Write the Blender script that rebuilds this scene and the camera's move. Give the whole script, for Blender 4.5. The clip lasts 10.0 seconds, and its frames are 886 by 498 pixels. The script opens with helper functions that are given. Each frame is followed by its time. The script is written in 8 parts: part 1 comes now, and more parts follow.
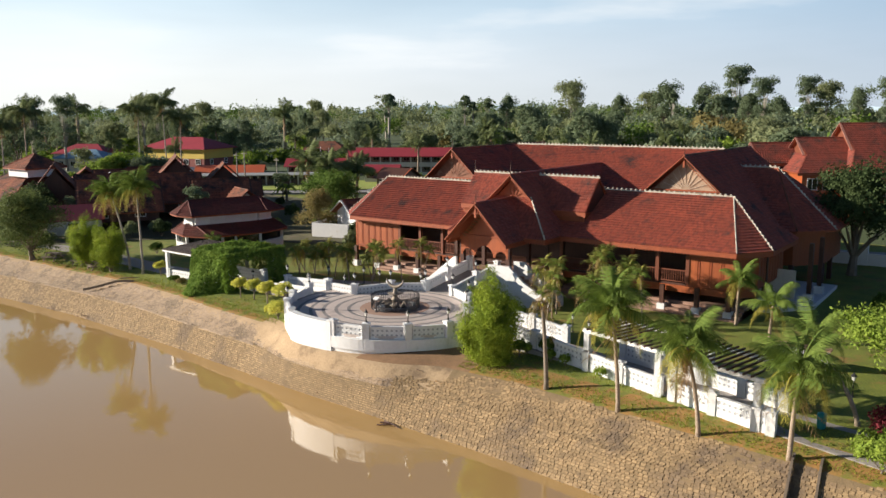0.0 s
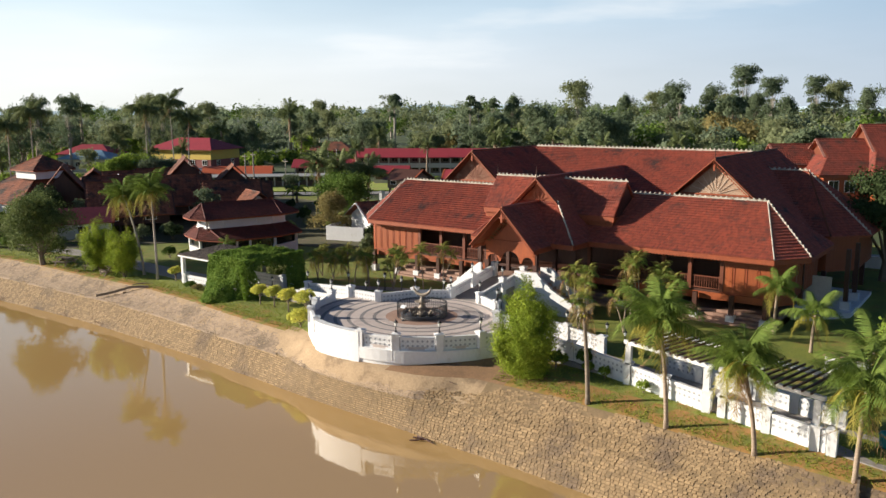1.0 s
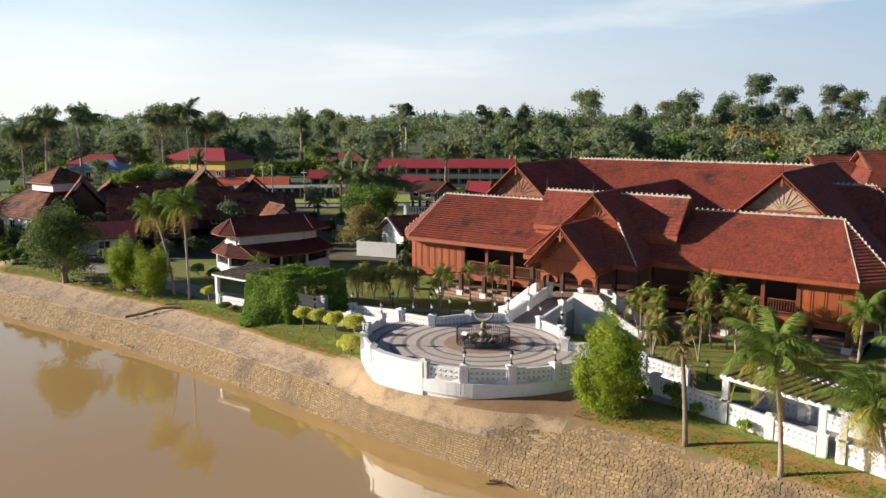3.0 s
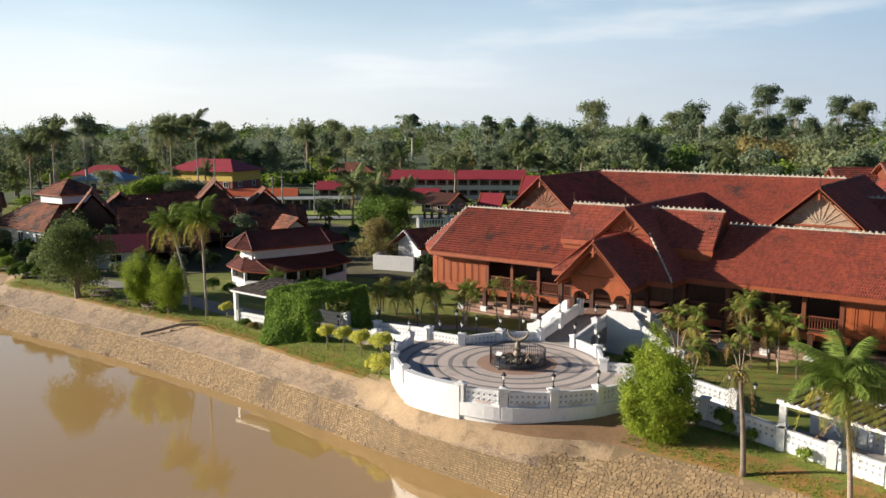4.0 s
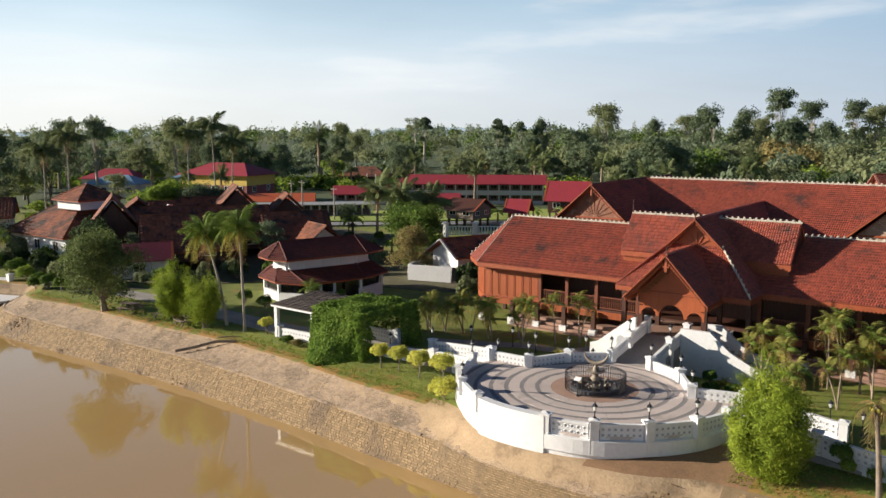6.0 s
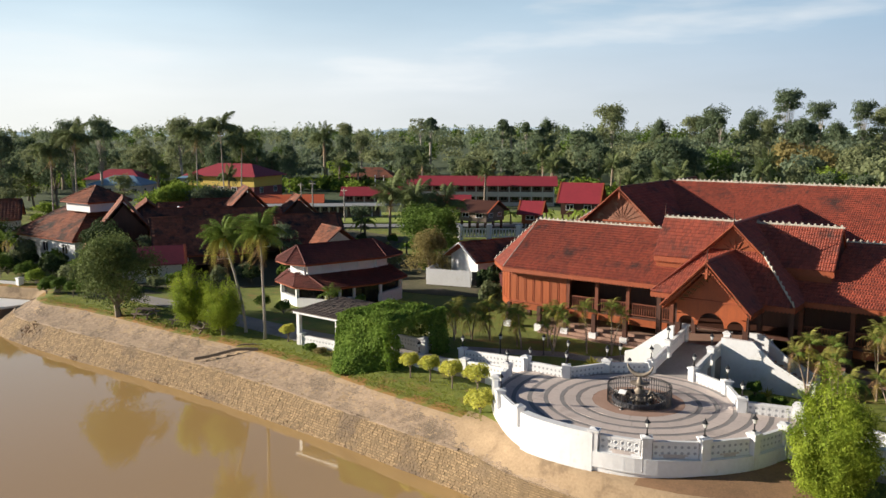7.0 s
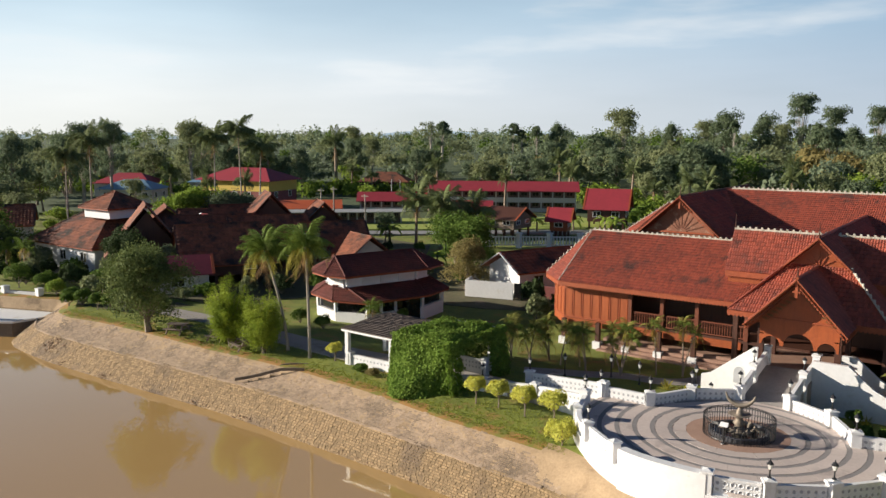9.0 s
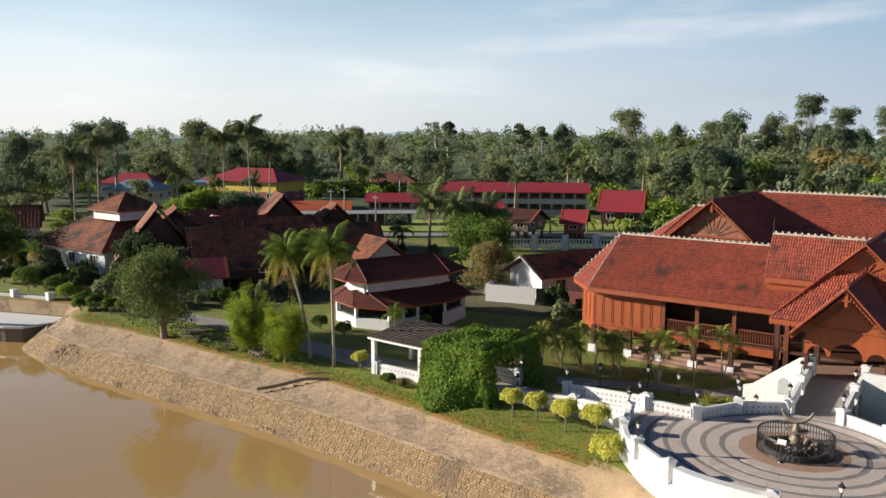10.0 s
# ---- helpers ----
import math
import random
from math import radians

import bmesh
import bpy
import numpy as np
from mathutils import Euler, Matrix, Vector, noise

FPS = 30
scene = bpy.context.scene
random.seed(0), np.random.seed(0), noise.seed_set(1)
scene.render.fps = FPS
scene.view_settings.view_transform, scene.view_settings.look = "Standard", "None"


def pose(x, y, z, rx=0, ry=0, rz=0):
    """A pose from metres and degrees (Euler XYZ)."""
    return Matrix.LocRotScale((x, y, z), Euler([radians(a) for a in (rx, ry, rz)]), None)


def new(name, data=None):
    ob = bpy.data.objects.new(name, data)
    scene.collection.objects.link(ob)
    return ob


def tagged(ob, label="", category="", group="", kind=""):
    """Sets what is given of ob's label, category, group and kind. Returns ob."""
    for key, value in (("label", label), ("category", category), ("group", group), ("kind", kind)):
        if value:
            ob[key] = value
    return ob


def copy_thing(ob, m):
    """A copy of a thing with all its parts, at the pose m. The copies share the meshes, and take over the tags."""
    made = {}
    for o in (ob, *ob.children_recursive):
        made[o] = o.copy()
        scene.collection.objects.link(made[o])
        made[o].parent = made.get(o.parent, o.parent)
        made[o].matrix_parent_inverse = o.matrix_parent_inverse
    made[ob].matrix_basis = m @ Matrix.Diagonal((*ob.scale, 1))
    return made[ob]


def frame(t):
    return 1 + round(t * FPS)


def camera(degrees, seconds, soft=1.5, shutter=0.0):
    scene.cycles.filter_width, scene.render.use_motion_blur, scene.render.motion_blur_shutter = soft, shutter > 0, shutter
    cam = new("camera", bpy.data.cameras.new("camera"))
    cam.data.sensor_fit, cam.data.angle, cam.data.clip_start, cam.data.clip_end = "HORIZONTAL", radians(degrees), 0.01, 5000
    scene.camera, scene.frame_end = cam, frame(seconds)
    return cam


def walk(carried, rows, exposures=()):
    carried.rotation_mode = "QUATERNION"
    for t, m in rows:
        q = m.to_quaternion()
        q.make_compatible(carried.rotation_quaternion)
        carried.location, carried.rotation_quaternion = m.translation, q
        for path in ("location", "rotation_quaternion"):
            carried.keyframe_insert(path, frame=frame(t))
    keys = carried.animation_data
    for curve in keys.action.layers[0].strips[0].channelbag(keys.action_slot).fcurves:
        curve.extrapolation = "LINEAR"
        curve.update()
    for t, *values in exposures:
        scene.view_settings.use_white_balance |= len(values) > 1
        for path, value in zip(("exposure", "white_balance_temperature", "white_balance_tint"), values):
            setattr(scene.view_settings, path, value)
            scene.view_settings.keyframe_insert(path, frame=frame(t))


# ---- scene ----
cam = camera(57.5, 10.0)
# seconds, place in metres, then yaw, pitch and roll in degrees
ROWS = [
    (0, -0.054, -0.007, 14.485, 36.49, -9.837, -0.269),
    (0.5, -1.326, 0.146, 14.576, 36.502, -9.85, -0.269),
    (1, -2.611, 0.299, 14.659, 36.512, -9.864, -0.265),
    (1.5, -3.909, 0.451, 14.734, 36.52, -9.878, -0.258),
    (2, -5.218, 0.603, 14.802, 36.525, -9.891, -0.249),
    (2.5, -6.538, 0.755, 14.863, 36.528, -9.905, -0.236),
    (2.7, -7.069, 0.816, 14.886, 36.529, -9.768, -0.231),
    (3.0, -7.867, 0.907, 14.919, 36.529, -9.264, -0.221),
    (3.4, -8.937, 1.028, 14.96, 36.528, -8.841, -0.207),
    (3.8, -10.011, 1.15, 14.998, 36.525, -8.602, -0.19),
    (4, -10.55, 1.211, 15.016, 36.524, -8.54, -0.182),
    (4.5, -11.901, 1.363, 15.058, 36.517, -8.402, -0.157),
    (5, -13.258, 1.516, 15.098, 36.509, -8.332, -0.13),
    (5.5, -14.619, 1.67, 15.135, 36.498, -8.321, -0.101),
    (7, -18.717, 2.136, 15.239, 36.451, -8.303, 0.007),
    (7.5, -20.085, 2.293, 15.273, 36.431, -8.175, 0.048),
    (8, -21.452, 2.452, 15.308, 36.408, -8.071, 0.093),
    (8.5, -22.817, 2.613, 15.345, 36.383, -8.059, 0.14),
    (9, -24.179, 2.774, 15.384, 36.356, -8.07, 0.191),
    (9.5, -25.537, 2.938, 15.426, 36.327, -8.072, 0.244),
    (10, -26.889, 3.104, 15.472, 36.295, -8.077, 0.3),
]
walk(cam, [(t, pose(x, y, z, 90 + pitch, 0, yaw) @ pose(0, 0, 0, 0, 0, roll)) for t, x, y, z, yaw, pitch, roll in ROWS],
     [(0, 0.86), (2.7, 0.84), (5, 0.80), (7, 0.77), (10, 0.73)])
# ---------------------------------------------------------------- light
SUN_AZ = radians(29.5)      # the way the shadows fall, from +x towards +y
SUN_EL = radians(17.6)
to_sun = Vector((-math.cos(SUN_EL) * math.cos(SUN_AZ), -math.cos(SUN_EL) * math.sin(SUN_AZ), math.sin(SUN_EL)))
sun = new("sun", bpy.data.lights.new("sun", "SUN"))
sun.data.energy, sun.data.angle, sun.data.color = 4.8, radians(0.6), (1.0, 0.90, 0.76)
sun.matrix_basis = Matrix.Translation((0, 0, 60)) @ to_sun.to_track_quat("Z", "Y").to_matrix().to_4x4()

world = bpy.data.worlds.new("sky")
scene.world = world
world.use_nodes = True
wn, wl = world.node_tree.nodes, world.node_tree.links
sky = wn.new("ShaderNodeTexSky")
sky.sky_type, sky.sun_disc = "NISHITA", False
sky.sun_elevation, sky.sun_rotation = SUN_EL, math.atan2(to_sun.x, to_sun.y)
sky.altitude = 3000
sky.air_density, sky.dust_density, sky.ozone_density = 1.2, 0.4, 4.0
# morning haze low over the land, brighter towards the sun, with thin cloud in it
coord = wn.new("ShaderNodeTexCoord")
stretch = wn.new("ShaderNodeMapping")
stretch.inputs["Scale"].default_value = (1.0, 1.0, 6.0)
stretch.inputs["Location"].default_value = (0.35, 0.1, 0.0)
cloud = wn.new("ShaderNodeTexNoise")
cloud.inputs["Scale"].default_value, cloud.inputs["Detail"].default_value = 2.2, 6.0
wisps = wn.new("ShaderNodeMapRange")
wisps.inputs["From Min"].default_value, wisps.inputs["From Max"].default_value = 0.35, 0.8
wisps.inputs["To Min"].default_value, wisps.inputs["To Max"].default_value = 0.86, 1.1
parts_xyz = wn.new("ShaderNodeSeparateXYZ")
height = wn.new("ShaderNodeMapRange")
height.interpolation_type = "SMOOTHSTEP"
height.inputs["From Min"].default_value, height.inputs["From Max"].default_value = 0.05, 0.40
height.inputs["To Min"].default_value, height.inputs["To Max"].default_value = 0.95, 0.0
amount = wn.new("ShaderNodeMath")
amount.operation, amount.use_clamp = "MULTIPLY", True
sunward = wn.new("ShaderNodeVectorMath")
sunward.operation = "DOT_PRODUCT"
sunward.inputs[1].default_value = (-math.cos(SUN_AZ), -math.sin(SUN_AZ), 0)
side = wn.new("ShaderNodeMapRange")
side.inputs["From Min"].default_value, side.inputs["From Max"].default_value = -1.0, 0.5
haze = wn.new("ShaderNodeMix")
haze.data_type = "RGBA"
haze.inputs["A"].default_value, haze.inputs["B"].default_value = (3.6, 5.6, 8.6, 1), (14.9, 15.1, 14.8, 1)
# above the haze a pale blue, with thin white cloud in it
climb = wn.new("ShaderNodeMapRange")
climb.interpolation_type = "SMOOTHSTEP"
climb.inputs["From Min"].default_value, climb.inputs["From Max"].default_value = 0.02, 0.17
blue = wn.new("ShaderNodeMix")
blue.data_type = "RGBA"
high = wn.new("ShaderNodeMix")
high.data_type = "RGBA"
high.inputs["A"].default_value, high.inputs["B"].default_value = (2.6, 5.2, 8.6, 1), (11.6, 14.4, 16.0, 1)
streak = wn.new("ShaderNodeMapRange")
streak.inputs["From Min"].default_value, streak.inputs["From Max"].default_value = 0.57, 0.70
streak.inputs["To Max"].default_value = 0.75
white = wn.new("ShaderNodeMix")
white.data_type = "RGBA"
white.inputs["B"].default_value = (14.0, 14.4, 14.6, 1)
veil = wn.new("ShaderNodeMix")
veil.data_type = "RGBA"
wl.new(coord.outputs["Generated"], stretch.inputs["Vector"])
wl.new(stretch.outputs["Vector"], cloud.inputs["Vector"])
wl.new(cloud.outputs["Fac"], wisps.inputs["Value"])
wl.new(coord.outputs["Generated"], parts_xyz.inputs["Vector"])
wl.new(parts_xyz.outputs["Z"], height.inputs["Value"])
wl.new(wisps.outputs["Result"], amount.inputs[0])
wl.new(height.outputs["Result"], amount.inputs[1])
wl.new(coord.outputs["Generated"], sunward.inputs[0])
wl.new(sunward.outputs["Value"], side.inputs["Value"])
away = wn.new("ShaderNodeMapRange")
away.interpolation_type = "SMOOTHSTEP"
away.inputs["From Min"].default_value, away.inputs["From Max"].default_value = -0.95, -0.4
deep = wn.new("ShaderNodeMix")
deep.data_type = "RGBA"
deep.inputs["A"].default_value = (1.5, 3.4, 7.4, 1)
wl.new(sunward.outputs["Value"], away.inputs["Value"])
wl.new(away.outputs["Result"], deep.inputs["Factor"])
wl.new(side.outputs["Result"], haze.inputs["Factor"])
wl.new(amount.outputs[0], veil.inputs["Factor"])
wl.new(sky.outputs["Color"], veil.inputs["A"])
wl.new(parts_xyz.outputs["Z"], climb.inputs["Value"])
wl.new(side.outputs["Result"], high.inputs["Factor"])
wl.new(high.outputs["Result"], blue.inputs["B"])
wl.new(climb.outputs["Result"], blue.inputs["Factor"])
wl.new(haze.outputs["Result"], blue.inputs["A"])
wl.new(cloud.outputs["Fac"], streak.inputs["Value"])
wl.new(streak.outputs["Result"], white.inputs["Factor"])
wl.new(blue.outputs["Result"], white.inputs["A"])
wl.new(white.outputs["Result"], deep.inputs["B"])
wl.new(deep.outputs["Result"], veil.inputs["B"])
wl.new(veil.outputs["Result"], wn["Background"].inputs["Color"])
wn["Background"].inputs["Strength"].default_value = 0.040


# ---------------------------------------------------------------- materials
def material(name, a, b, rough=0.7, size=1.0, bump=0.0, fine=8.0, metal=0.0, spread=0.0, island=False, dirt=None, dirt_size=1.5, dirt_from=0.55, stretch_to=(1, 1, 1)):
    """Two colours mixed by coarse and fine noise; spread varies brightness piece by piece; dirt is a third colour in patches."""
    m = bpy.data.materials.new(name)
    m.use_nodes = True
    n, l = m.node_tree.nodes, m.node_tree.links
    p = n["Principled BSDF"]
    g = n.new("ShaderNodeNewGeometry")
    mp = n.new("ShaderNodeMapping")
    mp.inputs["Scale"].default_value = stretch_to
    l.new(g.outputs["Position"], mp.inputs["Vector"])
    big, small = n.new("ShaderNodeTexNoise"), n.new("ShaderNodeTexNoise")
    big.inputs["Scale"].default_value, big.inputs["Detail"].default_value = 1.0 / size, 5.0
    small.inputs["Scale"].default_value, small.inputs["Detail"].default_value = fine / size, 4.0
    l.new(mp.outputs["Vector"], big.inputs["Vector"])
    l.new(mp.outputs["Vector"], small.inputs["Vector"])
    add = n.new("ShaderNodeMath")
    add.operation = "ADD"
    l.new(big.outputs["Fac"], add.inputs[0])
    l.new(small.outputs["Fac"], add.inputs[1])
    rng = n.new("ShaderNodeMapRange")
    rng.inputs["From Min"].default_value, rng.inputs["From Max"].default_value = 0.7, 1.3
    l.new(add.outputs[0], rng.inputs["Value"])
    mix = n.new("ShaderNodeMix")
    mix.data_type = "RGBA"
    mix.inputs["A"].default_value, mix.inputs["B"].default_value = (*a, 1), (*b, 1)
    l.new(rng.outputs["Result"], mix.inputs["Factor"])
    colour = mix.outputs["Result"]
    if dirt:
        d = n.new("ShaderNodeTexNoise")
        d.inputs["Scale"].default_value, d.inputs["Detail"].default_value, d.inputs["Roughness"].default_value = 1.0 / dirt_size, 7.0, 0.65
        l.new(mp.outputs["Vector"], d.inputs["Vector"])
        dr = n.new("ShaderNodeMapRange")
        dr.inputs["From Min"].default_value, dr.inputs["From Max"].default_value = dirt_from, dirt_from + 0.13
        l.new(d.outputs["Fac"], dr.inputs["Value"])
        dm = n.new("ShaderNodeMix")
        dm.data_type = "RGBA"
        dm.inputs["B"].default_value = (*dirt, 1)
        l.new(dr.outputs["Result"], dm.inputs["Factor"])
        l.new(colour, dm.inputs["A"])
        colour = dm.outputs["Result"]
    if spread:
        if island:
            rnd = g.outputs["Random Per Island"]
        else:
            rnd = n.new("ShaderNodeObjectInfo").outputs["Random"]
        hs = n.new("ShaderNodeHueSaturation")
        vr = n.new("ShaderNodeMapRange")
        vr.inputs["To Min"].default_value, vr.inputs["To Max"].default_value = 1 - spread, 1 + spread
        l.new(rnd, vr.inputs["Value"])
        l.new(vr.outputs["Result"], hs.inputs["Value"])
        l.new(colour, hs.inputs["Color"])
        colour = hs.outputs["Color"]
    l.new(colour, p.inputs["Base Color"])
    p.inputs["Roughness"].default_value, p.inputs["Metallic"].default_value = rough, metal
    if bump:
        bp = n.new("ShaderNodeBump")
        bp.inputs["Strength"].default_value, bp.inputs["Distance"].default_value = bump, 0.05 * size
        l.new(add.outputs[0], bp.inputs["Height"])
        l.new(bp.outputs["Normal"], p.inputs["Normal"])
    return m


def leafy(name, a, b, shine=0.5, lucent=0.35, spread=0.25):
    """Leaves: light passes through them in part."""
    m = material(name, a, b, 0.75, 1.2, 0.0, 6.0, spread=spread, island=True)
    m.node_tree.nodes["Principled BSDF"].inputs["Specular IOR Level"].default_value = 0.5 * shine * shine
    n, l = m.node_tree.nodes, m.node_tree.links
    p = n["Principled BSDF"]
    t = n.new("ShaderNodeBsdfTranslucent")
    mx = n.new("ShaderNodeMixShader")
    mx.inputs["Fac"].default_value = lucent
    l.new(p.inputs["Base Color"].links[0].from_socket, t.inputs["Color"])
    l.new(p.outputs["BSDF"], mx.inputs[1])
    l.new(t.outputs["BSDF"], mx.inputs[2])
    l.new(mx.outputs["Shader"], n["Material Output"].inputs["Surface"])
    return m


TILE = material("clay_roof_tile", (0.37, 0.078, 0.040), (0.24, 0.052, 0.030), 0.62, 1.4, 0.2, 9, spread=0.26, island=True, dirt=(0.07, 0.032, 0.026), dirt_size=1.3, dirt_from=0.55, stretch_to=(0.8, 0.75, 0.75))
TILE.node_tree.nodes["Principled BSDF"].inputs["Specular IOR Level"].default_value = 0.8
TILE_OLD = material("weathered_roof_tile", (0.30, 0.098, 0.047), (0.15, 0.052, 0.03), 0.8, 1.4, 0.2, 9, spread=0.25, island=True, dirt=(0.04, 0.026, 0.021), dirt_size=2.4, dirt_from=0.5)
TILE_WINE = material("wine_red_roof_tile", (0.17, 0.038, 0.027), (0.09, 0.024, 0.018), 0.75, 1.2, 0.15, 9, spread=0.2, island=True)
CREST = material("mossy_cream_crest", (0.62, 0.57, 0.48), (0.36, 0.33, 0.27), 0.85, 0.3, 0.3, 6, dirt=(0.2, 0.17, 0.12), dirt_size=0.3)
WOOD = material("red_brown_timber", (0.36, 0.086, 0.022), (0.25, 0.058, 0.017), 0.5, 0.8, 0.15, 10, spread=0.12, stretch_to=(4, 4, 0.5))
WOOD_TRIM = material("carved_red_timber", (0.36, 0.082, 0.027), (0.24, 0.055, 0.02), 0.55, 0.7, 0.15, 10, stretch_to=(2, 2, 2))
# darker WOOD: eave shade on gallery rails and posts put into the colour
WOOD_BROWN = material("shade_brown_timber", (0.20, 0.055, 0.024), (0.13, 0.038, 0.018), 0.55, 0.8, 0.1, 10, stretch_to=(4, 4, 0.6))
WOOD_DARK = material("dark_stained_timber", (0.085, 0.03, 0.016), (0.05, 0.018, 0.011), 0.55, 0.8, 0.1, 10, stretch_to=(4, 4, 0.6))
CARVING = material("dull_gilt_carving", (0.20, 0.115, 0.03), (0.10, 0.06, 0.02), 0.6, 0.3, 0.3, 8)
PANEL_BROWN = material("brown_stained_panel", (0.30, 0.12, 0.065), (0.17, 0.07, 0.042), 0.7, 0.6, 0.15, 8, dirt=(0.38, 0.23, 0.15), dirt_size=0.7)
PANEL = material("faded_sunburst_panel", (0.46, 0.33, 0.23), (0.33, 0.21, 0.14), 0.8, 0.6, 0.1, 8, dirt=(0.3, 0.17, 0.1), dirt_size=0.8)
PERGOLA_ROOF = material("grey_brown_roof_tile", (0.13, 0.10, 0.085), (0.08, 0.064, 0.056), 0.85, 1.2, 0.2, 9, spread=0.2, island=True)
WHITE = material("white_paint", (0.77, 0.77, 0.77), (0.69, 0.69, 0.69), 0.6, 2.0, 0.1, 10, dirt=(0.62, 0.60, 0.55), dirt_size=1.6, dirt_from=0.6)
# grey that puts the shade of holes and recesses into the colour
SHADOWGAP = material("recess_shade_grey", (0.44, 0.45, 0.47), (0.36, 0.37, 0.39), 0.8, 0.5, 0.1, 8)
STEP = material("brown_step_tile", (0.36, 0.22, 0.16), (0.27, 0.16, 0.12), 0.6, 0.8, 0.1, 8)
PAVE_PINK = material("pinkish_paving", (0.60, 0.51, 0.46), (0.52, 0.44, 0.395), 0.75, 1.5, 0.15, 10, spread=0.10, dirt=(0.36, 0.30, 0.27), dirt_size=2.0, dirt_from=0.6)
PAVE_GREY = material("dark_grey_paving", (0.27, 0.25, 0.24), (0.21, 0.195, 0.19), 0.75, 1.2, 0.15, 10, spread=0.12)
PATHM = material("grey_footpath", (0.33, 0.30, 0.28), (0.26, 0.24, 0.22), 0.85, 1.6, 0.2, 10, dirt=(0.2, 0.17, 0.14), dirt_size=1.5)
IRON = material("black_painted_iron", (0.03, 0.03, 0.032), (0.02, 0.02, 0.022), 0.4, 0.3, 0.0, 8)
BRONZE = material("weathered_bronze", (0.30, 0.245, 0.185), (0.17, 0.145, 0.12), 0.62, 0.25, 0.2, 8, metal=0.35)
GRANITE = material("dark_basin_stone", (0.10, 0.10, 0.11), (0.06, 0.06, 0.065), 0.35, 0.3, 0.1, 8)
TIMBER_GREY = material("grey_weathered_timber", (0.27, 0.21, 0.16), (0.17, 0.13, 0.10), 0.85, 0.6, 0.2, 10)
BARK = material("grey_bark", (0.26, 0.21, 0.16), (0.15, 0.12, 0.09), 0.9, 0.4, 0.5, 6)
PALM_BARK = material("ringed_palm_bark", (0.40, 0.31, 0.23), (0.25, 0.19, 0.14), 0.9, 0.35, 0.6, 4, stretch_to=(0.6, 0.6, 6))
BARK_PALE = material("pale_bark", (0.42, 0.37, 0.31), (0.28, 0.25, 0.21), 0.9, 0.6, 0.3, 6)
SOIL = material("bare_soil", (0.30, 0.17, 0.09), (0.20, 0.12, 0.065), 0.95, 0.7, 0.4, 8)
DRY = leafy("dry_frond", (0.42, 0.27, 0.12), (0.30, 0.18, 0.08), 0.7, 0.2)
FROND = leafy("coconut_frond", (0.22, 0.29, 0.06), (0.105, 0.17, 0.034), 0.5, 0.3)
FROND_YELLOW = leafy("yellowing_frond", (0.46, 0.40, 0.09), (0.33, 0.31, 0.06), 0.4, 0.35)
FROND_FAR = leafy("far_frond", (0.21, 0.245, 0.10), (0.13, 0.165, 0.07), 0.5, 0.3)
BAMBOO = leafy("bamboo_leaf", (0.36, 0.43, 0.05), (0.17, 0.25, 0.03), 0.5, 0.3)
IVY = leafy("creeper_leaf", (0.23, 0.33, 0.06), (0.125, 0.21, 0.035), 0.4, 0.3)
GOLD = leafy("golden_shrub_leaf", (0.72, 0.68, 0.15), (0.48, 0.50, 0.10), 0.45, 0.35)
LEAF = leafy("garden_leaf", (0.14, 0.21, 0.04), (0.08, 0.135, 0.025), 0.45, 0.3)
LEAF_GREY = leafy("grey_green_leaf", (0.18, 0.22, 0.075), (0.10, 0.14, 0.045), 0.45, 0.3)
LEAF_LIME = leafy("fresh_leaf", (0.30, 0.38, 0.06), (0.18, 0.27, 0.045), 0.45, 0.35)
# forest and olive leaves are lightened and greyed to stand in for haze
LEAF_DARK = leafy("forest_leaf", (0.19, 0.235, 0.135), (0.125, 0.17, 0.095), 0.55, 0.42)
LEAF_OLIVE = leafy("olive_forest_leaf", (0.28, 0.30, 0.15), (0.18, 0.215, 0.105), 0.55, 0.42)
LEAF_RUST = leafy("rusty_forest_leaf", (0.33, 0.265, 0.10), (0.23, 0.20, 0.08), 0.6, 0.42)
LEAF_DEEP = leafy("deep_green_leaf", (0.075, 0.105, 0.04), (0.04, 0.065, 0.024), 0.45, 0.25)
# paler again for the far canopy: the haze is in its leaf colour
LEAF_PALE = leafy("hazed_canopy_leaf", (0.26, 0.31, 0.19), (0.18, 0.23, 0.145), 0.55, 0.5)
LEAF_RED = leafy("red_shrub_leaf", (0.22, 0.035, 0.045), (0.11, 0.03, 0.03), 0.5, 0.3)
GLASS_DARK = material("dark_window_glass", (0.018, 0.017, 0.018), (0.012, 0.012, 0.013), 0.12, 1.0, 0.0, 5)
PINK_ROOF = material("crimson_metal_roof", (0.36, 0.036, 0.05), (0.28, 0.03, 0.042), 0.6, 2.5, 0.0, 6)
ORANGE_ROOF = material("orange_metal_roof", (0.62, 0.14, 0.045), (0.52, 0.11, 0.04), 0.5, 2.5, 0.0, 6)
BLUE_ROOF = material("blue_metal_roof", (0.20, 0.33, 0.46), (0.15, 0.26, 0.38), 0.5, 2.5, 0.0, 6)
GREY_ROOF = material("grey_sheet_roof", (0.42, 0.42, 0.41), (0.33, 0.33, 0.33), 0.6, 1.5, 0.0, 6)
CREAM_WALL = material("cream_rendered_wall", (0.66, 0.62, 0.54), (0.56, 0.52, 0.46), 0.8, 2.0, 0.1, 8)
YELLOW_WALL = material("yellow_rendered_wall", (0.72, 0.52, 0.10), (0.64, 0.45, 0.09), 0.75, 2.0, 0.05, 8)
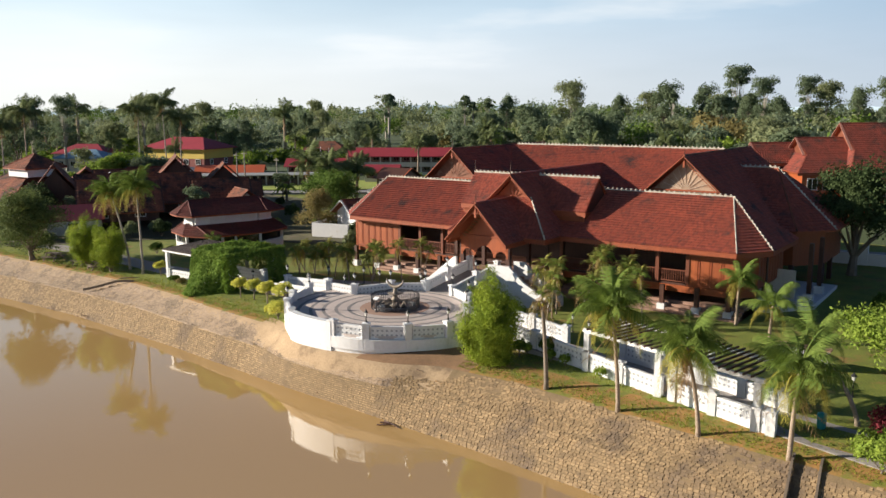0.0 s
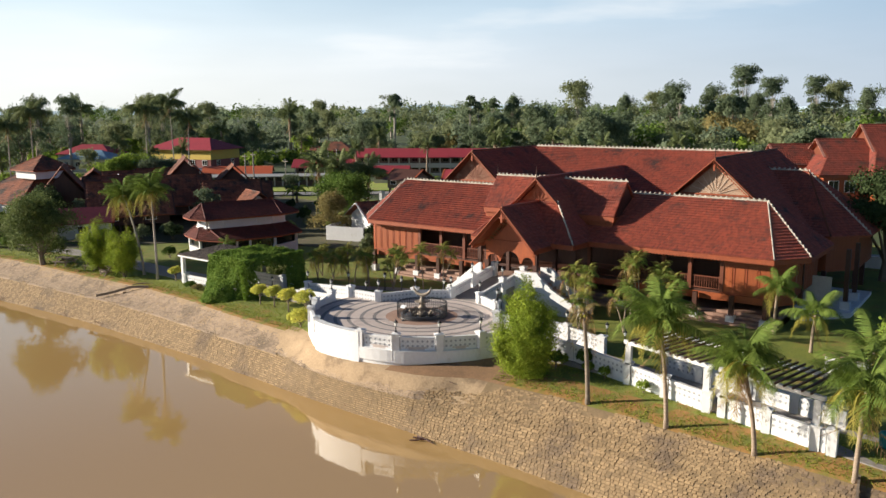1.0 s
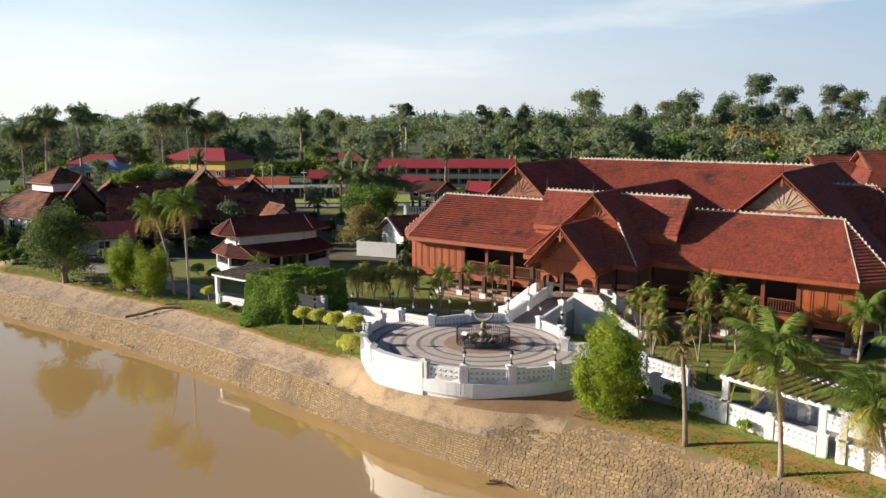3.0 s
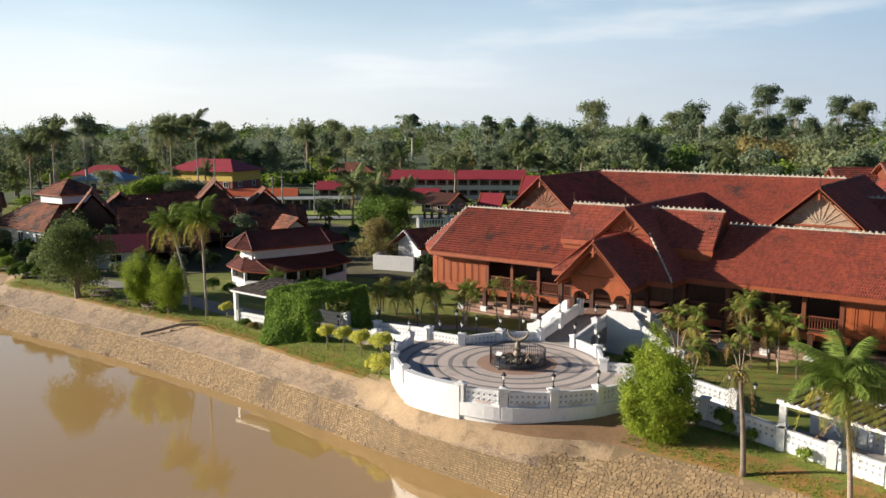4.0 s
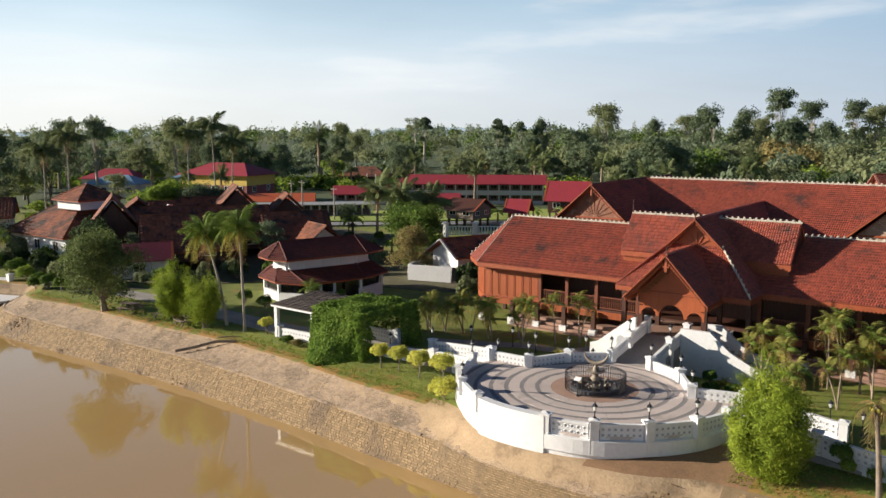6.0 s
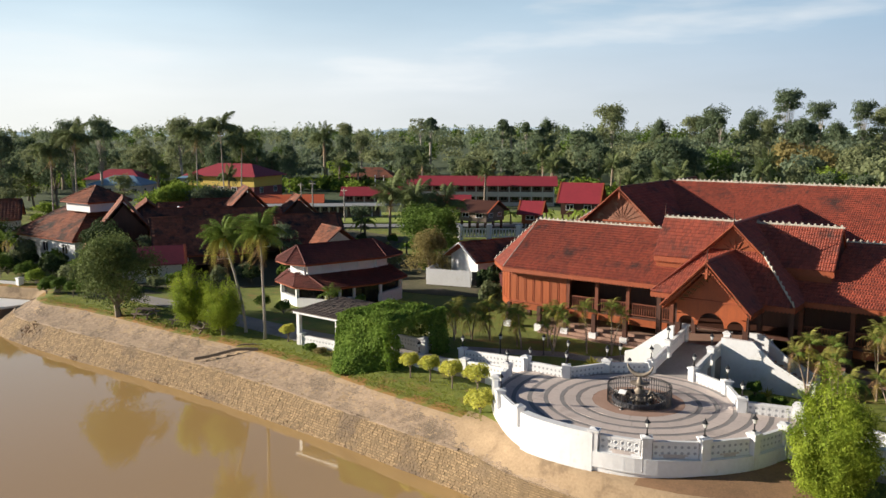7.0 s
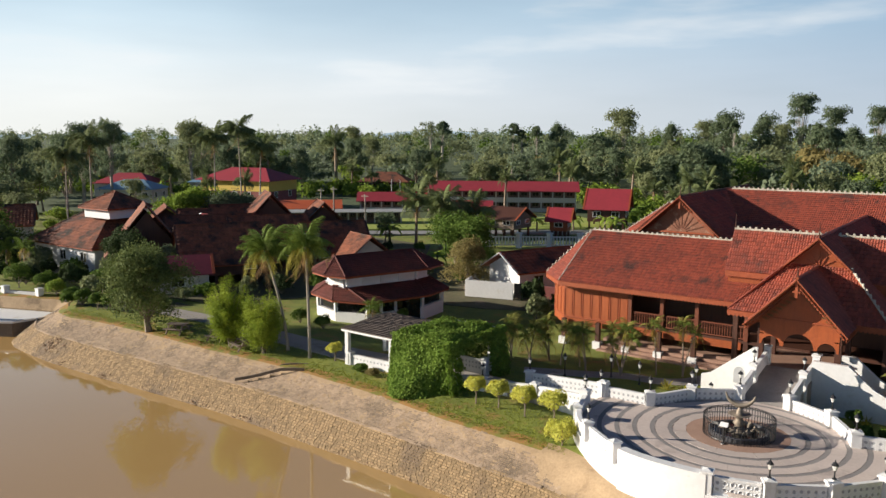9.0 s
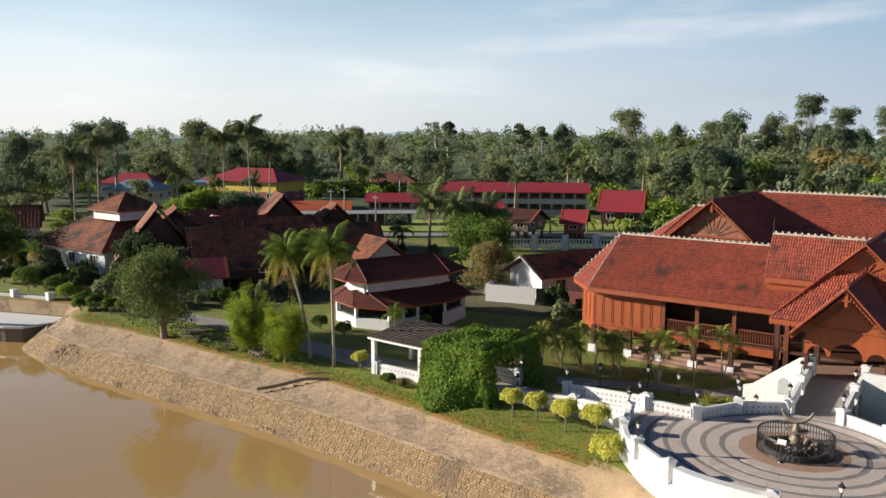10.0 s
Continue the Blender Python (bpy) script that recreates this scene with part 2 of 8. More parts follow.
PINK_WALL = material("maroon_wall", (0.30, 0.09, 0.08), (0.22, 0.07, 0.06), 0.8, 2.0, 0.05, 8)
ASPHALT = material("asphalt", (0.30, 0.29, 0.28), (0.24, 0.235, 0.23), 0.85, 2.0, 0.1, 9)
STONE = material("bank_stone", (0.37, 0.255, 0.135), (0.24, 0.162, 0.085), 0.9, 0.5, 0.4, 7, spread=0.24, island=True, dirt=(0.17, 0.12, 0.078), dirt_size=3.0, dirt_from=0.51)
STONE_UP = material("greyer_upper_bank_stone", (0.41, 0.305, 0.21), (0.29, 0.21, 0.145), 0.92, 0.5, 0.4, 7, spread=0.18, island=True, dirt=(0.20, 0.15, 0.105), dirt_size=2.6, dirt_from=0.49)
PAVE_RUST = material("rusty_paving", (0.42, 0.27, 0.20), (0.34, 0.21, 0.155), 0.8, 0.8, 0.1, 8)
STONE_PIECE = material("loose_bank_stone", (0.37, 0.255, 0.135), (0.24, 0.162, 0.085), 0.9, 0.5, 0.4, 7, spread=0.24, dirt=(0.17, 0.12, 0.078), dirt_size=3.0, dirt_from=0.51)
GRASS_BLADE = leafy("grass_blade", (0.36, 0.37, 0.055), (0.2, 0.25, 0.04), 0.6, 0.3)
TEAL = material("teal_plastic", (0.02, 0.22, 0.24), (0.015, 0.17, 0.19), 0.4, 0.5, 0.0, 6)


def ground_material():
    """Grass, brown earth where it thins out."""
    m = material("lawn", (0.235, 0.255, 0.034), (0.105, 0.145, 0.02), 0.9, 1.6, 0.5, 14, dirt=(0.27, 0.165, 0.045), dirt_size=1.8, dirt_from=0.54)
    return m


LAWN = ground_material()
EDGE_EARTH = material("worn_grass_edge", (0.38, 0.185, 0.055), (0.25, 0.16, 0.045), 0.95, 0.8, 0.5, 10, dirt=(0.16, 0.175, 0.028), dirt_size=1.1, dirt_from=0.46)
JOINT = material("dark_stone_joint", (0.26, 0.18, 0.098), (0.17, 0.12, 0.065), 0.95, 0.4, 0.4, 8)
BANK_EARTH = material("sandy_bank", (0.46, 0.33, 0.20), (0.33, 0.23, 0.135), 0.92, 1.1, 0.4, 9, dirt=(0.21, 0.145, 0.088), dirt_size=2.2, dirt_from=0.52)
FOREST_FLOOR = material("rough_green_ground", (0.07, 0.10, 0.03), (0.045, 0.07, 0.022), 0.95, 6.0, 0.4, 9)


def water_material():
    m = bpy.data.materials.new("muddy_river_water")
    m.use_nodes = True
    n, l = m.node_tree.nodes, m.node_tree.links
    p = n["Principled BSDF"]
    g = n.new("ShaderNodeNewGeometry")
    big = n.new("ShaderNodeTexNoise")
    big.inputs["Scale"].default_value, big.inputs["Detail"].default_value = 0.05, 3.0
    mix = n.new("ShaderNodeMix")
    mix.data_type = "RGBA"
    mix.inputs["A"].default_value, mix.inputs["B"].default_value = (0.46, 0.29, 0.112, 1), (0.52, 0.335, 0.135, 1)
    l.new(g.outputs["Position"], big.inputs["Vector"])
    l.new(big.outputs["Fac"], mix.inputs["Factor"])
    l.new(mix.outputs["Result"], p.inputs["Base Color"])
    p.inputs["Roughness"].default_value, p.inputs["IOR"].default_value = 0.035, 2.8
    rip = n.new("ShaderNodeTexNoise")
    rip.inputs["Scale"].default_value, rip.inputs["Detail"].default_value = 1.1, 3.0
    mp = n.new("ShaderNodeMapping")
    mp.inputs["Scale"].default_value = (0.6, 1.6, 1)
    l.new(g.outputs["Position"], mp.inputs["Vector"])
    l.new(mp.outputs["Vector"], rip.inputs["Vector"])
    bp = n.new("ShaderNodeBump")
    bp.inputs["Strength"].default_value, bp.inputs["Distance"].default_value = 0.06, 0.05
    l.new(rip.outputs["Fac"], bp.inputs["Height"])
    l.new(bp.outputs["Normal"], p.inputs["Normal"])
    return m


WATER = water_material()


# ---------------------------------------------------------------- building blocks
def thing(name, at, label, category, group="", kind="", turn=0.0):
    ob = new(name)
    ob.matrix_basis = pose(*at, 0, 0, turn)
    return tagged(ob, label, category, group, kind)


PLACED = set()   # things whose parts are given in world coordinates


def site(name, at, label, category, group="", kind=""):
    ob = thing(name, at, label, category, group, kind)
    PLACED.add(ob.name)
    return ob


def adopt(ob, parent):
    if parent is not None:
        ob.parent = parent
        if parent.name in PLACED:
            ob.matrix_parent_inverse = parent.matrix_basis.inverted()


def mesh_of(bm, mats, smooth=False):
    me = bpy.data.meshes.new("mesh")
    bm.to_mesh(me)
    bm.free()
    for m in (mats if isinstance(mats, (list, tuple)) else [mats]):
        me.materials.append(m)
    if smooth:
        me.polygons.foreach_set("use_smooth", [True] * len(me.polygons))
    return me


def part(name, bm, mats, parent=None, label="", smooth=False, kind=""):
    ob = new(name, mesh_of(bm, mats, smooth))
    adopt(ob, parent)
    return tagged(ob, label, kind=kind)


def raw(name, verts, faces, mats, parent=None, label="", kind="", smooth=False, index=None):
    me = bpy.data.meshes.new("mesh")
    me.from_pydata(verts, [], faces)
    for m in (mats if isinstance(mats, (list, tuple)) else [mats]):
        me.materials.append(m)
    if index is not None:
        me.polygons.foreach_set("material_index", index)
    if smooth:
        me.polygons.foreach_set("use_smooth", [True] * len(me.polygons))
    me.update()
    ob = new(name, me)
    adopt(ob, parent)
    return tagged(ob, label, kind=kind)


def box(bm, lo, hi, m=None):
    """A block from corner to corner, its upright and upper edges eased a little."""
    x0, y0, z0 = lo
    x1, y1, z1 = hi
    c = [(x0, y0, z0), (x1, y0, z0), (x1, y1, z0), (x0, y1, z0), (x0, y0, z1), (x1, y0, z1), (x1, y1, z1), (x0, y1, z1)]
    v = [bm.verts.new(m @ Vector(p) if m else p) for p in c]
    for f in ((3, 2, 1, 0), (4, 5, 6, 7), (0, 1, 5, 4), (1, 2, 6, 5), (2, 3, 7, 6), (3, 0, 4, 7)):
        bm.faces.new([v[i] for i in f])


def prism(bm, poly, z0, z1):
    """A flat outline (counter-clockwise) raised from z0 to z1; z may be a function of the place."""
    low = [bm.verts.new((x, y, z0(x, y) if callable(z0) else z0)) for x, y in poly]
    top = [bm.verts.new((x, y, z1(x, y) if callable(z1) else z1)) for x, y in poly]
    n = len(poly)
    bm.faces.new(top)
    bm.faces.new(low[::-1])
    for i in range(n):
        bm.faces.new((low[i], low[(i + 1) % n], top[(i + 1) % n], top[i]))


def beam(bm, p, q, w, h, up=(0, 0, 1)):
    """A straight bar from p to q, w wide and h high."""
    p, q = Vector(p), Vector(q)
    d = (q - p).normalized()
    side = d.cross(Vector(up))
    if side.length < 1e-4:
        side = Vector((1, 0, 0))
    side.normalize()
    top = side.cross(d)
    v = []
    for o in (p, q):
        for a, b in ((-1, -1), (1, -1), (1, 1), (-1, 1)):
            v.append(bm.verts.new(o + side * (a * w / 2) + top * (b * h / 2)))
    for f in ((0, 1, 2, 3), (7, 6, 5, 4), (0, 4, 5, 1), (1, 5, 6, 2), (2, 6, 7, 3), (3, 7, 4, 0)):
        bm.faces.new([v[i] for i in f])


def tube(bm, pts, radii, n=8, caps=True):
    """A round limb along points, with a radius at each."""
    rings = []
    pts = [Vector(p) for p in pts]
    for i, p in enumerate(pts):
        d = (pts[min(i + 1, len(pts) - 1)] - pts[max(i - 1, 0)]).normalized()
        a = d.orthogonal().normalized() if abs(d.z) < 0.99 else Vector((1, 0, 0))
        a = (a - d * a.dot(d)).normalized()
        b = d.cross(a)
        r = radii[i] if isinstance(radii, (list, tuple)) else radii
        rings.append([bm.verts.new(p + (a * math.cos(2 * math.pi * k / n) + b * math.sin(2 * math.pi * k / n)) * r) for k in range(n)])
    for u, w in zip(rings, rings[1:]):
        best = min(range(n), key=lambda s: (u[0].co - w[s].co).length)
        for k in range(n):
            bm.faces.new((u[k], u[(k + 1) % n], w[(k + 1 + best) % n], w[(k + best) % n]))
    if caps:
        bm.faces.new(rings[0][::-1])
        bm.faces.new(rings[-1])


def lathe(bm, profile, n=16, at=(0, 0, 0)):
    """A turned form: (radius, height) from the foot up."""
    ax, ay, az = at
    rings = []
    for r, z in profile:
        rings.append([bm.verts.new((ax + r * math.cos(2 * math.pi * k / n), ay + r * math.sin(2 * math.pi * k / n), az + z)) for k in range(n)])
    for u, w in zip(rings, rings[1:]):
        for k in range(n):
            bm.faces.new((u[k], u[(k + 1) % n], w[(k + 1) % n], w[k]))
    bm.faces.new(rings[0][::-1])
    bm.faces.new(rings[-1])


def lerp(xs, ys, x):
    return float(np.interp(x, xs, ys))


# ---------------------------------------------------------------- ground, bank and river
EDGE_X = [-400, -130, -104, -100, -97, -96, -95, -93.5, -92, -90, -86, -80, -72, -66, -62, -56, -49.5, -45.5, -42.2, -40.6, -38.5, -36.5, -34, -31.8, -29.5, -27, -22.5, -18.5, -15.3, -12.4, -8, 0, 25, 60, 400]
EDGE_Y = [20, 29.8, 39.2, 40.7, 42.0, 41.6, 40.6, 39.2, 38.5, 38.2, 38.8, 38.95, 38.75, 38.95, 38.9, 38.4, 37.3, 36.9, 36.6, 36.0, 34.8, 34.25, 34.1, 34.3, 34.7, 36.0, 36.1, 35.75, 35.25, 34.85, 34.35, 33.2, 29.5, 25, 0]
FOOT_Y = [19, 28.8, 38.2, 39.7, 40.6, 36.2, 35.7, 35.2, 35.0, 34.8, 34.6, 34.7, 35.05, 35.2, 35.05, 34.75, 34.4, 34.0, 33.75, 33.55, 33.35, 33.2, 33.05, 32.95, 32.8, 32.6, 32.35, 31.95, 31.55, 31.05, 30.2, 28.8, 24.5, 19, -6]
WATER_Z = -2.75
RISE = [(-6.0, -5.2), (-0.5, -3.4), (0.0, -2.75), (0.22, -2.0), (0.43, -1.3), (0.5, -1.2), (0.75, -0.76), (0.9, -0.42), (1.0, -0.2)]


def edge_y(x):
    return lerp(EDGE_X, EDGE_Y, x)


def foot_y(x):
    return lerp(EDGE_X, FOOT_Y, x)


def ground_z(x, y):
    """The lawn, which rises a little towards the palace."""
    return lerp([0, 1.0, 2.6, 6, 11, 16, 19, 40, 70], [-0.2, 0.0, 0.2, 0.16, -0.04, -0.28, -0.4, -0.2, 0.3], y - edge_y(x))


def bank_point(x, s):
    e, f = edge_y(x), foot_y(x)
    z = lerp([r[0] for r in RISE], [r[1] for r in RISE], s)
    y = f + (e - f) * s if s >= 0 else f + s * 1.6
    return (x, y, z)


xs = [-3000, -1200, -600, -400, -250, -180] + [float(v) for v in np.arange(-140, 41, 1.0)] + [60, 90, 150, 300, 700, 3000]
cols = []
for x in xs:
    e = edge_y(x)
    c = [(x, -3000, 0.0), (x, -400, 0.0), (x, -70, 0.0), (x, -60, -5.2)]
    c += [bank_point(x, r[0]) for r in RISE]
    c += [(x, e + d, ground_z(x, e + d)) for d in (0.4, 0.8, 2, 4, 6, 9, 12, 15, 18, 24, 35, 60)]
    c += [(x, y, 0.3) for y in (160, 260, 500, 1000, 2000, 4500)]
    cols.append(c)
rows_n = len(cols[0])
gv = [p for c in cols for p in c]
gf, gi = [], []
for i in range(len(cols) - 1):
    for j in range(rows_n - 1):
        gf.append((i * rows_n + j, (i + 1) * rows_n + j, (i + 1) * rows_n + j + 1, i * rows_n + j + 1))
        far = j > 23 or j < 3 or xs[i] < -200 or xs[i] > 60
        soil = -33.0 < xs[i] < -25.5 and 12 <= j < 16
        joint = 5 <= j < (12 if xs[i] > -26.5 else 9)
        gi.append(2 if far else 4 if soil else 5 if joint else 1 if 3 <= j < 12 or (-44 < xs[i] <= -33 and j < 14) else 3 if j < (15 if xs[i] > -27 else 14) else 0)
ground = raw("ground", gv, gf, [LAWN, BANK_EARTH, FOREST_FLOOR, EDGE_EARTH, SOIL, JOINT], None, "grassy riverside ground with a sandy stone-faced bank", "structure", True, gi)
tagged(ground, category="ground")
river = raw("water", [(-3000, -65, WATER_Z), (3000, -65, WATER_Z), (3000, 60, WATER_Z), (-3000, 60, WATER_Z)], [(0, 1, 2, 3)], WATER, None, "calm muddy brown river water", "structure")
tagged(river, category="river")


# ---------------------------------------------------------------- tiled roofs
def tile_rows(poly, course=0.32, width=0.165, lift=0.072):
    """Overlapping rolled tiles on a flat slope. poly: its corners; the first edge is the eave."""
    a = Vector(poly[0])
    u = (Vector(poly[1]) - a).normalized()
    nrm = Vector((0, 0, 0))
    for i in range(1, len(poly) - 1):
        nrm += (Vector(poly[i]) - a).cross(Vector(poly[i + 1]) - a)
    nrm.normalize()
    if nrm.z < 0:
        nrm = -nrm
    v = nrm.cross(u)
    if sum(((Vector(p) - a).dot(v) for p in poly)) < 0:
        v = -v
    flat = [((Vector(p) - a).dot(u), (Vector(p) - a).dot(v)) for p in poly]
    top = max(q[1] for q in flat)

    def span(h):
        us = []
        for (u0, v0), (u1, v1) in zip(flat, flat[1:] + flat[:1]):
            if abs(v1 - v0) > 1e-6 and min(v0, v1) <= h <= max(v0, v1):
                us.append(u0 + (u1 - u0) * (h - v0) / (v1 - v0))
            elif abs(v1 - v0) <= 1e-6 and abs(h - v0) < 1e-6:
                us += [u0, u1]
        return (min(us), max(us)) if us else None

    verts, faces = [], []
    low = min(q[1] for q in flat)
    k = int((top - low) / course) + 1
    for r in range(k):
        h0 = low + r * course
        h1 = min(h0 + course, top)
        if h1 - h0 < 0.05:
            continue
        s = span((h0 + h1) / 2)
        if not s or s[1] - s[0] < 0.1:
            continue
        n = max(1, round((s[1] - s[0]) / width))
        w = (s[1] - s[0]) / n
        for j in range(n):
            u0 = s[0] + j * w
            b = len(verts)
            jig = 0.012 * (((r * 7919 + j * 104729) % 17) / 8.5 - 1)
            for du, hh in ((0, 0.0), (0.46, 0.038), (1.0, 0.0)):
                for vv, up in ((h0 - 0.03, lift + jig), (h1, 0.012)):
                    verts.append(a + u * (u0 + du * w) + v * vv + nrm * (up + hh))
                verts.append(a + u * (u0 + du * w) + v * (h0 - 0.03) + nrm * 0.0)
            for t in range(2):
                p0, p1 = b + t * 3, b + t * 3 + 3
                faces.append((p0, p1, p1 + 1, p0 + 1))
                faces.append((p0 + 2, p1 + 2, p1, p0))
    return verts, faces


def slab(bm, poly, thick=0.14):
    """The boarding below the tiles."""
    top = [bm.verts.new(p) for p in poly]
    low = [bm.verts.new((p[0], p[1], p[2] - thick)) for p in poly]
    n = len(poly)
    bm.faces.new(top)
    bm.faces.new(low[::-1])
    for i in range(n):
        bm.faces.new((low[i], low[(i + 1) % n], top[(i + 1) % n], top[i]))


def slope(parent, poly, tile=None, label="", course=0.32, width=0.165, under=None):
    bm = bmesh.new()
    slab(bm, poly)
    bmesh.ops.recalc_face_normals(bm, faces=bm.faces)
    s = part("roof_slope", bm, under or WOOD_TRIM, parent, label)
    v, f = tile_rows(poly, course, width)
    if f:
        raw("roof_tiles", v, f, tile or TILE, s, "", "stuff")
    return s


def crest(parent, p, q, knobs=True, mat=None, size=0.075):
    """A ridge or hip of half-round tiles with upright crest tiles on it."""
    p, q = Vector(p), Vector(q)
    bm = bmesh.new()
    up = Vector((0, 0, 0.06))
    tube(bm, [p + up, q + up], size, 6)
    if knobs:
        n = max(2, int((q - p).length / 0.40))
        d = (q - p) / n
        for i in range(n):
            c = p + d * (i + 0.5) + up * 2.2
            a = d.normalized() * 0.09
            side = Vector((-d.y, d.x, 0)).normalized() * 0.035
            v = [bm.verts.new(c + s * side + o) for s in (-1, 1) for o in (-a - Vector((0, 0, 0.05)), a - Vector((0, 0, 0.05)), a * 0.75 + Vector((0, 0, 0.1)), Vector((0, 0, 0.14)), -a * 0.75 + Vector((0, 0, 0.1)))]
            bm.faces.new(v[:5][::-1])
            bm.faces.new(v[5:])
            for k in range(5):
                bm.faces.new((v[k], v[(k + 1) % 5], v[5 + (k + 1) % 5], v[5 + k]))
    return part("ridge_crest", bm, mat or CREST, parent)


def barge(parent, p, q, deep=0.34, thick=0.07, teeth=True, mat=None):
    """A gable's board from foot p to apex q with a scalloped lower edge."""
    p, q = Vector(p), Vector(q)
    bm = bmesh.new()
    beam(bm, p, q, thick, deep, (0, -1, 0) if abs((q - p).x) > 0.1 else (1, 0, 0))
    d = q - p
    n = max(3, int(d.length / 0.22))
    out = Vector((0, -1, 0))
    down = out.cross(d).normalized()
    if down.z > 0:
        down = -down
    if teeth:
        for i in range(n):
            a, b = p + d * (i / n), p + d * ((i + 1) / n)
            c = (a + b) / 2 + down * (deep / 2 + 0.1)
            a, b = a + down * (deep / 2 - 0.01), b + down * (deep / 2 - 0.01)
            v = [bm.verts.new(w + o) for o in (out * 0.03, -out * 0.03) for w in (a, b, c)]
            for f in ((0, 1, 2), (5, 4, 3), (0, 3, 4, 1), (1, 4, 5, 2), (2, 5, 3, 0)):
                bm.faces.new([v[k] for k in f])
    bmesh.ops.recalc_face_normals(bm, faces=bm.faces)
    return part("bargeboard", bm, mat or WOOD_TRIM, parent)


def fascia(parent, p, q, deep=0.24, mat=None):
    """A level eaves board with a scalloped lower edge."""
    p, q = Vector(p), Vector(q)
    bm = bmesh.new()
    beam(bm, p, q, 0.06, deep)
    d = q - p
    n = max(2, int(d.length / 0.24))
    side = Vector((d.y, -d.x, 0)).normalized() * 0.03
    for i in range(n):
        a, b = p + d * (i / n), p + d * ((i + 1) / n)
        a, b, c = a - Vector((0, 0, deep / 2)), b - Vector((0, 0, deep / 2)), (a + b) / 2 - Vector((0, 0, deep / 2 + 0.11))
        v = [bm.verts.new(w + o) for o in (side, -side) for w in (a, b, c)]
        for f in ((0, 1, 2), (5, 4, 3), (1, 4, 5, 2), (2, 5, 3, 0)):
            bm.faces.new([v[k] for k in f])
    bmesh.ops.recalc_face_normals(bm, faces=bm.faces)
    return part("eaves_board", bm, mat or WOOD_TRIM, parent)


def finial(parent, p, h=0.9):
    bm = bmesh.new()
    tube(bm, [p, Vector(p) + Vector((0, 0, h * 0.5)), Vector(p) + Vector((0, 0, h))], [0.05, 0.035, 0.012], 6)
    return part("finial", bm, WOOD_DARK, parent)
# ---------------------------------------------------------------- the palace
palace = site("palace", (-35.2, 62, -0.4), "large red-brown timber palace on stilts with tiled hipped and gabled roofs", "palace")
XC = -34.75
EAVE, RIDGE = 4.5, 7.75
A_EL, A_ER, A_FY, A_RY = -52.7, -16.4, 56.25, 62.2
A_RL, A_RR = -52.9, -18.6
A_CL, A_CR = (-55.2, 58.9), (-14.6, 58.6)
BACK_Y = 2 * A_RY - A_FY

# long front range
slope(palace, [(A_EL, A_FY, EAVE), (A_ER, A_FY, EAVE), (A_RR, A_RY, RIDGE), (A_RL, A_RY, RIDGE)])
slope(palace, [(A_ER, BACK_Y, EAVE), (A_EL, BACK_Y, EAVE), (A_RL, A_RY, RIDGE), (A_RR, A_RY, RIDGE)], None, "", 0.6, 0.5)
for (ex, cx, cy, rx) in ((A_EL, A_CL[0], A_CL[1], A_RL), (A_ER, A_CR[0], A_CR[1], A_RR)):
    by = 2 * A_RY - cy
    slope(palace, [(ex, A_FY, EAVE), (cx, cy, EAVE), (rx, A_RY, RIDGE)])
    slope(palace, [(cx, cy, EAVE), (cx, by, EAVE), (rx, A_RY, RIDGE)])
    slope(palace, [(cx, by, EAVE), (ex, BACK_Y, EAVE), (rx, A_RY, RIDGE)])
    crest(palace, (rx, A_RY, RIDGE), (ex, A_FY, EAVE), False, size=0.05)
    crest(palace, (rx, A_RY, RIDGE), (cx, cy, EAVE), True)
    fascia(palace, (ex, A_FY, EAVE - 0.17), (cx, cy, EAVE - 0.17))
    fascia(palace, (cx, cy, EAVE - 0.17), (cx, by, EAVE - 0.17))
crest(palace, (A_RL, A_RY, RIDGE), (A_RR, A_RY, RIDGE))
fascia(palace, (A_EL, A_FY, EAVE - 0.17), (A_ER, A_FY, EAVE - 0.17))

# raised middle roof
M_L, M_R, M_FY, M_RY, M_E, M_T = -40.85, -28.8, 57.9, 60.4, 6.33, 8.85
slope(palace, [(M_L, M_FY, M_E), (M_R, M_FY, M_E), (M_R - 0.05, M_RY, M_T), (M_L - 0.25, M_RY, M_T)])
slope(palace, [(M_R, 2 * M_RY - M_FY, M_E), (M_L, 2 * M_RY - M_FY, M_E), (M_L - 0.25, M_RY, M_T), (M_R - 0.05, M_RY, M_T)])
crest(palace, (M_L - 0.25, M_RY, M_T), (M_R, M_RY, M_T))
bm = bmesh.new()
box(bm, (M_L + 0.15, M_FY + 0.12, 5.2), (M_R - 0.15, 2 * M_RY - M_FY - 0.12, M_E - 0.13))
part("clerestory_wall", bm, WOOD, palace)
for x in (M_L + 0.15, M_R - 0.2):
    bm = bmesh.new()
    v = [bm.verts.new(p) for p in ((x, M_FY + 0.2, M_E - 0.1), (x, 2 * M_RY - M_FY - 0.2, M_E - 0.1), (x, M_RY, M_T - 0.15))]
    w = [bm.verts.new(q.co + Vector((0.06, 0, 0))) for q in v]
    bm.faces.new(v[::-1]), bm.faces.new(w)
    for i in range(3):
        bm.faces.new((v[i], v[(i + 1) % 3], w[(i + 1) % 3], w[i]))
    part("end_gable", bm, WOOD_DARK, palace)
fascia(palace, (M_L, M_FY, M_E - 0.2), (M_R, M_FY, M_E - 0.2), 0.3)
finial(palace, (M_L - 0.2, M_RY, M_T + 0.1), 1.0)

